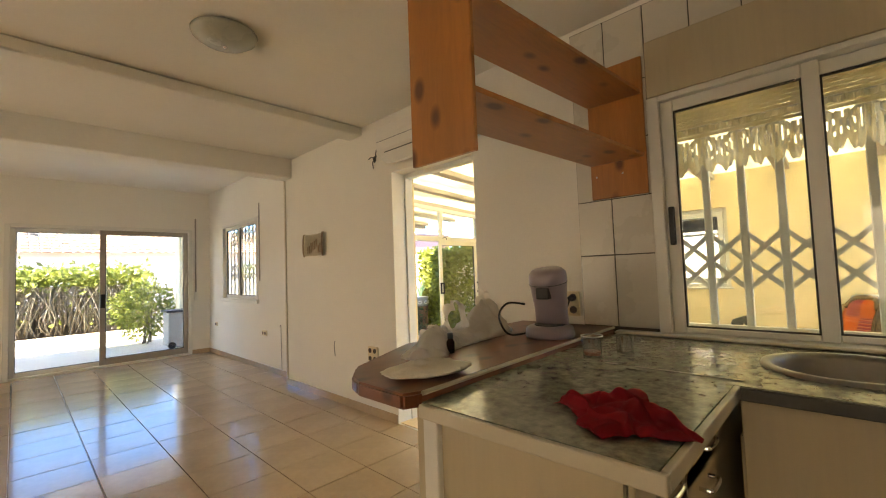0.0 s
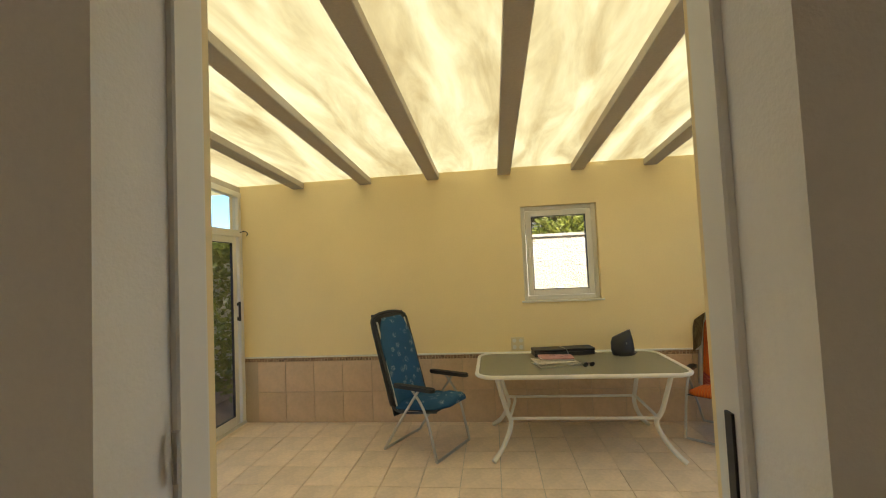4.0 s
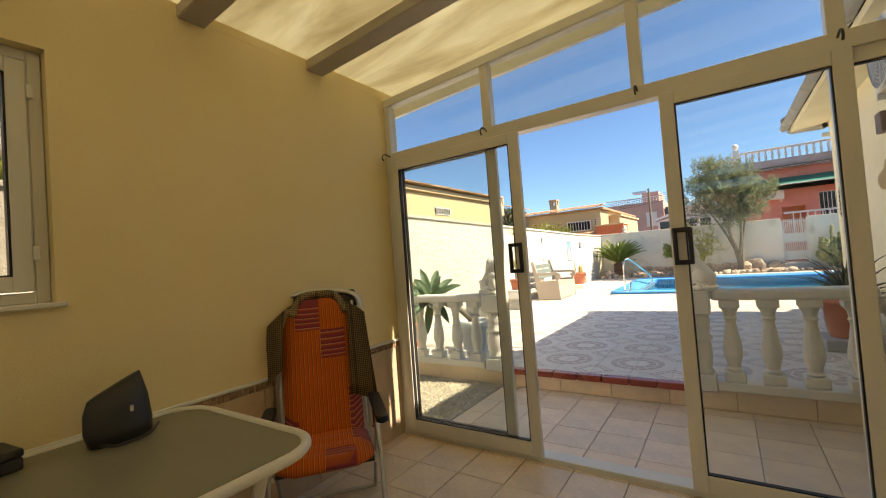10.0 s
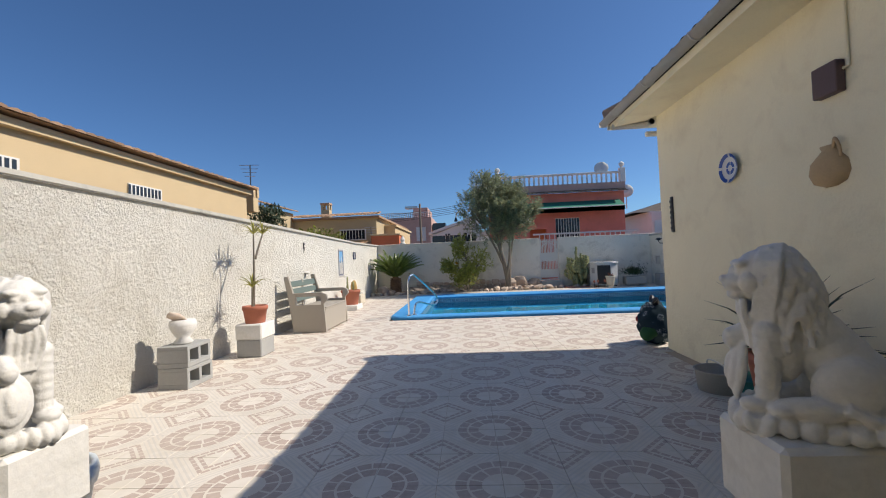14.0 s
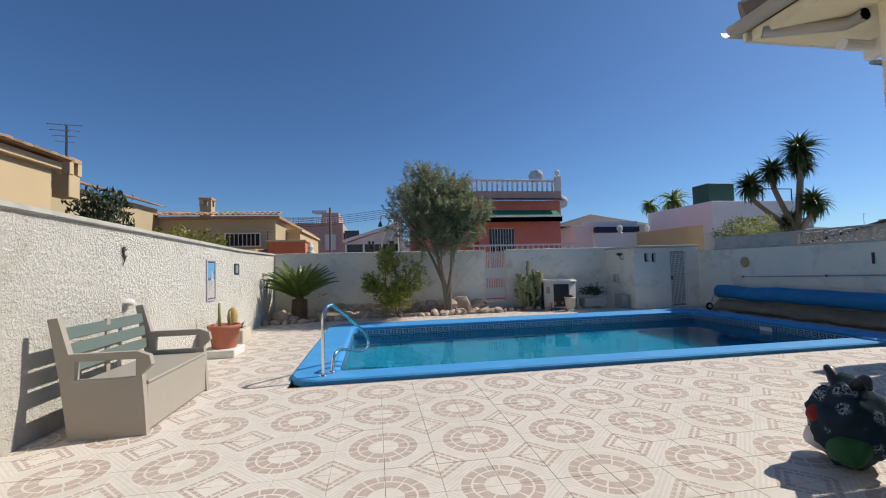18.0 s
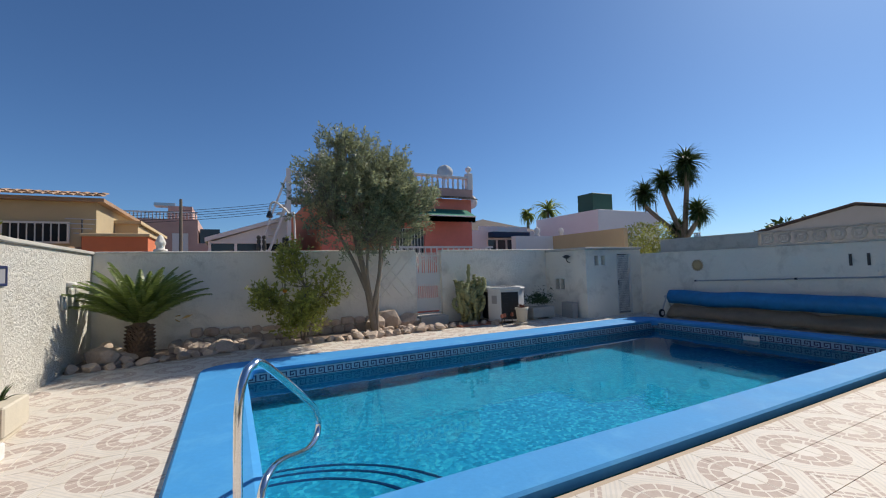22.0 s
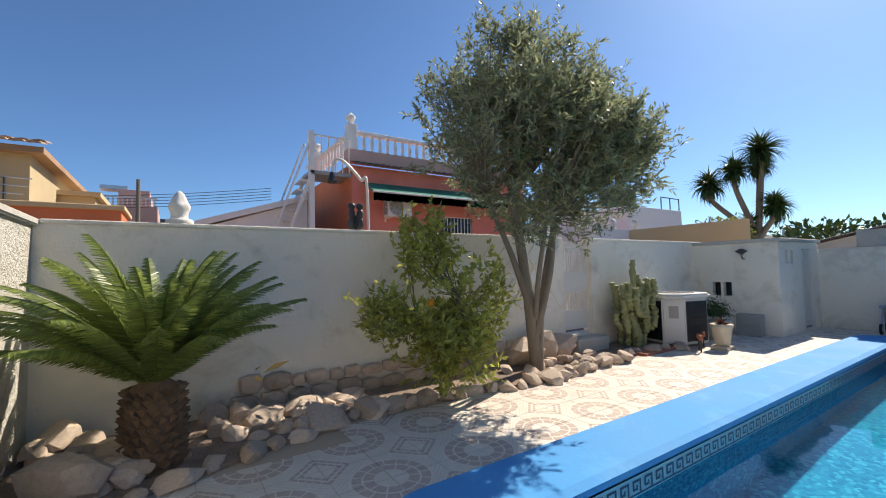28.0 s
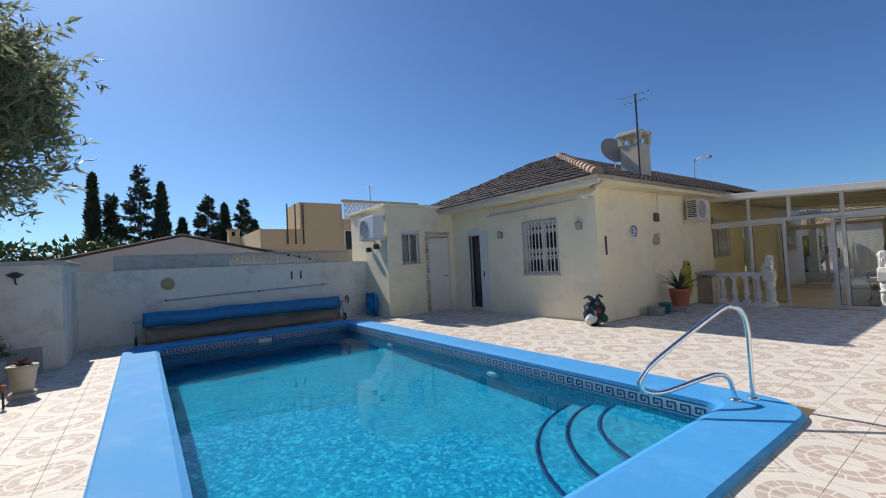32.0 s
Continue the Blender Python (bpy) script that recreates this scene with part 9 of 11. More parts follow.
part("water_tank", boxes([(11.0, -42, 6.2, 12.2, -41, 6.4)]), M["steel"], h)
t = thing("utility_pole", "dark timber utility pole with cables", "pole", pose(10.3, -37, -0.45))
bm = bmesh.new()
tube(bm, [(0, 0, 0), (0, 0, 6.5)], 0.12, 8, r_end=0.08)
part("pole", bm, M["bark"], t)
for k in range(5):
    bm = bmesh.new()
    pts = [(12 - 1.2 * j, -0.4 * j, 6.3 - 0.16 * k + 0.06 * (j - 10) ** 2 * 0.12 - 0.4) for j in range(21)]
    tube(bm, [(-p[0] + 6, p[1], p[2]) for p in pts], 0.018, 4)
    part("cable", bm, M["black_plastic"], t)

# red house with roof terrace behind the back wall
h = thing("red_house", "red house with a white balustraded roof terrace", "house", kind="structure")
RX0, RX1, RY = -2.2, 4.55, -24.0
wall("front_wall", "y", RY - 0.3, RY, RX0, RX1, -0.45, 4.5, M["red_wall"], [(0.2, 1.5, 2.0, 3.15), (2.0, 2.9, -0.3, 2.6)], h)
part("house_body", boxes([(RX0, -33, -0.45, RX1 - 0.01, RY - 0.5, 4.5)]), M["orange_wall"], h)
part("side_wall", boxes([(RX1 - 0.009, -33, -0.45, RX1 + 0.05, RY, 4.5)]), M["orange_wall"], h)
part("parapet", boxes([(RX0 - 0.1, RY - 0.35, 4.62, RX1 + 0.1, RY + 0.02, 4.98)], 0.01), M["pink_wall"], h)
bm = bmesh.new()
tile_field(bm, (RX0 - 0.1, RY + 0.42, 4.42), (1, 0, 0), (0, -1, 0.35), 34, 2, 0.2, 0.3)
o = part("eaves_tiles", bm, M["roof_dark"], h)
o["kind"] = "stuff"
ter = thing("terrace_balustrade", "", "")
ter.parent = h
bm = bmesh.new()
lathe(bm, [(0.06, 0), (0.06, 0.05), (0.035, 0.08), (0.06, 0.18), (0.065, 0.26), (0.035, 0.42), (0.06, 0.47), (0.06, 0.5)], seg=8)
b0 = part("baluster", bm, M["white_house"], ter)
xs2 = [RX0 + 0.05 + 0.26 * k for k in range(26)]
for k, x in enumerate(xs2):
    o = b0 if k == 0 else b0.copy()
    if k:
        scene.collection.objects.link(o)
    o.location = (x, RY - 0.15, 4.98)
for k in range(14):
    o = b0.copy()
    scene.collection.objects.link(o)
    o.location = (RX1 - 0.1, RY - 0.5 - 0.3 * k, 4.98)
part("handrail", boxes([(RX0, RY - 0.24, 5.48, RX1, RY - 0.06, 5.58), (RX1 - 0.19, -29, 5.48, RX1 - 0.01, RY - 0.24, 5.58)], 0.01), M["white_house"], ter)
for x, y in ((RX0, RY - 0.15), (RX1 - 0.05, RY - 0.15), (RX1 - 0.05, -27.5)):
    pp = part("terrace_post", boxes([(x - 0.14, y - 0.14, 4.98, x + 0.14, y + 0.14, 5.75)], 0.01), M["white_house"], ter)
    bm = bmesh.new()
    lathe(bm, [(0.05, 5.75), (0.06, 5.8), (0.14, 5.9), (0.14, 6.0), (0.03, 6.1)], x, y, 12)
    part("ball", bm, M["white_house"], ter)
w = house_window(h, "y", RY - 0.12, 0.22, 1.48, 2.02, 3.13, 1)
bm = bmesh.new()
box(bm, -1.95, RY, 0, 4.2, RY + 0.75, 0.03)
for v in bm.verts:
    v.co.z += 4.0 - 0.5 * (v.co.y - RY)
aw = part("awning", bm, M["green_awning"], h)
bm = bmesh.new()
rows = []
for k in range(124):
    x = -1.95 + 6.15 * k / 123
    rows.append([bm.verts.new((x, RY + 0.755, z)) for z in (3.6, 3.4 - 0.03 * abs(math.sin(k * math.pi / 4)))])
for a, b2 in zip(rows, rows[1:]):
    bm.faces.new((a[0], b2[0], b2[1], a[1]))
bmesh.ops.solidify(bm, geom=bm.faces[:], thickness=0.01)
part("valance", bm, M["green_awning"], aw)
part("awning_bar", boxes([(-1.97, RY + 0.72, 3.6, 4.22, RY + 0.8, 3.65)], 0.01), M["white_house"], aw)
for k in range(20):
    part("fence_bar", boxes([(-2.1 + 0.25 * k, RY + 1.6, 0.9, -2.06 + 0.25 * k, RY + 1.64, 2.2)]), M["white_house"], h)
part("fence_rail", boxes([(-2.2, RY + 1.58, 2.2, 3.0, RY + 1.66, 2.28)]), M["white_house"], h)
t = aircon(pose(3.2, RY, 3.0, 0, 0, 90), 0.8, 0.55)
for x, z in ((-1.4, 5.9), (-2.7, 4.55)):
    t = thing("satellite_dish", "pale satellite dish on the red house", "satellite dish", pose(x, RY - 1.0, z - 0.45), "dishes")
    bm = bmesh.new()
    lathe(bm, [(0.0, 0.0), (0.25, 0.05), (0.38, 0.12), (0.38, 0.13), (0.0, 0.02)], seg=20)
    bm.transform(pose(0, 0, 0.45, 75, 0, 160))
    part("dish", bm, M["white_plastic"], t, smooth=True)
    bm = bmesh.new()
    tube(bm, [(0, 0, -0.5), (0, 0, 0.45)], 0.03, 6)
    part("arm", bm, M["steel"], t)
# outside stair and conservatory of the red house
t = thing("outside_stair", "white steel stair with rails up to the roof terrace", "stair", kind="structure")
part("landing", boxes([(RX1 + 0.05, RY - 0.9, 4.1, RX1 + 1.2, RY + 0.1, 4.2)]), M["grey_plastic"], t)
for k in range(9):
    part("tread", boxes([(RX1 + 1.2 + 0.1 * k, RY - 0.7, 3.9 - 0.28 * k, RX1 + 1.45 + 0.1 * k, RY + 0.0, 3.94 - 0.28 * k)]), M["white_house"], t)
for y in (RY - 0.75, RY + 0.05):
    bm = bmesh.new()
    tube(bm, curve_pts([(RX1 + 1.15, y, 5.1), (RX1 + 1.25, y, 4.9), (RX1 + 2.1, y, 2.5), (RX1 + 2.15, y, 1.5)], 6), 0.03, 6)
    tube(bm, [(RX1 + 1.2, y, 4.0), (RX1 + 2.2, y, 1.3)], 0.05, 6)
    part("stair_rail", bm, M["white_house"], t)
for k in range(6):
    bm = bmesh.new()
    x = RX1 + 0.1 + 0.2 * k
    tube(bm, [(x, RY + 0.08, 4.2), (x, RY + 0.08, 5.2)], 0.02, 5)
    part("landing_bar", bm, M["white_house"], t)
bm = bmesh.new()
tube(bm, [(RX1 + 0.1, RY + 0.08, 5.2), (RX1 + 1.15, RY + 0.08, 5.2)], 0.025, 5)
part("landing_rail", bm, M["white_house"], t)
part("stair_post", boxes([(RX1 + 1.1, RY - 0.05, -0.4, RX1 + 1.24, RY + 0.1, 5.3)]), M["white_house"], t)
t = thing("conservatory", "white framed conservatory with large dark panes", "conservatory", kind="structure")
part("core", boxes([(5.75, -31, -0.45, 8.3, -24.3, 2.55)]), M["window_dark"], t)
bm = bmesh.new()
v = [bm.verts.new(p) for p in ((5.6, -24.1, 3.6), (8.45, -24.1, 2.7), (8.45, -31, 2.7), (5.6, -31, 3.6), (5.6, -24.1, 3.45), (8.45, -24.1, 2.55), (8.45, -31, 2.55), (5.6, -31, 3.45))]
for f in ((0, 1, 2, 3), (4, 7, 6, 5), (0, 4, 5, 1), (1, 5, 6, 2), (2, 6, 7, 3), (3, 7, 4, 0)):
    bm.faces.new([v[k] for k in f])
part("roof", bm, M["white_house"], t)
bm = bmesh.new()
v = [bm.verts.new(p) for p in ((5.75, -24.28, 2.55), (8.3, -24.28, 2.55), (5.75, -24.28, 3.4))]
bm.faces.new(v)
part("gable_pane", bm, M["white_house"], t)
for x in (5.75, 6.6, 7.45, 8.26):
    part("frame_post", boxes([(x, -24.3, -0.4, x + 0.09, -24.2, 2.6)]), M["white_house"], t)
for z in (1.75, 2.5):
    part("frame_rail", boxes([(5.75, -24.31, z, 8.35, -24.21, z + 0.09)]), M["white_house"], t)
# outdoor shower pipe beyond the wall
t = thing("shower_pipe", "white curved outdoor shower pipe", "shower", pose(6.18, -19, -0.45))
bm = bmesh.new()
tube(bm, curve_pts([(0, 0, 0), (0, 0, 3.1), (0.12, 0, 3.35), (0.4, 0, 3.62), (0.55, 0, 3.62), (0.6, 0, 3.4)], 8), 0.025, 8)
part("pipe", bm, M["white_alu"], t, smooth=True)
bm = bmesh.new()
lathe(bm, [(0.07, 3.25), (0.08, 3.28), (0.03, 3.42)], 0.6, 0, 12)
part("shower_head", bm, M["dark_metal"], t)
part("tap", boxes([(0.15, -0.05, 2.35, 0.3, 0.05, 2.75)], 0.02), M["black_plastic"], t)

# white houses to the south-west
M["villa_white"] = mat("villa_white_render", (0.82, 0.82, 0.8), 0.9, spread=0.03)
h = thing("white_villa", "plain white flat-roofed house with a green roof tank", "house", kind="structure")
part("wall", boxes([(-19.5, -33, -0.45, -13.5, -26.9, 4.95)], 0.02), M["villa_white"], h)
part("roof_tank", boxes([(-16.3, -29.5, 4.95, -14.4, -28.1, 6.3)], 0.02), mat("green_tank", (0.03, 0.09, 0.06), 0.6), h)
part("roof_rail", boxes([(-19.4, -27.0, 5.7, -17.2, -26.95, 5.75), (-17.25, -27.0, 4.95, -17.2, -26.95, 5.7), (-18.3, -27.0, 4.95, -18.25, -26.95, 5.7), (-19.4, -27, 4.95, -19.35, -26.95, 5.7)]), M["dark_metal"], h)
house_window(h, "y", -26.9, -15.5, -14.7, 2.2, 3.2, 1)
h = thing("awning_house", "white house with a blue awning over a row of windows", "house", kind="structure")
part("wall", boxes([(-13.4, -40, -0.45, -7.5, -33, 4.1)]), M["white_house"], h)
bm = bmesh.new()
v = [bm.verts.new(p) for p in ((-15, -33.6, 4.1), (-6.5, -33.6, 4.1), (-6.5, -41, 4.1), (-15, -41, 4.1), (-10.5, -36, 5.3))]
for f in ((0, 1, 4), (1, 2, 4), (2, 3, 4), (3, 0, 4)):
    bm.faces.new([v[k] for k in f])
part("roof", bm, M["roof_dark"], h)
part("parapet", boxes([(-12.6, -33.2, 4.1, -8.3, -32.99, 4.4)]), M["white_house"], h)
part("awning", boxes([(-12.3, -33, 3.55, -9.0, -32.3, 3.95)], 0.03), mat("navy_awning", (0.01, 0.04, 0.09), 0.8), h)
for k in range(4):
    house_window(h, "y", -33, -12.2 + 0.85 * k, -11.5 + 0.85 * k, 2.6, 3.4, 1, False)
t = thing("boundary_walls", "pink rendered boundary walls between the gardens", "wall", kind="structure")
part("wall", boxes([(-12, -21.3, -0.45, -2.4, -21.0, 2.6)]), M["villa_white"], t)
part("wall", boxes([(-4.5, -23.0, -0.45, -4.3, -17.5, 2.6)]), M["tan_wall"], t)
for x in (-3.6, -4.9):
    o = thing("finial_ball", "stone finial on the boundary wall", "finial", pose(x, -21.15, 2.6), "finials")
    bm = bmesh.new()
    lathe(bm, [(0.12, 0), (0.12, 0.05), (0.06, 0.09), (0.13, 0.2), (0.1, 0.32), (0.02, 0.38)], seg=12)
    part("finial", bm, M["white_stone"], o, smooth=True)

# far western roofs
rw = random.Random(99)
for k, (x, y, w2, z) in enumerate(((-50, -44, 16, 4.6), (-34, -40, 11, 4.4), (-62, -36, 14, 5.2), (-46, -30, 10, 4.2), (-70, -24, 16, 5.2), (-30, -62, 18, 5.6), (0, -70, 20, 5.4), (22, -55, 16, 5.0), (34, -34, 12, 4.6), (-22, -48, 9, 4.6))):
    h = thing("far_house", "low white and tan house far off", "house", group="far houses", kind="structure")
    part("wall", boxes([(x - w2 / 2, y - 5, -0.45, x + w2 / 2, y + 5, z - 1)]), M[("white_house", "tan_wall", "ochre_wall")[k % 3]], h)
    bm = bmesh.new()
    v = [bm.verts.new(p) for p in ((x - w2 / 2 - 0.4, y - 5.4, z - 1), (x + w2 / 2 + 0.4, y - 5.4, z - 1), (x + w2 / 2 + 0.4, y + 5.4, z - 1), (x - w2 / 2 - 0.4, y + 5.4, z - 1), (x - w2 / 4, y, z), (x + w2 / 4, y, z))]
    for f in ((0, 1, 5, 4), (2, 3, 4, 5), (1, 2, 5), (3, 0, 4), (3, 2, 1, 0)):
        bm.faces.new([v[i] for i in f])
    part("roof", bm, M["roof_dark"], h)
    for j in range(2):
        house_window(h, "y", y + 5, x - w2 / 4 + j * w2 / 3, x - w2 / 4 + j * w2 / 3 + 1.2, 1.2, 2.4, 1, False)
    chimney(h, x + rw.uniform(-2, 2), y + 1, z - 0.6, z + 0.8, M["white_house"], 0.3)
    if k % 2 == 0:
        aerial(x + 1, y, z - 0.4, 2.0)


def yucca_tree(x, y, side, heads, label):
    """One stem that forks into limbs, each with a ball of blades. side: the way the limbs spread."""
    t = thing("yucca_tree", label, "tree")
    r = random.Random(5)
    bm = bmesh.new()
    tube(bm, curve_pts([(x, y, -0.45), (x + 0.1 * side[0], y, 1.2), (x, y, 2.6)], 6), 0.24, 10, r_end=0.17)
    part("trunk", bm, M["bark"], t, smooth=True)
    for (s, dep, hz, L2) in heads:
        hx, hy = x + side[0] * s + 0.3 * dep, y + side[1] * s + dep
        bm = bmesh.new()
        tube(bm, curve_pts([(x, y, 2.3), (x + (hx - x) * 0.45, y + (hy - y) * 0.45, 2.3 + (hz - 2.3) * 0.35), (hx - 0.1 * side[0] * s, hy, 2.3 + (hz - 2.3) * 0.75), (hx, hy, hz)], 6), 0.13, 8, r_end=0.085)
        part("limb", bm, M["bark"], t, smooth=True)
        bm = bmesh.new()
        spiky(bm, 260, L2 * 1.12, 0.09, r, (hx, hy, hz), (-1.35, 1.5), 0.45, 3)
        part("head", bm, M["leaf_dark"], t)
    return t


yucca_tree(-10.9, -19.6, (-0.53, 0.85), ((0.15, 0.1, 5.9, 0.95), (-0.85, 0.2, 5.2, 0.75), (-1.5, -0.1, 4.7, 0.8), (0.45, 0.2, 3.6, 0.75), (-0.1, -0.2, 2.9, 0.65), (0.4, -0.3, 5.3, 0.65)), "tall yucca with several spiky heads")


def fan_palm(x, y, z, r, seed):
    t = thing("fan_palm", "distant fan palm with a round crown", "palm tree")
    bm = bmesh.new()
    tube(bm, [(x, y, -0.45), (x, y, z)], 0.22, 8, r_end=0.16)
    part("trunk", bm, M["bark"], t)
    q = random.Random(seed)
    bm = bmesh.new()
    spiky(bm, 60, r, 0.3, q, (x, y, z), (-0.9, 1.4), 0.8, 4)
    part("crown", bm, M["leaf_palm"], t)


fan_palm(-24.5, -44, 7.6, 2.3, 5)
fan_palm(-23.2, -46, 7.4, 1.4, 6)
shrub(-9.3, -20.3, 2.4, 1.5, 1.0, 0.85, 2600, M["leaf_citrus"], "bright green clipped shrub behind the wall", seed=7)

# west side: gable, lattice terrace house, cypresses
h = thing("grey_gable_house", "low house with a pale grey gable wall", "house", kind="structure")
bm = bmesh.new()
v = [bm.verts.new(p) for p in ((-9.4, -19.0, -0.45), (-9.4, -7.6, -0.45), (-9.4, -7.6, 1.7), (-9.4, -13.2, 2.95), (-9.4, -19.0, 1.6))]
v2 = [bm.verts.new(q.co + Vector((-7, 0, 0))) for q in v]
bm.faces.new(v)
bm.faces.new(v2[::-1])
for k in range(5):
    bm.faces.new((v[k], v2[k], v2[(k + 1) % 5], v[(k + 1) % 5]))
bmesh.ops.recalc_face_normals(bm, faces=bm.faces)
part("wall", bm, mat("pale_grey_render", (0.5, 0.49, 0.45), 0.9), h)
bm = bmesh.new()
tube(bm, [(-9.38, -19.1, 1.63), (-9.38, -13.2, 3.0), (-9.38, -7.5, 1.73)], 0.06, 6)
part("verge", bm, M["roof_dark"], h)
h = thing("tan_terrace_house", "tan house with a pierced lattice roof parapet", "house", kind="structure")
part("wall", boxes([(-16, -10.4, -0.45, -9.6, -2, 3.28)]), M["tan_wall"], h)
part("tower", boxes([(-11.5, -8.7, 3.28, -9.6, -6.7, 4.5)]), M["tan_wall"], h)
bm = bmesh.new()
for j in range(20):
    for k in range(3):
        y, z = -6.6 + 0.2 * j, 3.9 + 0.27 * k
        tube(bm, [(-9.65, y, z - 0.12), (-9.65, y + 0.2, z + 0.13)], 0.03, 4)
        tube(bm, [(-9.65, y + 0.2, z - 0.12), (-9.65, y, z + 0.13)], 0.03, 4)
o = part("lattice", bm, M["tan_wall"], h)
part("lattice_cap", boxes([(-9.75, -6.7, 4.6, -9.55, -2.4, 4.72)]), M["tan_wall"], h)
part("ledge", boxes([(-9.7, -6.7, 3.28, -9.5, -2.4, 3.78)]), M["tan_wall"], h)
house_window(h, "x", -9.6, -6.6, -5.9, 2.3, 3.2, 1, False)
chimney(h, -14.0, -10.7, 0.0, 3.67, M["tan_wall"], 0.25)
aerial(-12, -4, 4.4, 1.6)
part("pipes", boxes([(-9.58, -9.3 + 0.35 * k, 2.6, -9.52, -9.25 + 0.35 * k, 4.4) for k in range(3)]), M["dark_metal"], h)


def cypress(x, y, h, r, seed, shape=1.0):
    t = thing("cypress", "tall dark cypress tree far off", "tree", group="cypresses")
    q = random.Random(seed)
    bm = bmesh.new()
    tube(bm, [(x, y, -0.45), (x, y, h * 0.9)], 0.2, 6, r_end=0.05)
    part("trunk", bm, M["bark"], t)
    bm = bmesh.new()
    pts = []
    if shape == 1.0:
        for _ in range(4600):
            f = q.random() ** 1.1
            rr = 1.4 * r * (1 - f) ** 0.7 * min(1, 0.55 + 3 * f) * q.uniform(0.45, 1.05) * (1 + 0.15 * math.sin(f * 23 + seed))
            a = q.uniform(0, 6.283)
            pts.append((Vector((x + rr * math.cos(a), y + rr * math.sin(a), 1.0 + (h - 1.2) * f)), Vector((0.4 * math.cos(a), 0.4 * math.sin(a), 1.0))))
        leaf_quads(bm, pts, 0.42, 0.3, q, -0.6)
    else:
        for i in range(74):
            f = (i + q.random()) / 74
            reach = 0.15 + 1.35 * r * (1 - f) ** 0.75 * q.uniform(0.55, 1.15)
            a = q.uniform(0, 6.283)
            z = 1.5 + (h - 1.7) * f
            tip = q.uniform(0.0, 0.3)
            for j in range(int(20 + 44 * reach)):
                g = q.random() ** 0.7
                side, drop = q.gauss(0, 0.13) * (1.2 - g), q.gauss(0, 0.1)
                d = Vector((math.cos(a), math.sin(a), 0.25))
                pts.append((Vector((x + reach * g * math.cos(a) - side * math.sin(a), y + reach * g * math.sin(a) + side * math.cos(a), z + tip * reach * g * g - 0.12 * g + drop)), d))
        leaf_quads(bm, pts, 0.4, 0.32, q, 0.1)
    part("foliage", bm, M["leaf_cypress"], t)


for k, (x, y, h, r, s) in enumerate(((-40, -18.0, 11.2, 0.65, 1.0), (-41, -16.7, 9.6, 1.1, 0.6), (-40, -14.5, 12.4, 1.9, 0.6), (-40, -12.8, 10.7, 0.85, 1.0), (-42, -10.95, 7.5, 0.8, 1.0), (-40, -8.8, 9.7, 2.0, 0.6), (-41, -7.1, 9.0, 0.8, 1.0), (-40, -5.4, 9.5, 1.3, 0.8), (-42, -3.9, 7.4, 0.8, 1.0))):
    cypress(x, y, h, r, 100 + k, s)
for k, (x, y, rx, rz) in enumerate(((-30, -18, 3, 2.4), (-34, -14, 4, 2.6), (-28, -22, 3, 2.2), (-45, -28, 8, 3.0))):
    shrub(x, y, 2.0, rx, rx, rz, 1500, M["leaf_dark"], "dark garden trees in the distance", "garden_tree", 0.45, 0.5, 20 + k)
t = thing("street_lamp", "tall grey street lamp with a curved arm", "street lamp", pose(-5.0, 20, -0.45))
bm = bmesh.new()
tube(bm, curve_pts([(0, 0, 0), (0, 0, 8.0), (0.2, 0, 8.75), (0.9, 0, 8.9)], 6), 0.07, 8, r_end=0.04)
part("post", bm, M["steel"], t, smooth=True)
bm = stone(random.Random(1), 0.22, 0.4)
bm.transform(pose(1.1, 0, 8.85))
part("lamp_head", bm, M["grey_plastic"], t)

# ---- front garden ----
tagged(part("terrace", boxes([(-4, 9.3, -0.4, 4.6, 12.6, ZH - 0.02)]), mat("pale_terrace_tile", (0.62, 0.6, 0.56), 0.5, bump=0.05)), kind="structure")
tagged(part("front_paving", boxes([(XO + 0.02, YN + 0.1, -0.45, 7.5, 9.3, ZS - 0.004), (4.6, 9.3, -0.45, 7.5, 12.6, ZS - 0.004)]), M["sun_floor"]), kind="structure")
tagged(part("wall_front_garden", boxes([(3.9, 13.2, -0.45, XW, 13.4, 2.0)]), M["rough_white"]), kind="structure")
h = thing("front_house", "house across the front garden with pale ribbed roof", "house", kind="structure")
part("wall", boxes([(-12, 19, -0.45, 12, 26, 2.6)]), M["white_house"], h)
bm = bmesh.new()
tile_field(bm, (-12, 18.6, 2.55), (1, 0, 0), (0, 1, 0.32), 96, 10, 0.25, 0.4)
o = part("roof_tiles", bm, M["roof_clay"], h)
o["kind"] = "stuff"
h = thing("pink_neighbour", "pinkish rendered house wall beyond the front garden", "house", kind="structure")
part("wall", boxes([(9.2, 14.5, -0.45, 16, 22, 3.3)]), M["pink_wall"], h)
tile_edge(h, (9.2, 14.5, 3.35), (16, 14.5, 3.35), (0, -1, 0), M["roof_clay"])
t = thing("planter_wall", "low cream planter wall along the terrace", "planter", kind="structure")
part("planter", boxes([(-4, 12.6, -0.4, 3.2, 12.8, 0.42)], 0.01), M["cream_wall"], t)
part("planter_soil", boxes([(-4, 12.8, -0.4, 3.2, 14.2, 0.3)]), M["soil"], t)
t = thing("woody_hedge", "leggy clipped hedge with bare twigs below", "hedge")
rn = random.Random(130)
bm = bmesh.new()
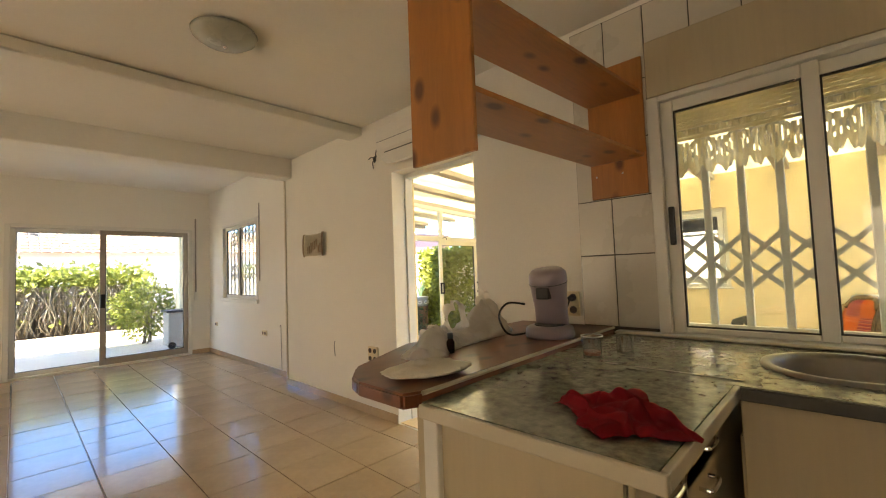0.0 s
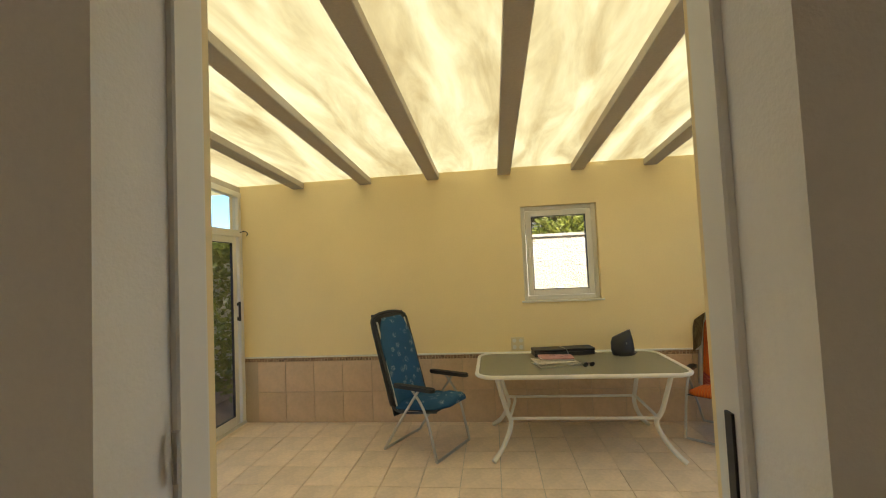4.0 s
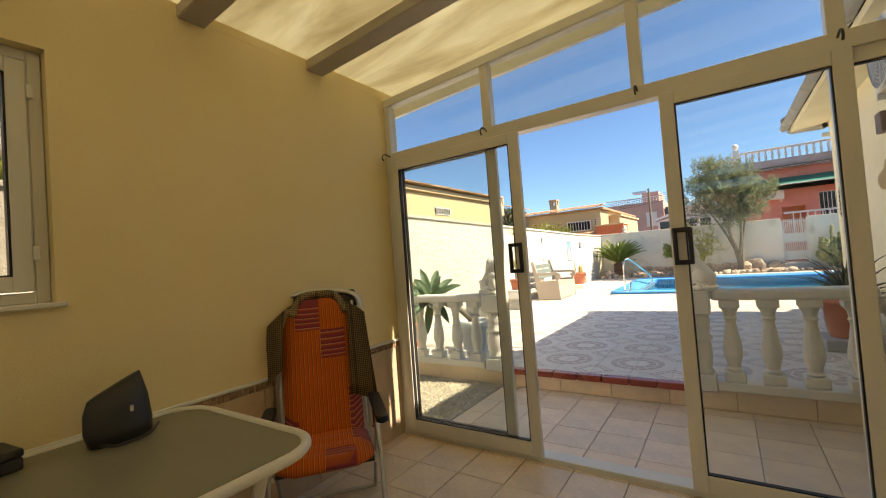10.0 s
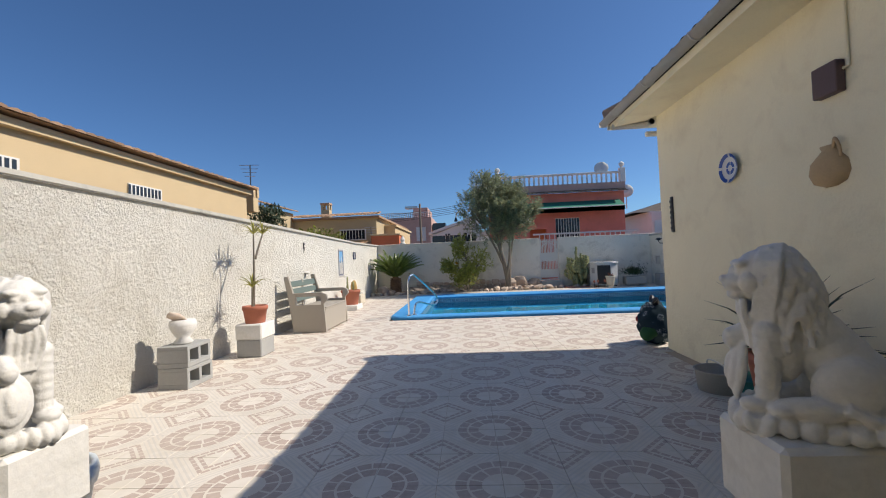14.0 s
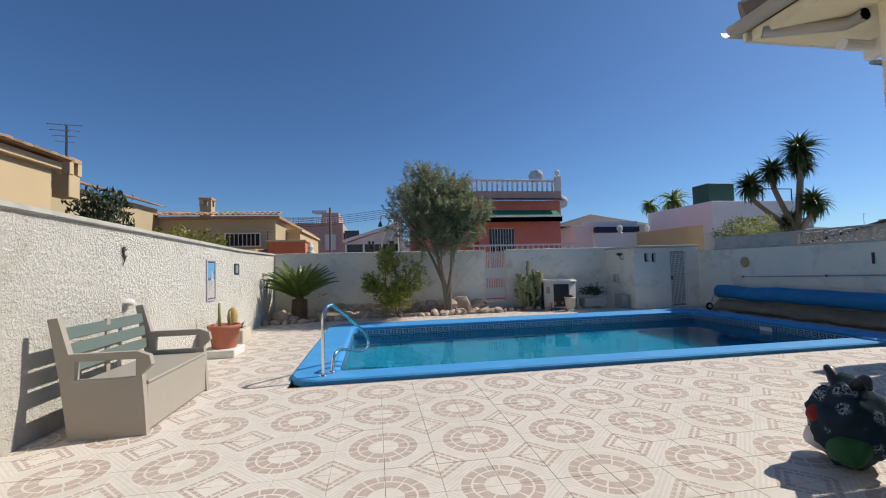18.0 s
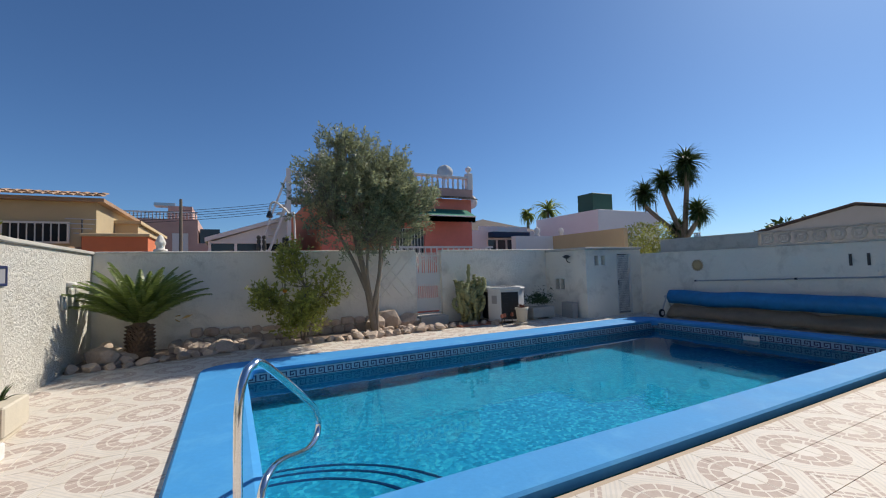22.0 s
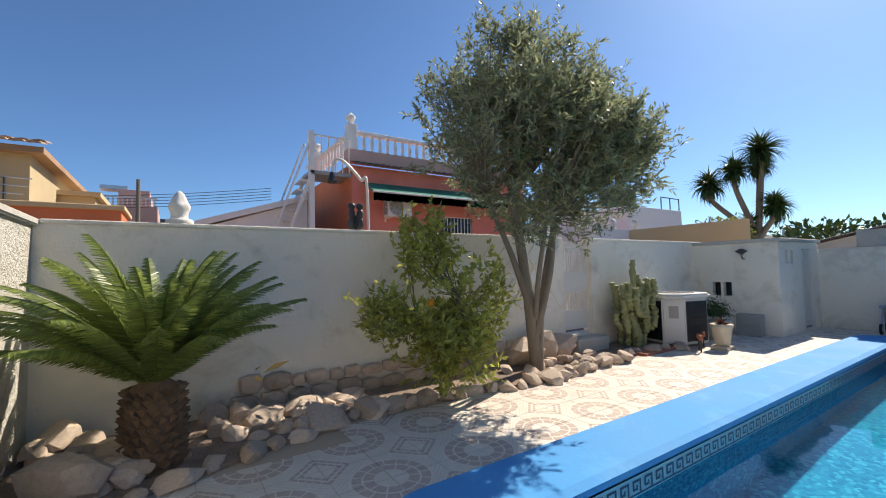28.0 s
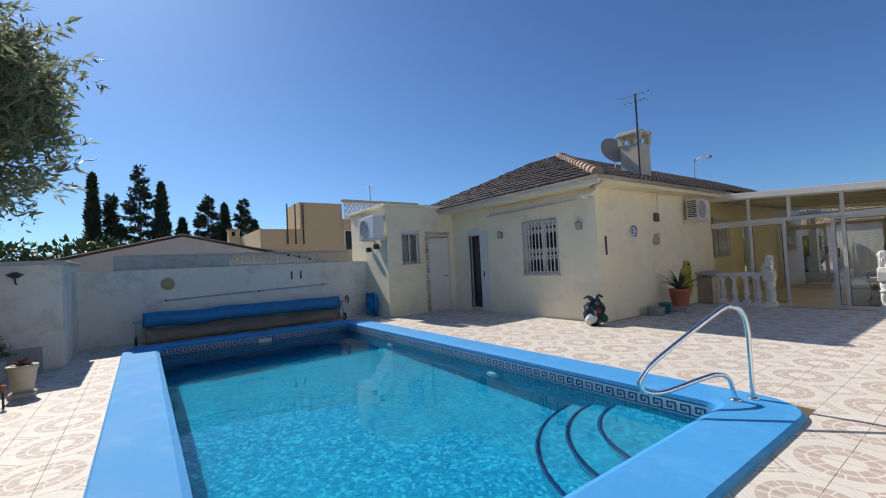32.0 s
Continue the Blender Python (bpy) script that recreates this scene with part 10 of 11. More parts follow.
for k in range(1300):
    x, y = rn.uniform(-3.5, 3.2), rn.uniform(13.0, 13.8)
    tube(bm, curve_pts([(x, y, 0.3), (x + rn.uniform(-0.3, 0.3), y - 0.1, 0.8), (x + rn.uniform(-0.5, 0.5), y - rn.uniform(0, 0.3), 1.5)], 4), 0.018, 5, r_end=0.008, caps=False)
part("twigs", bm, M["bark"], t)["kind"] = "stuff"
bm = bmesh.new()
leaf_quads(bm, [Vector((rn.uniform(-3.6, 3.3), rn.uniform(12.8, 14.0), 1.72 + rn.gauss(0, 0.12) - 0.2 * rn.random() ** 3)) for _ in range(7500)] + [Vector((rn.uniform(-3.6, 3.3), rn.uniform(12.8, 13.2), rn.uniform(0.6, 1.6))) for _ in range(220)], 0.13, 0.5, rn)
part("foliage", bm, M["leaf_hedge"], t)
shrub(2.95, 11.75, 0.95, 0.62, 0.55, 0.62, 2600, M["leaf_hedge"], "round bright green bush on the terrace edge", seed=11, size=0.09)
tagged(part("porch_post", boxes([(3.45, 10.9, 0.18, 3.75, 11.2, 2.9)], 0.01), M["cream_wall"]), kind="structure")
tagged(part("porch_roof", boxes([(-4, 9.3, 2.75, 4.3, 11.4, 2.95)]), M["ceiling_white"]), kind="structure")
t = thing("wheelie_bin", "dark grey plastic bin with a lid", "bin", pose(3.3, 10.4, ZH - 0.02))
part("body", boxes([(-0.22, -0.22, 0.03, 0.22, 0.22, 0.72)], 0.03, 2), M["grey_plastic"], t)
part("lid", boxes([(-0.25, -0.25, 0.72, 0.25, 0.25, 0.77)], 0.02, 2), M["black_plastic"], t)
for x in (-0.15, 0.15):
    bm = bmesh.new()
    lathe(bm, [(0.07, -0.02), (0.07, 0.02)], seg=14)
    bm.transform(pose(x, -0.2, 0.07, 90, 0, 0))
    part("wheel", bm, M["black_plastic"], t)
t = thing("fan_gate", "white metal gate with a sunburst top", "gate", pose(4.1, 13.1, -0.2))
for k in range(9):
    a = math.pi * k / 8
    bm = bmesh.new()
    tube(bm, [(0.1 * math.cos(a), 0, 1.5 + 0.1 * math.sin(a)), (0.55 * math.cos(a), 0, 1.5 + 0.55 * math.sin(a))], 0.02, 6)
    part("ray", bm, M["white_alu"], t)
    bm = bmesh.new()
    tube(bm, [(-0.55 + 1.1 * k / 8, 0, 0.1), (-0.55 + 1.1 * k / 8, 0, 1.5)], 0.015, 6)
    part("bar", bm, M["white_alu"], t)
part("rail", boxes([(-0.57, -0.02, 1.47, 0.57, 0.02, 1.52), (-0.57, -0.02, 0.1, 0.57, 0.02, 0.15)]), M["white_alu"], t)
# rockery seen through the north door
rockery = thing("rockery", "rockery bed edged with pale boulders", "rocks", group="rocks")
part("bed_soil", boxes([(7.5, 7.2, -0.4, XW, 13.2, ZS + 0.0)]), M["soil"], rockery)
for k in range(40):
    q = k / 40
    x, y = 7.35 + 1.6 * q + rk.uniform(-0.05, 0.05), 8.6 - 1.5 * q + rk.uniform(-0.05, 0.05)
    if k >= 20:
        x, y = rk.uniform(7.7, 9.4), rk.uniform(7.8, 10.5)
    o = new("boulder", meshes[rk.randrange(10)])
    o.parent = rockery
    s = rk.uniform(0.1, 0.2)
    o.matrix_basis = pose(x, y, ZS + 0.35 * s, 0, 0, rk.uniform(0, 360)) @ Matrix.Diagonal((s, s, s * 0.8, 1))
t = thing("stump_planter", "old palm stump with a patterned pot of snake plant", "planter", pose(8.25, 8.35, ZS))
bm = bmesh.new()
lathe(bm, [(0.22, 0), (0.2, 0.3), (0.19, 0.6), (0.2, 0.86)], seg=16)
for v in bm.verts:
    v.co += Vector((noise.noise(v.co * 9), noise.noise(v.co * 9 + Vector((5, 0, 0))), 0)) * 0.04
part("stump", bm, M["palm_bark"], t, smooth=True)
bm = bmesh.new()
lathe(bm, [(0.17, 0.86), (0.21, 0.9), (0.2, 1.02), (0.22, 1.05), (0.22, 1.1), (0.17, 1.1)], seg=20)
part("bowl", bm, M["grey_block"], t, smooth=True)
for k in range(8):
    a = 2 * math.pi * k / 8
    bm = bmesh.new()
    tube(bm, [(0.212 * math.cos(a) - 0.05 * math.sin(a) * math.sin(q2), 0.212 * math.sin(a) + 0.05 * math.cos(a) * math.sin(q2), 0.96 + 0.035 * math.cos(q2)) for q2 in (2 * math.pi * j / 10 for j in range(10))], 0.01, 5, closed=True)
    part("relief_ring", bm, M["white_stone"], t)
bm = bmesh.new()
spiky(bm, 22, 0.5, 0.07, random.Random(140), (0, 0, 1.05), (1.0, 1.55), 0.15)
part("snake_plant", bm, M["leaf_agave"], t)
bm = bmesh.new()
r2 = random.Random(141)
leaf_quads(bm, [Vector((-0.18 + r2.gauss(0, 0.09), -0.1 + r2.gauss(0, 0.09), r2.uniform(0.1, 0.85))) for _ in range(500)], 0.07, 0.6, r2)
part("ivy", bm, M["leaf_dark"], t)
t = thing("round_tree", "small round-headed tree with twisted stems", "tree")
branch_tree(t, random.Random(150), None, [((8.1, 9.6, -0.2), (7.95, 9.5, 0.95), 0.05), ((8.15, 9.6, -0.2), (8.35, 9.6, 0.9), 0.04)], [((7.95, 9.5, 1.45), (0.75, 0.7, 0.55)), ((7.6, 9.4, 1.2), (0.5, 0.5, 0.4)), ((8.3, 9.5, 1.6), (0.5, 0.5, 0.4))], 150, 24, 0.11, 0.4, M["bark"], M["leaf_dark"], 0.18)
t = thing("climbing_hedge", "dense yellow-green hedge against the garden wall", "hedge")
rn = random.Random(160)
bm = bmesh.new()
pts = []
for _ in range(11000):
    x, y, z = rn.uniform(8.5, 9.8), rn.uniform(6.1, 8.6), rn.uniform(-0.1, 2.05)
    k = rn.choice((0, 1, 2))
    if k == 0:
        x = 8.55 + 0.12 * noise.noise(Vector((y * 2, z * 2, 0))) + rn.gauss(0, 0.06)
    elif k == 1:
        z = 2.0 + 0.15 * noise.noise(Vector((y * 2, x * 2, 4))) + rn.gauss(0, 0.06)
    else:
        y = 8.5 + rn.gauss(0, 0.08)
    pts.append((Vector((x, y, z)), Vector((-0.6, 0.1, 0.3))))
leaf_quads(bm, pts, 0.12, 0.55, rn)
part("foliage", bm, M["leaf_hedge"], t)
t = thing("frog_planter", "weathered stone planter shaped like a low animal", "planter", pose(7.75, 9.0, ZS))
bm = stone(random.Random(7), 0.2, 0.7)
bm.transform(pose(0, 0, 0.12))
part("base_stone", bm, M["coping_stone"], t, smooth=True)
bm = bmesh.new()
lathe(bm, [(0.14, 0.2), (0.19, 0.26), (0.2, 0.36), (0.17, 0.37)], seg=18)
part("bowl", bm, M["coping_stone"], t, smooth=True)
# awning house seen through the small window
h = thing("awning_neighbour", "neighbour's porch with white arches under a scalloped awning", "house", kind="structure")
# near-black sheet stands for the shade deep in the porch
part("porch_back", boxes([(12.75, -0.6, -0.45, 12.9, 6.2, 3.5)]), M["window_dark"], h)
for y in (0.05, 1.75, 3.45, 5.15):
    part("pillar", boxes([(12.35, y - 0.12, -0.45, 12.6, y + 0.12, 2.55)], 0.01), M["white_house"], h)
for y in (0.05, 1.75, 3.45):
    # spandrels of a round arch between two pillars
    for s in (0, 1):
        bm = bmesh.new()
        n = 10
        rows = []
        for x in (12.36, 12.59):
            arc = [bm.verts.new((x, y + 0.12 + (0.73 - 0.73 * math.cos(math.pi / 2 * k / n) if s == 0 else 0.73 + 0.73 * math.cos(math.pi / 2 * k / n)), 2.3 + 0.55 * math.sin(math.pi / 2 * k / n))) for k in range(n + 1)]
            cap = [bm.verts.new((x, q.co.y, 3.0)) for q in arc]
            rows.append((arc, cap))
        for k in range(n):
            for arc, cap in rows:
                bm.faces.new((arc[k], arc[k + 1], cap[k + 1], cap[k]))
            bm.faces.new((rows[0][0][k], rows[0][0][k + 1], rows[1][0][k + 1], rows[1][0][k]))
        bmesh.ops.recalc_face_normals(bm, faces=bm.faces)
        part("arch_spandrel", bm, M["white_house"], h)
M["awning_cloth"] = mat("faded_cream_canvas", (0.72, 0.6, 0.46), 0.9, spread=0.05, bump=0.05)
for k in range(24):
    y = -0.6 + 0.28 * k
    cloth = M["white_house"] if k % 2 else M["awning_cloth"]
    bm = bmesh.new()
    top = [bm.verts.new((x, yy, z)) for x, z in ((12.3, 3.3), (11.75, 3.05)) for yy in (y, y + 0.28)]
    bm.faces.new((top[0], top[1], top[3], top[2]))
    n = 8
    hem = [bm.verts.new((11.74 + 0.015 * math.sin(j * 1.6 + k), y + 0.28 * j / n, 2.84 - 0.055 * math.sin(math.pi * j / n))) for j in range(n + 1)]
    up = [bm.verts.new((11.75, y + 0.28 * j / n, 3.05)) for j in range(n + 1)]
    for j in range(n):
        bm.faces.new((up[j], up[j + 1], hem[j + 1], hem[j]))
    bmesh.ops.solidify(bm, geom=bm.faces[:], thickness=0.006)
    part("awning_stripe", bm, cloth, h)
part("rail", boxes([(12.3, -0.6, 3.28, 12.36, 6.2, 3.34)], 0.01), M["white_plastic"], h)
part("fascia", boxes([(12.36, -0.6, 3.2, 12.6, 6.2, 3.45)], 0.01), M["tan_wall"], h)
shrub(11.0, 1.25, 1.98, 0.45, 0.85, 0.6, 1700, M["leaf_hedge"], "leafy shrub beyond the wall", seed=19)

# ---- living room ----
d = thing("door_1", "wide sliding glass door with a dark and a white sash", "door", kind="structure")
W = M["white_alu"]
bar("frame", "y", 9.0, 9.12, 0.82, 0.88, ZH, 2.46, d, W)
bar("frame", "y", 9.0, 9.12, 3.14, 3.2, ZH, 2.46, d, W)
bar("frame", "y", 9.0, 9.12, 0.88, 3.14, 2.41, 2.47, d, W)
bar("track", "y", 8.99, 9.14, 0.88, 3.14, ZH - 0.01, ZH + 0.035, d, W)
sash("y", 9.09, 0.88, 1.98, ZH + 0.035, 2.41, d, W, 0.06, 0.035)
sash("y", 9.045, 1.89, 3.14, ZH + 0.035, 2.41, d, M["bronze_alu"], 0.07, 0.035, 0.1)
bm = bmesh.new()
box(bm, 1.895, 8.99, 1.15, 1.955, 9.027, 1.37, 0.006)
part("handle", bm, M["black_plastic"], d, "black lever handle on the meeting stile")
for x in (0.7, 3.26):
    s = thing("blind_strap", "grey woven roller blind strap on a wall plate", "strap", pose(x, 9.0, 0))
    part("tape", boxes([(-0.012, 0.0, 1.31, 0.012, 0.012, 2.68)], 0.002), M["grey_cloth"], s)
    part("winder", boxes([(-0.025, -0.008, 1.17, 0.025, 0.018, 1.33)], 0.005, 2), M["white_plastic"], s)

w = thing("window_4", "white two-sash window with a folding grille outside", "window", kind="structure")
bar("frame", "x", XA2 - 0.01, XA2 + 0.08, 6.77, 6.82, 1.18, 2.48, w, W)
bar("frame", "x", XA2 - 0.01, XA2 + 0.08, 8.27, 8.32, 1.18, 2.48, w, W)
bar("frame", "x", XA2 - 0.01, XA2 + 0.08, 6.82, 8.27, 2.43, 2.48, w, W)
bar("sill", "x", XA2 - 0.04, XA2 + 0.09, 6.74, 8.35, 1.16, 1.22, w, W)
sash("x", XA2 + 0.02, 6.82, 7.58, 1.22, 2.43, w, W, 0.05, 0.03)
sash("x", XA2 + 0.055, 7.52, 8.27, 1.22, 2.43, w, W, 0.05, 0.03)
scissor_grille(w, "x", XQ + 0.04, 6.8, 8.29, 1.22, 2.44, 9, W)
s = thing("blind_strap", "dark roller blind strap beside the window", "strap", pose(XA2 - 0.001, 6.7, 0))
part("tape", boxes([(-0.01, -0.012, 1.5, 0.0, 0.012, 2.68)], 0.002), M["grey_cloth"], s)

d = thing("door_2", "open doorway with a white painted frame", "doorway", kind="structure")
for y0, y1 in ((2.345, 2.385), (3.315, 3.355)):
    bar("jamb", "x", 3.5, 3.58, y0 + 0.01, y1 - 0.01, ZH, 2.48, d, W)
bar("head", "x", 3.5, 3.58, 2.375, 3.325, 2.44, 2.478, d, W)
bar("threshold", "x", XI + 0.02, XQ + 0.03, 2.36, 3.34, ZH - 0.01, ZH + 0.006, d, M["sun_floor"])
for z in (0.55, 1.3, 2.2):
    bm = bmesh.new()
    tube(bm, [(3.488, 3.322, z - 0.045), (3.488, 3.322, z + 0.045)], 0.007, 8)
    part("hinge", bm, M["steel"], d)
part("latch_plate", boxes([(3.52, 2.374, 1.2, 3.54, 2.38, 1.36)]), M["black_plastic"], d)

# skirting
for name, rows in (("baseboard_1", [(XI - 0.012, 3.345, ZH - 0.005, XI, 5.535, ZH + 0.075)]), ("baseboard_2", [(XA2 - 0.012, 5.535, ZH - 0.005, XA2, 9.02, ZH + 0.075), (XI - 0.012, 5.522, ZH - 0.005, XA2 - 0.012, 5.535, ZH + 0.075)]), ("baseboard_3", [(-3.0, 9.008, ZH - 0.005, 0.8, 9.02, ZH + 0.075), (3.2, 9.008, ZH - 0.005, XA2 - 0.012, 9.02, ZH + 0.075)]), ("baseboard_4", [(XI - 0.012, 2.02, ZH - 0.005, XI, 2.355, ZH + 0.075)])):
    tagged(part(name, boxes(rows, 0.003), M["room_floor"]), kind="structure")

# wall air conditioner
a = thing("wall_air_conditioner", "white wall air conditioner over the doorway", "air conditioner", pose(XI, 2.27, 2.535))
bm = bmesh.new()
prof = [(0, 0.02), (0, 0.31), (-0.16, 0.31), (-0.2, 0.285), (-0.215, 0.2), (-0.205, 0.08), (-0.17, 0.03), (-0.1, 0.0)]
L = [bm.verts.new((x, 0, z)) for x, z in prof]
R = [bm.verts.new((x, 1.02, z)) for x, z in prof]
for k in range(8):
    bm.faces.new((L[k], R[k], R[(k + 1) % 8], L[(k + 1) % 8]))
bm.faces.new(L[::-1])
bm.faces.new(R)
bmesh.ops.recalc_face_normals(bm, faces=bm.faces)
bmesh.ops.bevel(bm, geom=bm.edges[:], offset=0.007, segments=2, affect="EDGES")
part("body", bm, M["white_plastic"], a)
bm = bmesh.new()
box(bm, -0.06, 0.09, 0, 0.045, 0.93, 0.006, 0.002)
bm.transform(pose(-0.158, 0, 0.014, 0, 40, 0))
part("louvre", bm, M["white_plastic"], a)
bm = bmesh.new()
box(bm, -0.006, 0.1, -0.004, 0.006, 0.92, 0.004)
bm.transform(pose(-0.193, 0, 0.062, 0, 40, 0))
part("air_slot", bm, M["black_plastic"], a)
part("panel_seam", boxes([(-0.2166, 0.02, 0.16, -0.205, 1.0, 0.164)]), M["grey_plastic"], a)
h = thing("cable_stub", "torn cable hole with a bent wire end", "cable", pose(XI, 3.58, 2.66))
bm = bmesh.new()
vs = [bm.verts.new((-0.003, 0.03 * math.cos(k * 0.7) * (1 + 0.5 * math.sin(k * 2.3)), 0.03 * math.sin(k * 0.7) * (1.2 + 0.5 * math.cos(k * 1.7)))) for k in range(9)]
bm.faces.new(vs)
bmesh.ops.solidify(bm, geom=bm.faces[:], thickness=0.002)
part("hole", bm, M["dark_metal"], h)
for pts in ([(0, 0, 0), (-0.03, 0.02, 0.01), (-0.035, 0.06, -0.005)], [(0, -0.01, -0.01), (-0.03, 0.0, -0.04), (-0.015, 0.01, -0.1)], [(0, -0.01, 0.01), (-0.03, -0.05, 0.03), (-0.02, -0.06, 0.09)]):
    bm = bmesh.new()
    tube(bm, curve_pts(pts, 4), 0.005, 6)
    part("wire", bm, M["black_plastic"], h)

# ceiling lamp
t = thing("ceiling_lamp", "round flat opal glass ceiling lamp, switched off", "ceiling lamp", pose(1.79, 2.94, CEIL))
bm = bmesh.new()
lathe(bm, [(0.0, -0.085), (0.07, -0.08), (0.13, -0.062), (0.175, -0.03), (0.18, -0.012), (0.0, -0.012)], seg=36, caps=False)
part("shade", bm, M["opal"], t, "opal glass bowl", smooth=True)
bm = bmesh.new()
lathe(bm, [(0.14, -0.014), (0.14, 0.0)], seg=24)
part("base", bm, M["steel"], t)
bm = bmesh.new()
lathe(bm, [(0.0, -0.1), (0.012, -0.095), (0.012, -0.08)], seg=10)
part("nut", bm, M["chrome"], t)
# curtain rail under the ceiling
t = thing("curtain_rail", "thin white curtain rail fixed to the ceiling", "rail")
part("track", boxes([(1.5, 6.89, CEIL2 - 0.022, 3.15, 6.91, CEIL2)], 0.003), M["grey_plastic"], t)

# thin strip added on the pier's edge to bring out its shadow line
tagged(part("cable_duct", boxes([(XI - 0.016, 5.49, ZH + 0.075, XI, 5.519, 2.78)], 0.003), M["laminate_edge"]), kind="structure")
# picture plaque
p = thing("wall_plaque", "small ceramic plaque with painted figures and a curved frame", "plaque", pose(XI, 4.74, 1.903) @ Matrix.Diagonal((1, 1.1, 1.1, 1)))
bm = bmesh.new()
g = []
for i in range(13):
    u = -1 + i / 6
    g.append([bm.verts.new((-0.012 - 0.035 * abs(u) ** 3, 0.19 * u, z * (1 - 0.03 * abs(u)))) for z in (-0.115, 0.115)])
for q, r in zip(g, g[1:]):
    bm.faces.new((q[0], r[0], r[1], q[1]))
bmesh.ops.solidify(bm, geom=bm.faces[:], thickness=-0.012)
bmesh.ops.recalc_face_normals(bm, faces=bm.faces)
part("tablet", bm, M["plaque"], p)
for s in (-1, 1):
    bm = bmesh.new()
    tube(bm, curve_pts([(-0.04, 0.19 * s, -0.12), (-0.052, 0.195 * s, -0.06), (-0.05, 0.195 * s, 0.06), (-0.04, 0.19 * s, 0.12)], 5), 0.009, 8)
    part("scroll_edge", bm, M["dark_relief"], p)
rnd = random.Random(8)
for k in range(9):
    bm = bmesh.new()
    y, z = -0.15 + 0.037 * k, rnd.uniform(-0.05, 0.02)
    box(bm, -0.028, y - 0.012, z - 0.04, -0.018, y + 0.012, z + rnd.uniform(0.03, 0.07), 0.006, 2)
    part("relief_figure", bm, M["dark_relief"], p)

socket_block(pose(XI, 3.61, 0.7), 2, 2)
socket_block(pose(XA2, 6.47, 0.7), 1, 2)
socket_block(pose(XA2, 8.6, 0.7), 1, 1)
t = thing("cable_end", "thin grey aerial cable hanging down the wall", "cable", pose(XA2, 6.0, 0))
bm = bmesh.new()
tube(bm, curve_pts([(-0.004, 0.05, 0.86), (-0.012, 0, 0.87), (-0.008, 0.004, 0.6), (-0.006, -0.004, 0.28)], 6), 0.004, 6)
part("cable", bm, M["grey_plastic"], t)
t = thing("cable_end", "short grey cable stub standing out of the wall", "cable", pose(XI, 4.38, 0))
bm = bmesh.new()
tube(bm, curve_pts([(-0.003, 0, 0.84), (-0.01, 0.004, 0.78), (-0.004, 0, 0.68)], 6), 0.004, 6)
part("cable", bm, M["grey_plastic"], t)

# ---- kitchen ----
pen = thing("peninsula_cabinet", "pale laminate peninsula base cabinet", "cabinet")
part("body", boxes([(1.81, 0.73, ZH + 0.1, 3.33, 1.27, 1.130)]), M["laminate"], pen)
part("plinth", boxes([(1.86, 0.78, ZH, 3.33, 1.24, ZH + 0.1)]), M["grey_plastic"], pen)
part("end_post", boxes([(1.79, 1.25, ZH, 1.84, 1.31, 1.130)], 0.004), M["white_plastic"], pen)
for x0, x1 in ((1.82, 2.165), (2.173, 2.5)):
    dr = part("door", boxes([(x0, 0.71, ZH + 0.11, x1, 0.728, 1.0)], 0.003), M["laminate"], pen)
    dw = part("drawer_front", boxes([(x0, 0.71, 0.953, x1, 0.728, 1.120)], 0.003), M["laminate"], pen)
    for z, o in ((0.92, dr), (1.035, dw)):
        bm = bmesh.new()
        xm = (x0 + x1) / 2
        tube(bm, curve_pts([(xm - 0.05, 0.71, z), (xm - 0.045, 0.68, z), (xm + 0.045, 0.68, z), (xm + 0.05, 0.71, z)], 5), 0.006, 8)
        part("handle", bm, M["chrome"], o, "chrome bow handle")
wt = thing("peninsula_worktop", "green speckled laminate worktop with a pale edge", "worktop")
bm = bmesh.new()
slab(bm, [(1.785, 0.65), (XI - 0.003, 0.65), (XI - 0.003, 1.357), (1.785, 1.305)], 1.132, 1.17)
part("top", bm, M["stone_green"], wt)
part("edge_strip", boxes([(1.768, 0.632, 1.128, 1.785, 1.303, 1.168), (1.785, 0.632, 1.128, 2.56, 0.65, 1.168)], 0.004, 2), M["laminate_edge"], wt, "pale rounded edge strip")
part("joint_strip", boxes([(2.556, 0.635, 1.168, 2.564, 1.08, 1.174)]), M["chrome"], wt)
rear = thing("sink_worktop", "green speckled worktop along the window with a sunk basin", "worktop")
bm = bmesh.new()
box(bm, 2.5, -2.4, 1.132, XI - 0.003, 0.1, 1.169)
rim = []
for z in (1.132, 1.169):
    for hole in (False, True):
        row = []
        for k in range(64):
            ca, sa = math.cos(2 * math.pi * k / 64), math.sin(2 * math.pi * k / 64)
            f = 0.232 if hole else min((0.427 if ca > 0 else 0.42) / max(1e-6, abs(ca)), (0.278 if sa > 0 else 0.28) / max(1e-6, abs(sa)))
            row.append(bm.verts.new((2.92 + f * ca, 0.38 + f * sa, z)))
        rim.append(row)
for a, b in ((rim[2], rim[3]), (rim[1], rim[0]), (rim[0], rim[2]), (rim[3], rim[1])):
    for k in range(64):
        bm.faces.new((a[k], a[(k + 1) % 64], b[(k + 1) % 64], b[k]))
bmesh.ops.recalc_face_normals(bm, faces=bm.faces)
part("top", bm, M["stone_green"], rear)
part("front_edge", boxes([(2.485, -2.4, 1.128, 2.5, 0.65, 1.166)], 0.003), M["dark_metal"], rear)
cab = thing("sink_cabinet", "pale laminate base cabinet under the sink", "cabinet")
part("body", boxes([(2.55, -2.4, ZH + 0.1, 3.33, 0.65, 1.0)]), M["laminate"], cab)
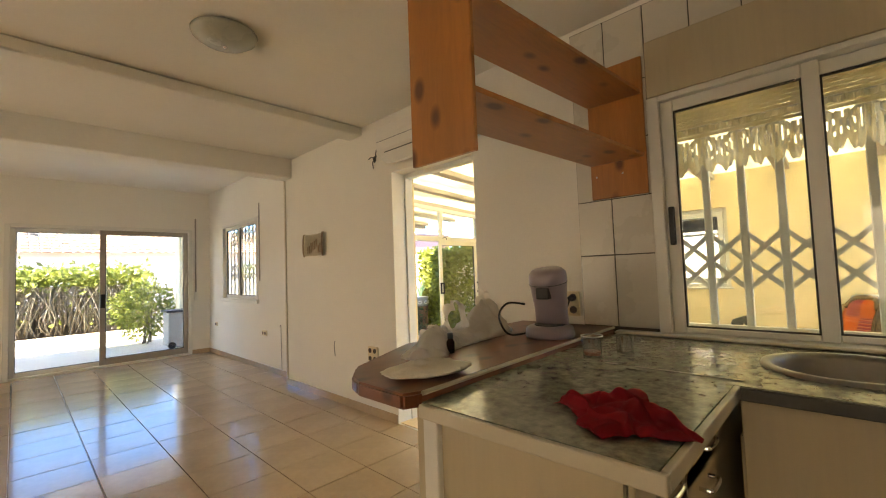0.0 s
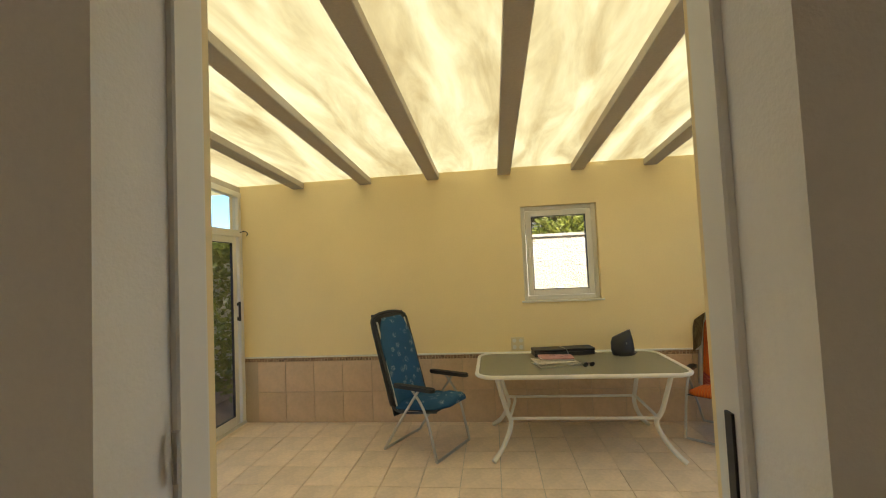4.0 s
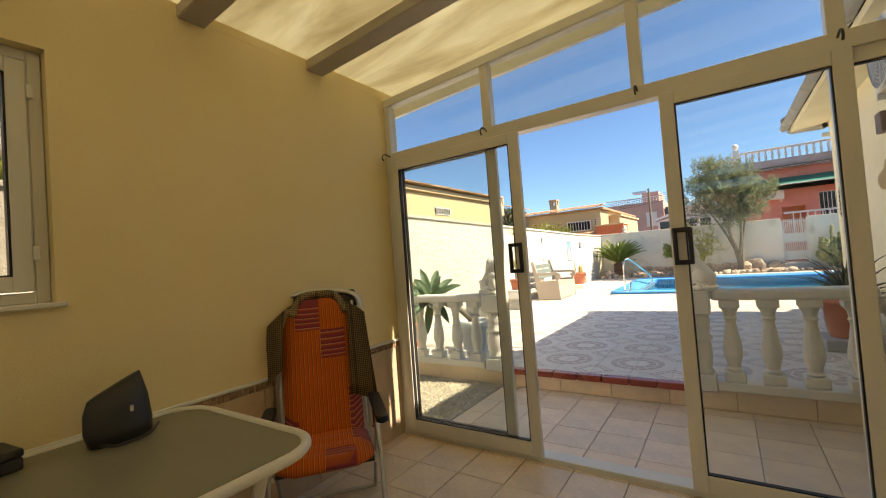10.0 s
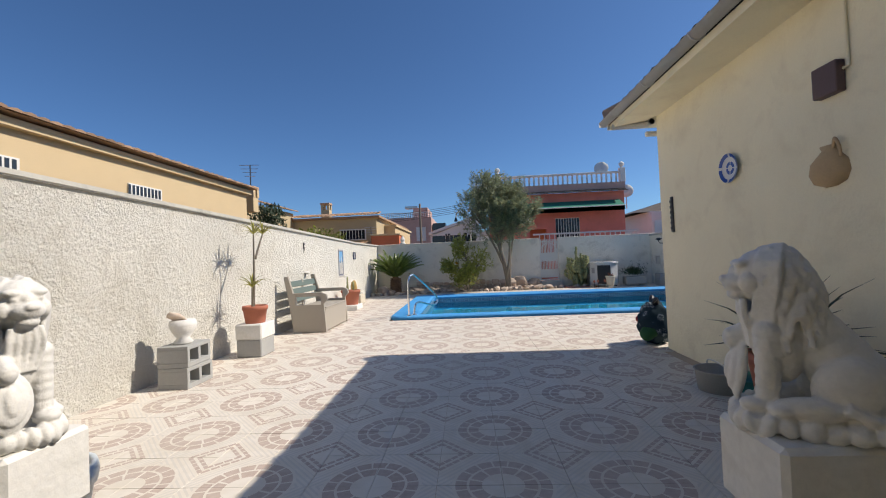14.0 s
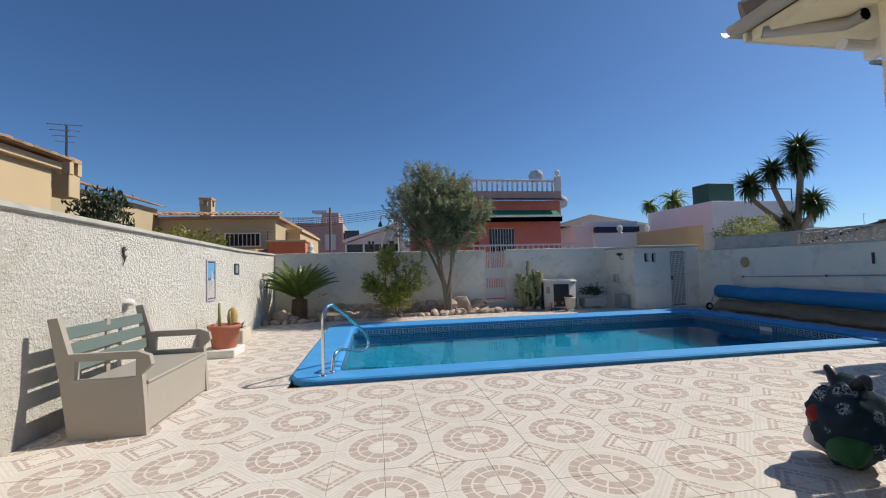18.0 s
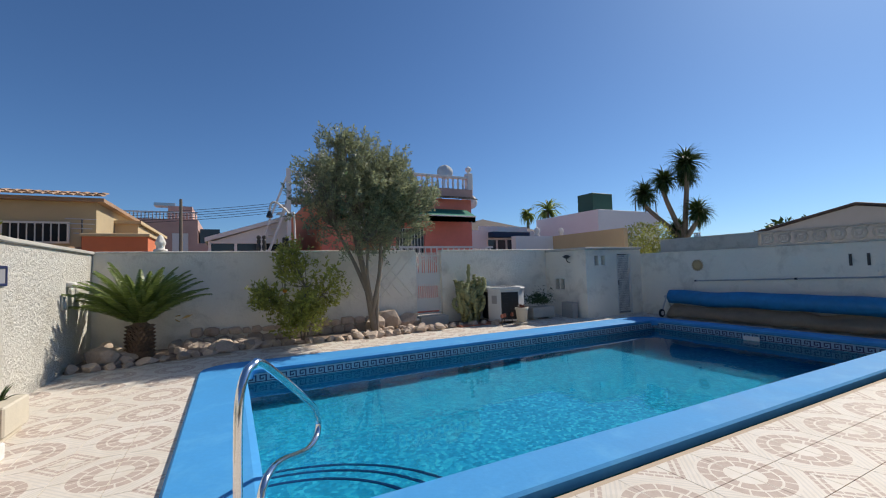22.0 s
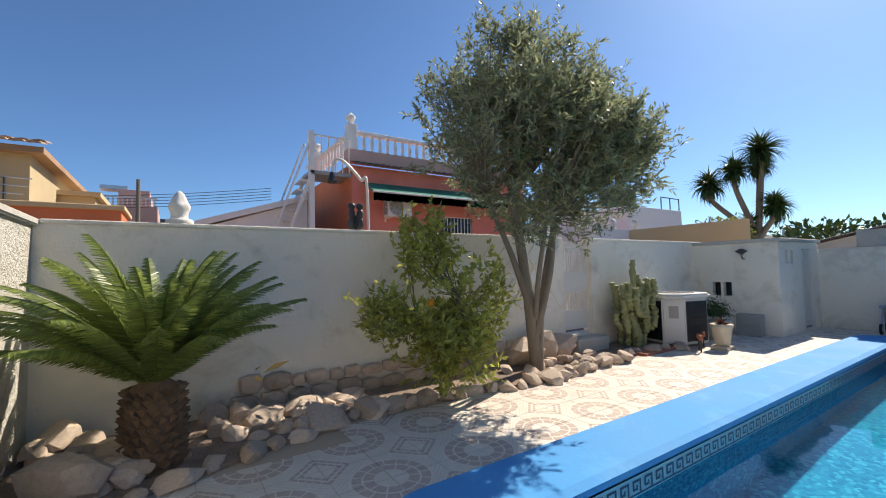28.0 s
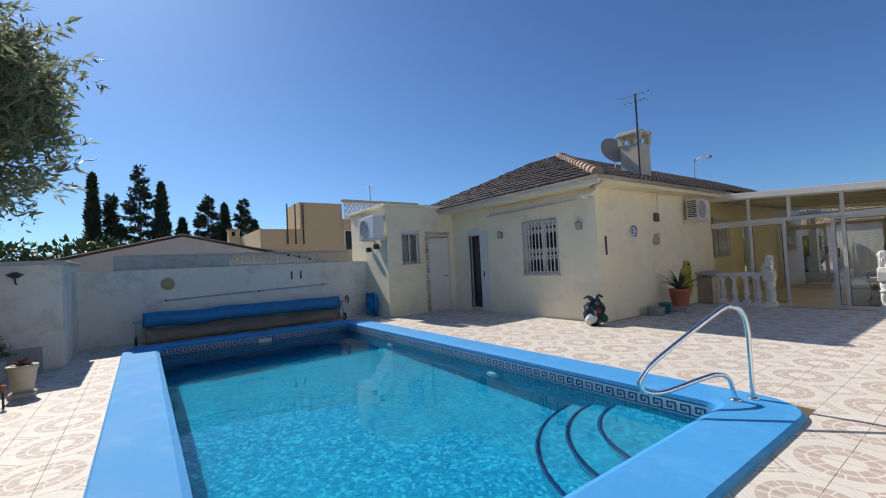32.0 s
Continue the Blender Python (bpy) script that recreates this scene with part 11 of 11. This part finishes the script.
for y0, y1 in ((0.18, 0.64), (-0.3, 0.172), (-0.78, -0.308)):
    part("door", boxes([(2.53, y0, ZH + 0.12, 2.548, y1, 1.120)], 0.003), M["laminate"], cab)
part("plinth", boxes([(2.6, -2.4, ZH, 3.33, 0.65, ZH + 0.1)]), M["grey_plastic"], cab)
sk = thing("sink", "round steel kitchen sink let into the worktop", "sink", pose(2.92, 0.38, 1.170))
bm = bmesh.new()
lathe(bm, [(0.255, 0.0), (0.25, 0.012), (0.225, 0.012), (0.212, -0.01), (0.205, -0.12), (0.17, -0.155), (0.0, -0.16)], seg=48, caps=False)
part("basin", bm, mat("dull_sink_steel", (0.3, 0.29, 0.27), 0.42, 1.0, 0.06, bump=0.02), sk, smooth=True)
bm = bmesh.new()
lathe(bm, [(0.03, -0.159), (0.03, -0.154), (0.02, -0.153), (0.0, -0.155)], seg=20)
part("drain", bm, M["chrome"], sk)

bt = thing("breakfast_bar", "dark varnished wooden bar top with a clipped corner", "bar top")
bm = bmesh.new()
slab(bm, [(1.78, 1.308), (XI - 0.003, 1.36), (XI - 0.003, 1.98), (2.3, 1.98), (1.86, 1.76), (1.755, 1.63), (1.73, 1.56), (1.73, 1.33)], 1.153, 1.200)
bmesh.ops.bevel(bm, geom=bm.edges[:], offset=0.008, segments=2, affect="EDGES")
part("top", bm, M["bar_wood"], bt)
part("back_panel", boxes([(1.85, 1.362, ZH, XI - 0.003, 1.4, 1.152)]), M["laminate"], bt)
bm = bmesh.new()
tube(bm, [(1.79, 1.305, 1.195), (3.34, 1.357, 1.195)], 0.008, 6)
part("edge_bead", bm, M["laminate_edge"], bt)

# pine wall shelf
sh = thing("pine_shelf", "open knotty pine shelf unit with two boards", "shelf")
for x0, x1, y0, y1 in ((1.955, 1.973, 1.2, 1.5), (3.322, 3.341, 1.12, 1.434)):
    bm = bmesh.new()
    box(bm, x0, y0, 1.939, x1, y1, 2.7 if x0 > 3 else CEIL - 0.003, 0.003)
    part("side_panel", bm, M["pine"], sh)
for z in (2.14, 2.49):
    bm = bmesh.new()
    slab(bm, [(1.973, 1.21), (3.322, 1.13), (3.322, 1.43), (1.973, 1.495)], z, z + 0.02)
    part("board", bm, M["pine_x"], sh)
for y in (1.25, 1.4):
    bm = bmesh.new()
    lathe(bm, [(0.006, 0), (0.004, 0.004)], seg=8)
    bm.transform(pose(3.322, y, 2.07, 0, -90, 0))
    part("screw", bm, M["steel"], sh)

# coffee machine
c = thing("coffee_machine", "lilac-grey pod coffee machine with a round drip base", "coffee machine", pose(2.86, 1.49, 1.200, 0, 0, 10) @ Matrix.Diagonal((1.1, 1.1, 0.97, 1)))
bm = bmesh.new()
lathe(bm, [(0.118, 0), (0.122, 0.012), (0.115, 0.05), (0.1, 0.06), (0.0, 0.06)], seg=36)
bmesh.ops.scale(bm, vec=(1, 0.92, 1), verts=bm.verts)
part("drip_base", bm, M["lilac"], c, smooth=True)
bm = bmesh.new()
lathe(bm, [(0.07, 0.061), (0.07, 0.066), (0.0, 0.066)], seg=28)
part("drip_grid", bm, M["black_plastic"], c)
bm = bmesh.new()
rings = lathe(bm, [(0.076, 0.055), (0.078, 0.14), (0.083, 0.25), (0.088, 0.3), (0.086, 0.335), (0.07, 0.355), (0.0, 0.36)], 0.035, 0, seg=32)
for v in bm.verts:
    v.co.x -= 0.14 * max(0, v.co.z - 0.06)
    if v.co.z < 0.2 and v.co.x < 0.02:
        v.co.x = 0.02 - (0.02 - v.co.x) * 0.35
    v.co.z += 0.25 * v.co.x * (v.co.z > 0.28)
part("body", bm, M["lilac"], c, smooth=True)
part("spout", boxes([(-0.085, -0.03, 0.2, -0.02, 0.03, 0.262)], 0.008, 2), M["black_plastic"], c)
bm = bmesh.new()
tube(bm, [(0.035 - 0.14 * 0.23 + 0.087 * math.cos(a), 0.087 * math.sin(a), 0.285 + 0.02 * math.cos(a)) for a in (2 * math.pi * k / 28 for k in range(28))], 0.002, 4, closed=True)
part("lid_seam", bm, M["dark_metal"], c)
for s in (-1, 0, 1):
    bm = bmesh.new()
    lathe(bm, [(0.01, 0), (0.008, 0.004), (0, 0.004)], seg=12)
    bm.transform(pose(-0.113 + 0.008 * abs(s), 0.035 * s, 0.03, 0, -80, 0))
    part("button", bm, M["grey_plastic"], c)
t = thing("power_cable", "black mains cable with a plug in the wall socket", "cable")
bm = bmesh.new()
tube(bm, curve_pts([(2.76, 1.57, 1.37), (2.68, 1.62, 1.38), (2.63, 1.64, 1.32), (2.67, 1.62, 1.23), (2.84, 1.63, 1.207), (3.12, 1.6, 1.21), (3.25, 1.6, 1.3), (3.3, 1.6, 1.36)], 8), 0.005, 8)
part("cable", bm, M["black_plastic"], t)
bm = bmesh.new()
lathe(bm, [(0.02, 0), (0.021, 0.02), (0.012, 0.05), (0.006, 0.055)], seg=14)
bm.transform(pose(XI - 0.019, 1.595, 1.36, 0, -90, 0))
part("plug", bm, M["black_plastic"], t)
socket_block(pose(XI, 1.558, 1.25), 2, 1)

# carrier bag, cloth and bottle on the bar
def crumpled(name, m, w, dep, h, seed, material, label, category, flat=0.0):
    """A soft sagging body with deep folds."""
    bm = bmesh.new()
    bmesh.ops.create_icosphere(bm, subdivisions=5, radius=1.0)
    for v in bm.verts:
        p = v.co.copy()
        n1 = noise.noise(p * 1.7 + Vector((seed, 0, 0)))
        n2 = noise.noise(Vector((p.x * 4, p.y * 4, p.z * 1.6)) + Vector((0, seed, 0)))
        n3 = abs(noise.noise(p * 7 + Vector((0, 0, seed))))
        k = 1 + 0.2 * n1 + 0.1 * n2 - 0.1 * n3
        z = max(p.z, -flat - 0.55 + 0.04 * n2)
        taper = 1 - 0.42 * max(0, p.z)
        v.co = Vector((p.x * w / 2 * k * taper, p.y * dep / 2 * k * taper, (z + 0.55 + flat) / (1.55 + flat) * h * (1 + 0.4 * n1 * max(0, p.z))))
    lo = min(v.co.z for v in bm.verts)
    for v in bm.verts:
        v.co.z -= lo
    ob = part(name, bm, material, None, smooth=True)
    ob.matrix_basis = m
    return tagged(ob, label, category)


bag = thing("carrier_bag", "crumpled white plastic carrier bag with loose handles", "bag", pose(2.62, 1.82, 1.2, 0, 0, 6))


def sack(bm, length, depth, height, peak, seed, n=70, m=36):
    """A slumped thin sack: a closed sleeve that rises to a peak, creased like film."""
    off = Vector((seed * 3.1, seed, 0))
    rows = []
    for i in range(n + 1):
        u = i / n
        x = (u - 0.5) * length
        top = height * (0.3 + 0.7 * math.exp(-((u - peak) / 0.2) ** 2)) * min(1.0, 6 * u, 6 * (1 - u)) ** 0.5
        row = []
        for k in range(m):
            a = 2 * math.pi * k / m
            ca, sa = math.cos(a), math.sin(a)
            rise = max(0.0, sa) ** 0.8
            slim = 1 - 0.75 * rise ** 1.5
            p = Vector((x, 0.5 * depth * ca * slim * min(1.0, 5 * u, 5 * (1 - u)) ** 0.5, top * rise))
            q = p * 9 + off
            d = noise.voronoi(q)[0]
            fine = noise.voronoi(q * 2.3)[0]
            crease = 0.036 * (d[1] - d[0] - 0.25) + 0.012 * (fine[1] - fine[0] - 0.25)
            p += Vector((0.3 * crease * math.sin(9 * x), crease * ca, crease * sa * (1.0 if sa > 0 else 0.0)))
            p.z = max(0.003, p.z)
            row.append(bm.verts.new(p))
        rows.append(row)
    for a, b in zip(rows, rows[1:]):
        for k in range(m):
            bm.faces.new((a[k], a[(k + 1) % m], b[(k + 1) % m], b[k]))


bm = bmesh.new()
sack(bm, 0.66, 0.26, 0.2, 0.7, 3.1, 90)
part("bag_body", bm, M["bag_plastic"], bag, smooth=True)
bm = bmesh.new()
sack(bm, 0.44, 0.2, 0.12, 0.55, 5.7, 60)
bm.transform(pose(-0.38, -0.06, 0.0, 0, 0, 14))
part("bag_skirt", bm, M["bag_plastic"], bag, smooth=True)
for x, y, hh, half, lean, sd in ((-0.16, -0.02, 0.2, 0.075, 0.0, 1), (0.12, 0.0, 0.235, 0.045, 0.1, 2), (-0.34, -0.05, 0.1, 0.09, -0.1, 3)):
    bm = bmesh.new()
    g = []
    for i in range(29):
        a = math.pi * i / 28
        cx, cz = x - half * math.cos(a), 0.06 + (hh - 0.06) * math.sin(a) ** 0.8
        wd = 0.02 + 0.008 * math.sin(i * 0.9 + sd)
        g.append([bm.verts.new((cx + lean * cz, y + wd * s + 0.01 * math.sin(0.7 * i + s * 2 + sd), cz + 0.012 * s * math.sin(i * 0.8 + sd))) for s in (-1, -0.3, 0.4, 1)])
    for q, r in zip(g, g[1:]):
        for k in range(3):
            bm.faces.new((q[k], r[k], r[k + 1], q[k + 1]))
    part("handle", bm, M["bag_plastic"], bag)
crumpled("folded_cloth", pose(1.94, 1.44, 1.200, 0, 0, -20), 0.3, 0.2, 0.05, 7.7, M["cotton"], "folded white cotton cloth lying on the bar", "cloth", 0.3)
b = thing("bottle", "small dark brown bottle with a black cap", "bottle", pose(2.26, 1.63, 1.200) @ Matrix.Diagonal((0.95, 0.95, 0.78, 1)))
bm = bmesh.new()
lathe(bm, [(0.018, 0), (0.019, 0.06), (0.012, 0.075), (0.011, 0.08)], seg=16)
part("body", bm, M["brown_glass"], b, smooth=True)
bm = bmesh.new()
lathe(bm, [(0.013, 0.08), (0.013, 0.108), (0.01, 0.11)], seg=16)
part("cap", bm, M["black_plastic"], b)
# red cloth
bm = bmesh.new()
n = 44
g = {}
for i in range(n + 1):
    for k in range(n + 1):
        u, v = i / n - 0.5, k / n - 0.5
        p = Vector((u, v, 0))
        rx = 0.31 * u * (1 - 0.35 * v) + 0.05 * noise.noise(p * 3.1 + Vector((9, 0, 0)))
        ry = 0.25 * v * (1 + 0.25 * u) + 0.05 * noise.noise(p * 3.3 + Vector((0, 5, 0)))
        z = 0.012 + 0.055 * abs(noise.noise(Vector((u * 2.2 + v, v * 5.5 - u * 2, 2)))) + 0.025 * noise.noise(Vector((u * 9, v * 4, 1)))
        e = min(0.5 - abs(u), 0.5 - abs(v))
        g[i, k] = bm.verts.new((rx, ry, max(0.004, z * min(1, 0.35 + e * 6))))
for i in range(n):
    for k in range(n):
        bm.faces.new((g[i, k], g[i + 1, k], g[i + 1, k + 1], g[i, k + 1]))
bmesh.ops.solidify(bm, geom=bm.faces[:], thickness=0.003)
o = part("red_cloth", bm, M["red_cloth"], smooth=True)
o.matrix_basis = pose(2.02, 0.82, 1.171, 0, 0, 48) @ Matrix.Diagonal((1.02, 1.02, 0.75, 1))
tagged(o, "crumpled red cleaning cloth on the green worktop", "cloth")
# glass jars
for x, y, r, h, full in ((2.66, 1.176, 0.044, 0.086, True), (2.77, 1.08, 0.038, 0.082, False)):
    j = thing("drinking_glass", "small glass with coffee dregs in the bottom" if full else "small empty clear glass", "glass", pose(x, y, 1.170), "glasses on the worktop")
    bm = bmesh.new()
    lathe(bm, [(r * 0.85, 0), (r, h), (r - 0.003, h), (r * 0.82 - 0.003, 0.006), (0, 0.006)], seg=24, caps=False)
    o = part("vessel", bm, M["cup_glass"], j, smooth=True)
    if full:
        bm = bmesh.new()
        lathe(bm, [(r * 0.78, 0.007), (r * 0.82, 0.022), (0, 0.024)], seg=20)
        part("coffee_rest", bm, M["bar_wood"], j)
        bm = bmesh.new()
        tube(bm, [(r * math.cos(a), r * math.sin(a), h) for a in (2 * math.pi * k / 20 for k in range(20))], 0.003, 5, closed=True)
        part("lip", bm, M["steel"], j)

# kitchen wall tiles
bk = thing("tiled_wall", "cream square tiles with dark joints behind the worktop", "tiles", kind="structure")
part("grout_bed", boxes([(XI - 0.004, 1.105, 1.17, XI - 0.0005, 1.535, 2.99), (XI - 0.004, -0.6, 2.46, XI - 0.0005, 1.105, 2.99)]), M["grout_dark"], bk)
for y0, y1 in ((1.331, 1.532), (1.108, 1.325)):
    for z0, z1 in ((1.203, 1.608), (1.614, 1.931), (1.937, 2.254), (2.26, 2.577), (2.583, 2.985)):
        part("tile", boxes([(XI - 0.0095, y0, z0, XI - 0.004, y1, z1)], 0.0015), M["kitchen_tile"], bk)
for k in range(7):
    y1 = 1.102 - 0.223 * k
    part("tile", boxes([(XI - 0.0095, y1 - 0.217, 2.762, XI - 0.004, y1, 2.985)], 0.0015), M["kitchen_tile"], bk)
# window with blind box, lace and grille
w = thing("window_2", "white sliding kitchen window with a slatted blind and lace", "window", kind="structure")
bar("box", "x", XI - 0.03, XI + 0.02, -0.22, 1.1, 2.45, 2.76, w, M["laminate"])
bar("frame", "x", XI - 0.02, XI + 0.1, 1.05, 1.108, 1.172, 2.45, w, W)
bar("frame", "x", XI - 0.02, XI + 0.1, -0.14, -0.08, 1.172, 2.45, w, W)
bar("frame", "x", XI - 0.02, XI + 0.1, -0.08, 1.05, 2.42, 2.45, w, W)
bar("sill", "x", XI - 0.06, XI + 0.1, -0.3, 1.33, 1.171, 1.186, w, W)
bar("sill_edge", "x", XI - 0.07, XI - 0.06, -0.3, 1.33, 1.171, 1.184, w, M["laminate_edge"])
sash("x", XI + 0.03, 0.41, 1.05, 1.187, 2.42, w, W, 0.06, 0.03, 0.03)
sash("x", XI + 0.065, -0.08, 0.47, 1.187, 2.42, w, W, 0.06, 0.03, 0.03)
bm = bmesh.new()
box(bm, XI - 0.006, 1.008, 1.647, XI + 0.016, 1.036, 1.85, 0.006, 2)
part("handle", bm, M["black_plastic"], w, "black grip on the sliding sash")
for k in range(9):
    z = 2.42 - 0.021 * k
    part("blind_slat", boxes([(XI + 0.2, -0.09, z - 0.018, XI + 0.207, 1.1, z)]), M["blind"], w)
grille = thing("window_grille", "white folding security grille with crossing links", "grille")
for k in range(8):
    y = 1.087 - 0.165 * k
    bm = bmesh.new()
    box(bm, 3.66, y - 0.018, 1.19, 3.69, y + 0.018, 2.44, 0.004)
    part("bar", bm, W, grille)
    if k < 7:
        for zc in (1.625, 1.475, 2.2, 2.35):
            for s in (-1, 1):
                bm = bmesh.new()
                box(bm, -0.006 + 0.007 * s, -0.106, -0.012, 0.006 + 0.007 * s, 0.106, 0.012)
                bm.transform(pose(3.675, y - 0.0825, zc, 44 * s, 0, 0))
                part("link", bm, W, grille)
for z in (1.19, 2.43):
    part("guide_rail", boxes([(3.655, -0.1, z - 0.012, 3.695, 1.1, z + 0.012)]), W, grille)
# lace valance with scallops
lace = thing("lace_valance", "short cream lace valance with scalloped leaf edge", "curtain")
bm = bmesh.new()
n = 150
rows = []
for i in range(n + 1):
    y = -0.07 + 1.11 * i / n
    x = XI + 0.115 + 0.008 * math.sin(i * 0.9)
    lobe = abs(math.sin(i * 0.34)) * 0.05 + 0.02 * abs(math.sin(i * 0.8))
    rows.append([bm.verts.new((x + 0.004 * math.sin(k + i), y, z)) for k, z in enumerate((2.27, 2.24, 2.2, 2.16, 2.12 - lobe * 0.5, 2.08 - lobe))])
for i, (q, r) in enumerate(zip(rows, rows[1:])):
    for k in range(5):
        if k == 1 or (k == 3 and i % 3 == 0) or (k == 2 and i % 4 == 0):
            continue
        bm.faces.new((q[k], r[k], r[k + 1], q[k + 1]))
part("lace_cloth", bm, M["lace"], lace)
bm = bmesh.new()
tube(bm, [(XI + 0.115, -0.07, 2.27), (XI + 0.115, 1.04, 2.27)], 0.005, 6)
part("rod", bm, W, lace)

# unseen curtained windows, added in the west wall to fill the rooms with light
for name, y0, y1, z0 in (("window_5", 3.9, 6.9, ZH + 0.1), ("window_6", -1.9, 0.2, 0.9)):
    w = thing(name, "unseen window added for fill light, with a translucent cream curtain", "window", kind="structure")
    bar("frame", "x", -3.2, -3.14, y0, y0 + 0.06, z0, 2.45, w, W)
    bar("frame", "x", -3.2, -3.14, y1 - 0.06, y1, z0, 2.45, w, W)
    bar("frame", "x", -3.2, -3.14, y0 + 0.06, y1 - 0.06, 2.39, 2.45, w, W)
    bar("frame", "x", -3.2, -3.14, y0 + 0.06, y1 - 0.06, z0, z0 + 0.06, w, W)
    bm = bmesh.new()
    g = []
    for i in range(121):
        y = y0 + (y1 - y0) * i / 120
        g.append([bm.verts.new((-3.06 + 0.025 * math.sin(i * 0.8) + 0.008 * math.sin(i * 2.3), y, z)) for z in (z0 - 0.02, 2.5)])
    for q, r in zip(g, g[1:]):
        bm.faces.new((q[0], r[0], r[1], q[1]))
    part("curtain", bm, M["curtain"], w, smooth=True)

# ---- floor tiles, last ----
def tile_floor(parent, mesh, x0, x1, y0, y1, w, z, name, near, keep=None, joined=None, material=None, ox=0.0, oy=0.0, g=0.0025):
    """Square tiles on a grid; those inside near() are parts, the rest one mesh."""
    verts, faces = [], []
    i0, i1 = math.floor((x0 - ox) / w), math.ceil((x1 - ox) / w)
    j0, j1 = math.floor((y0 - oy) / w), math.ceil((y1 - oy) / w)
    for i in range(i0, i1):
        for j in range(j0, j1):
            x, y = ox + i * w, oy + j * w
            a, b, c, d = max(x + g, x0), max(y + g, y0), min(x + w - g, x1), min(y + w - g, y1)
            if c - a < 0.02 or d - b < 0.02 or (keep and not keep((a + c) / 2, (b + d) / 2)):
                continue
            full = c - a > w - 0.02 and d - b > w - 0.02
            if full and near(x + w / 2, y + w / 2):
                o = new(name, mesh)
                o.parent = parent
                o.location = (x + w / 2, y + w / 2, z + random.uniform(-0.0012, 0.0012))
            else:
                k = len(verts)
                e = 0.8 * g
                verts += [(a, b, z - 0.012), (c, b, z - 0.012), (c, d, z - 0.012), (a, d, z - 0.012), (a + e, b + e, z), (c - e, b + e, z), (c - e, d - e, z), (a + e, d - e, z)]
                faces += [(k + 4, k + 5, k + 6, k + 7)] + [(k + s, k + (s + 1) % 4, k + 4 + (s + 1) % 4, k + 4 + s) for s in range(4)]
    me = bpy.data.meshes.new(joined)
    me.from_pydata(verts, [], faces)
    me.materials.append(material)
    o = new(joined, me)
    o.parent = parent
    o["kind"] = "stuff"


def tile_mesh(name, w, material, g=0.0025):
    bm = bmesh.new()
    box(bm, -w / 2 + g, -w / 2 + g, -0.012, w / 2 - g, w / 2 - g, 0.0)
    bmesh.ops.bevel(bm, geom=[e for e in bm.edges if all(v.co.z > -0.001 for v in e.verts)], offset=0.8 * g, segments=1, affect="EDGES")
    me = bpy.data.meshes.new(name)
    bm.to_mesh(me)
    bm.free()
    me.materials.append(material)
    return me


pt = thing("patio_tiles", "printed ceramic patio tiles with ring and diamond patterns", "tiles", kind="structure")
pm = tile_mesh("tile", 0.365, M["patio_tile"], 0.0014)


def on_patio(x, y):
    if -1.47 < x < 7.98 and -14.78 < y < -9.8:
        return False
    if x > 7.5 and y < -15.9 or (y < -16.4 and 1.7 < x):
        return False
    return not (x < XA + 0.05 and y > YA - 0.05) and not (x < XO + 0.02 and y > YH)


tile_floor(pt, pm, XB, XW, YB, -2.2, 0.365, 0.0, "tile", lambda x, y: 5.2 < x < 9.6 and -9.6 < y < -2.6, on_patio, "far_tiles", M["patio_tile"], 6.21, -7.83, 0.0014)
ft = thing("sunroom_tiles", "beige ceramic sunroom floor tiles", "tiles", kind="structure")
sm2 = tile_mesh("tile", 0.34, M["sun_floor"])
tile_floor(ft, sm2, XQ + 0.022, XE - 0.001, YS - 0.1, YN + 0.09, 0.34, ZS, "tile", lambda x, y: True, None, "edge_tiles", M["sun_floor"], 3.9, 0.04)
tile_floor(ft, sm2, XO + 0.022, 7.5, -2.15, YS - 0.1, 0.34, ZS, "tile", lambda x, y: True, None, "edge_tiles", M["sun_floor"], 3.9, 0.04)
tagged(part("gravel_bed", boxes([(7.5, -2.15, ZS - 0.012, XW, YS - 0.12, ZS + 0.01)]), mat("pale_gravel", (0.5, 0.46, 0.38), 0.95, spread=0.35, grain=45, blotch=30, bump=1.0, bump_scale=45, dist=0.02)), kind="structure")
rt2 = thing("room_tiles", "polished beige floor tiles of the living room", "tiles", kind="structure")
rm2 = tile_mesh("tile", 0.44, M["room_floor"])
tile_floor(rt2, rm2, -3.0, XI - 0.001, -2.5, 5.52, 0.44, ZH, "tile", lambda x, y: x > 0 and y > 1.5, None, "far_tiles", M["room_floor"], 1.354, 4.2)
tile_floor(rt2, rm2, -3.0, XA2 - 0.001, 5.52, 9.02, 0.44, ZH, "tile", lambda x, y: x > 0, None, "far_tiles", M["room_floor"], 1.354, 4.2)
# pebbles on the gravel bed
rg = random.Random(77)
verts, faces = [], []
for k in range(5200):
    x, y, r = rg.uniform(7.52, XW - 0.02), rg.uniform(-2.13, YS - 0.14), rg.uniform(0.009, 0.02)
    z, a, n = ZS + 0.012 + rg.uniform(0, 0.006), rg.uniform(0, 3.14), len(verts)
    ca, sa = math.cos(a) * r, math.sin(a) * r
    verts += [(x + ca, y + sa, z), (x - sa * 0.7, y + ca * 0.7, z), (x - ca, y - sa, z), (x + sa * 0.7, y - ca * 0.7, z), (x, y, z + r * 0.7)]
    faces += [(n, n + 1, n + 4), (n + 1, n + 2, n + 4), (n + 2, n + 3, n + 4), (n + 3, n, n + 4)]
me = bpy.data.meshes.new("gravel")
me.from_pydata(verts, [], faces)
me.materials.append(leaf_mat("pale_pebbles", (0.5, 0.45, 0.36), 0.9, 0.0, 0.45))
tagged(new("gravel", me), "pale gravel beside the sunroom", "gravel", kind="stuff")
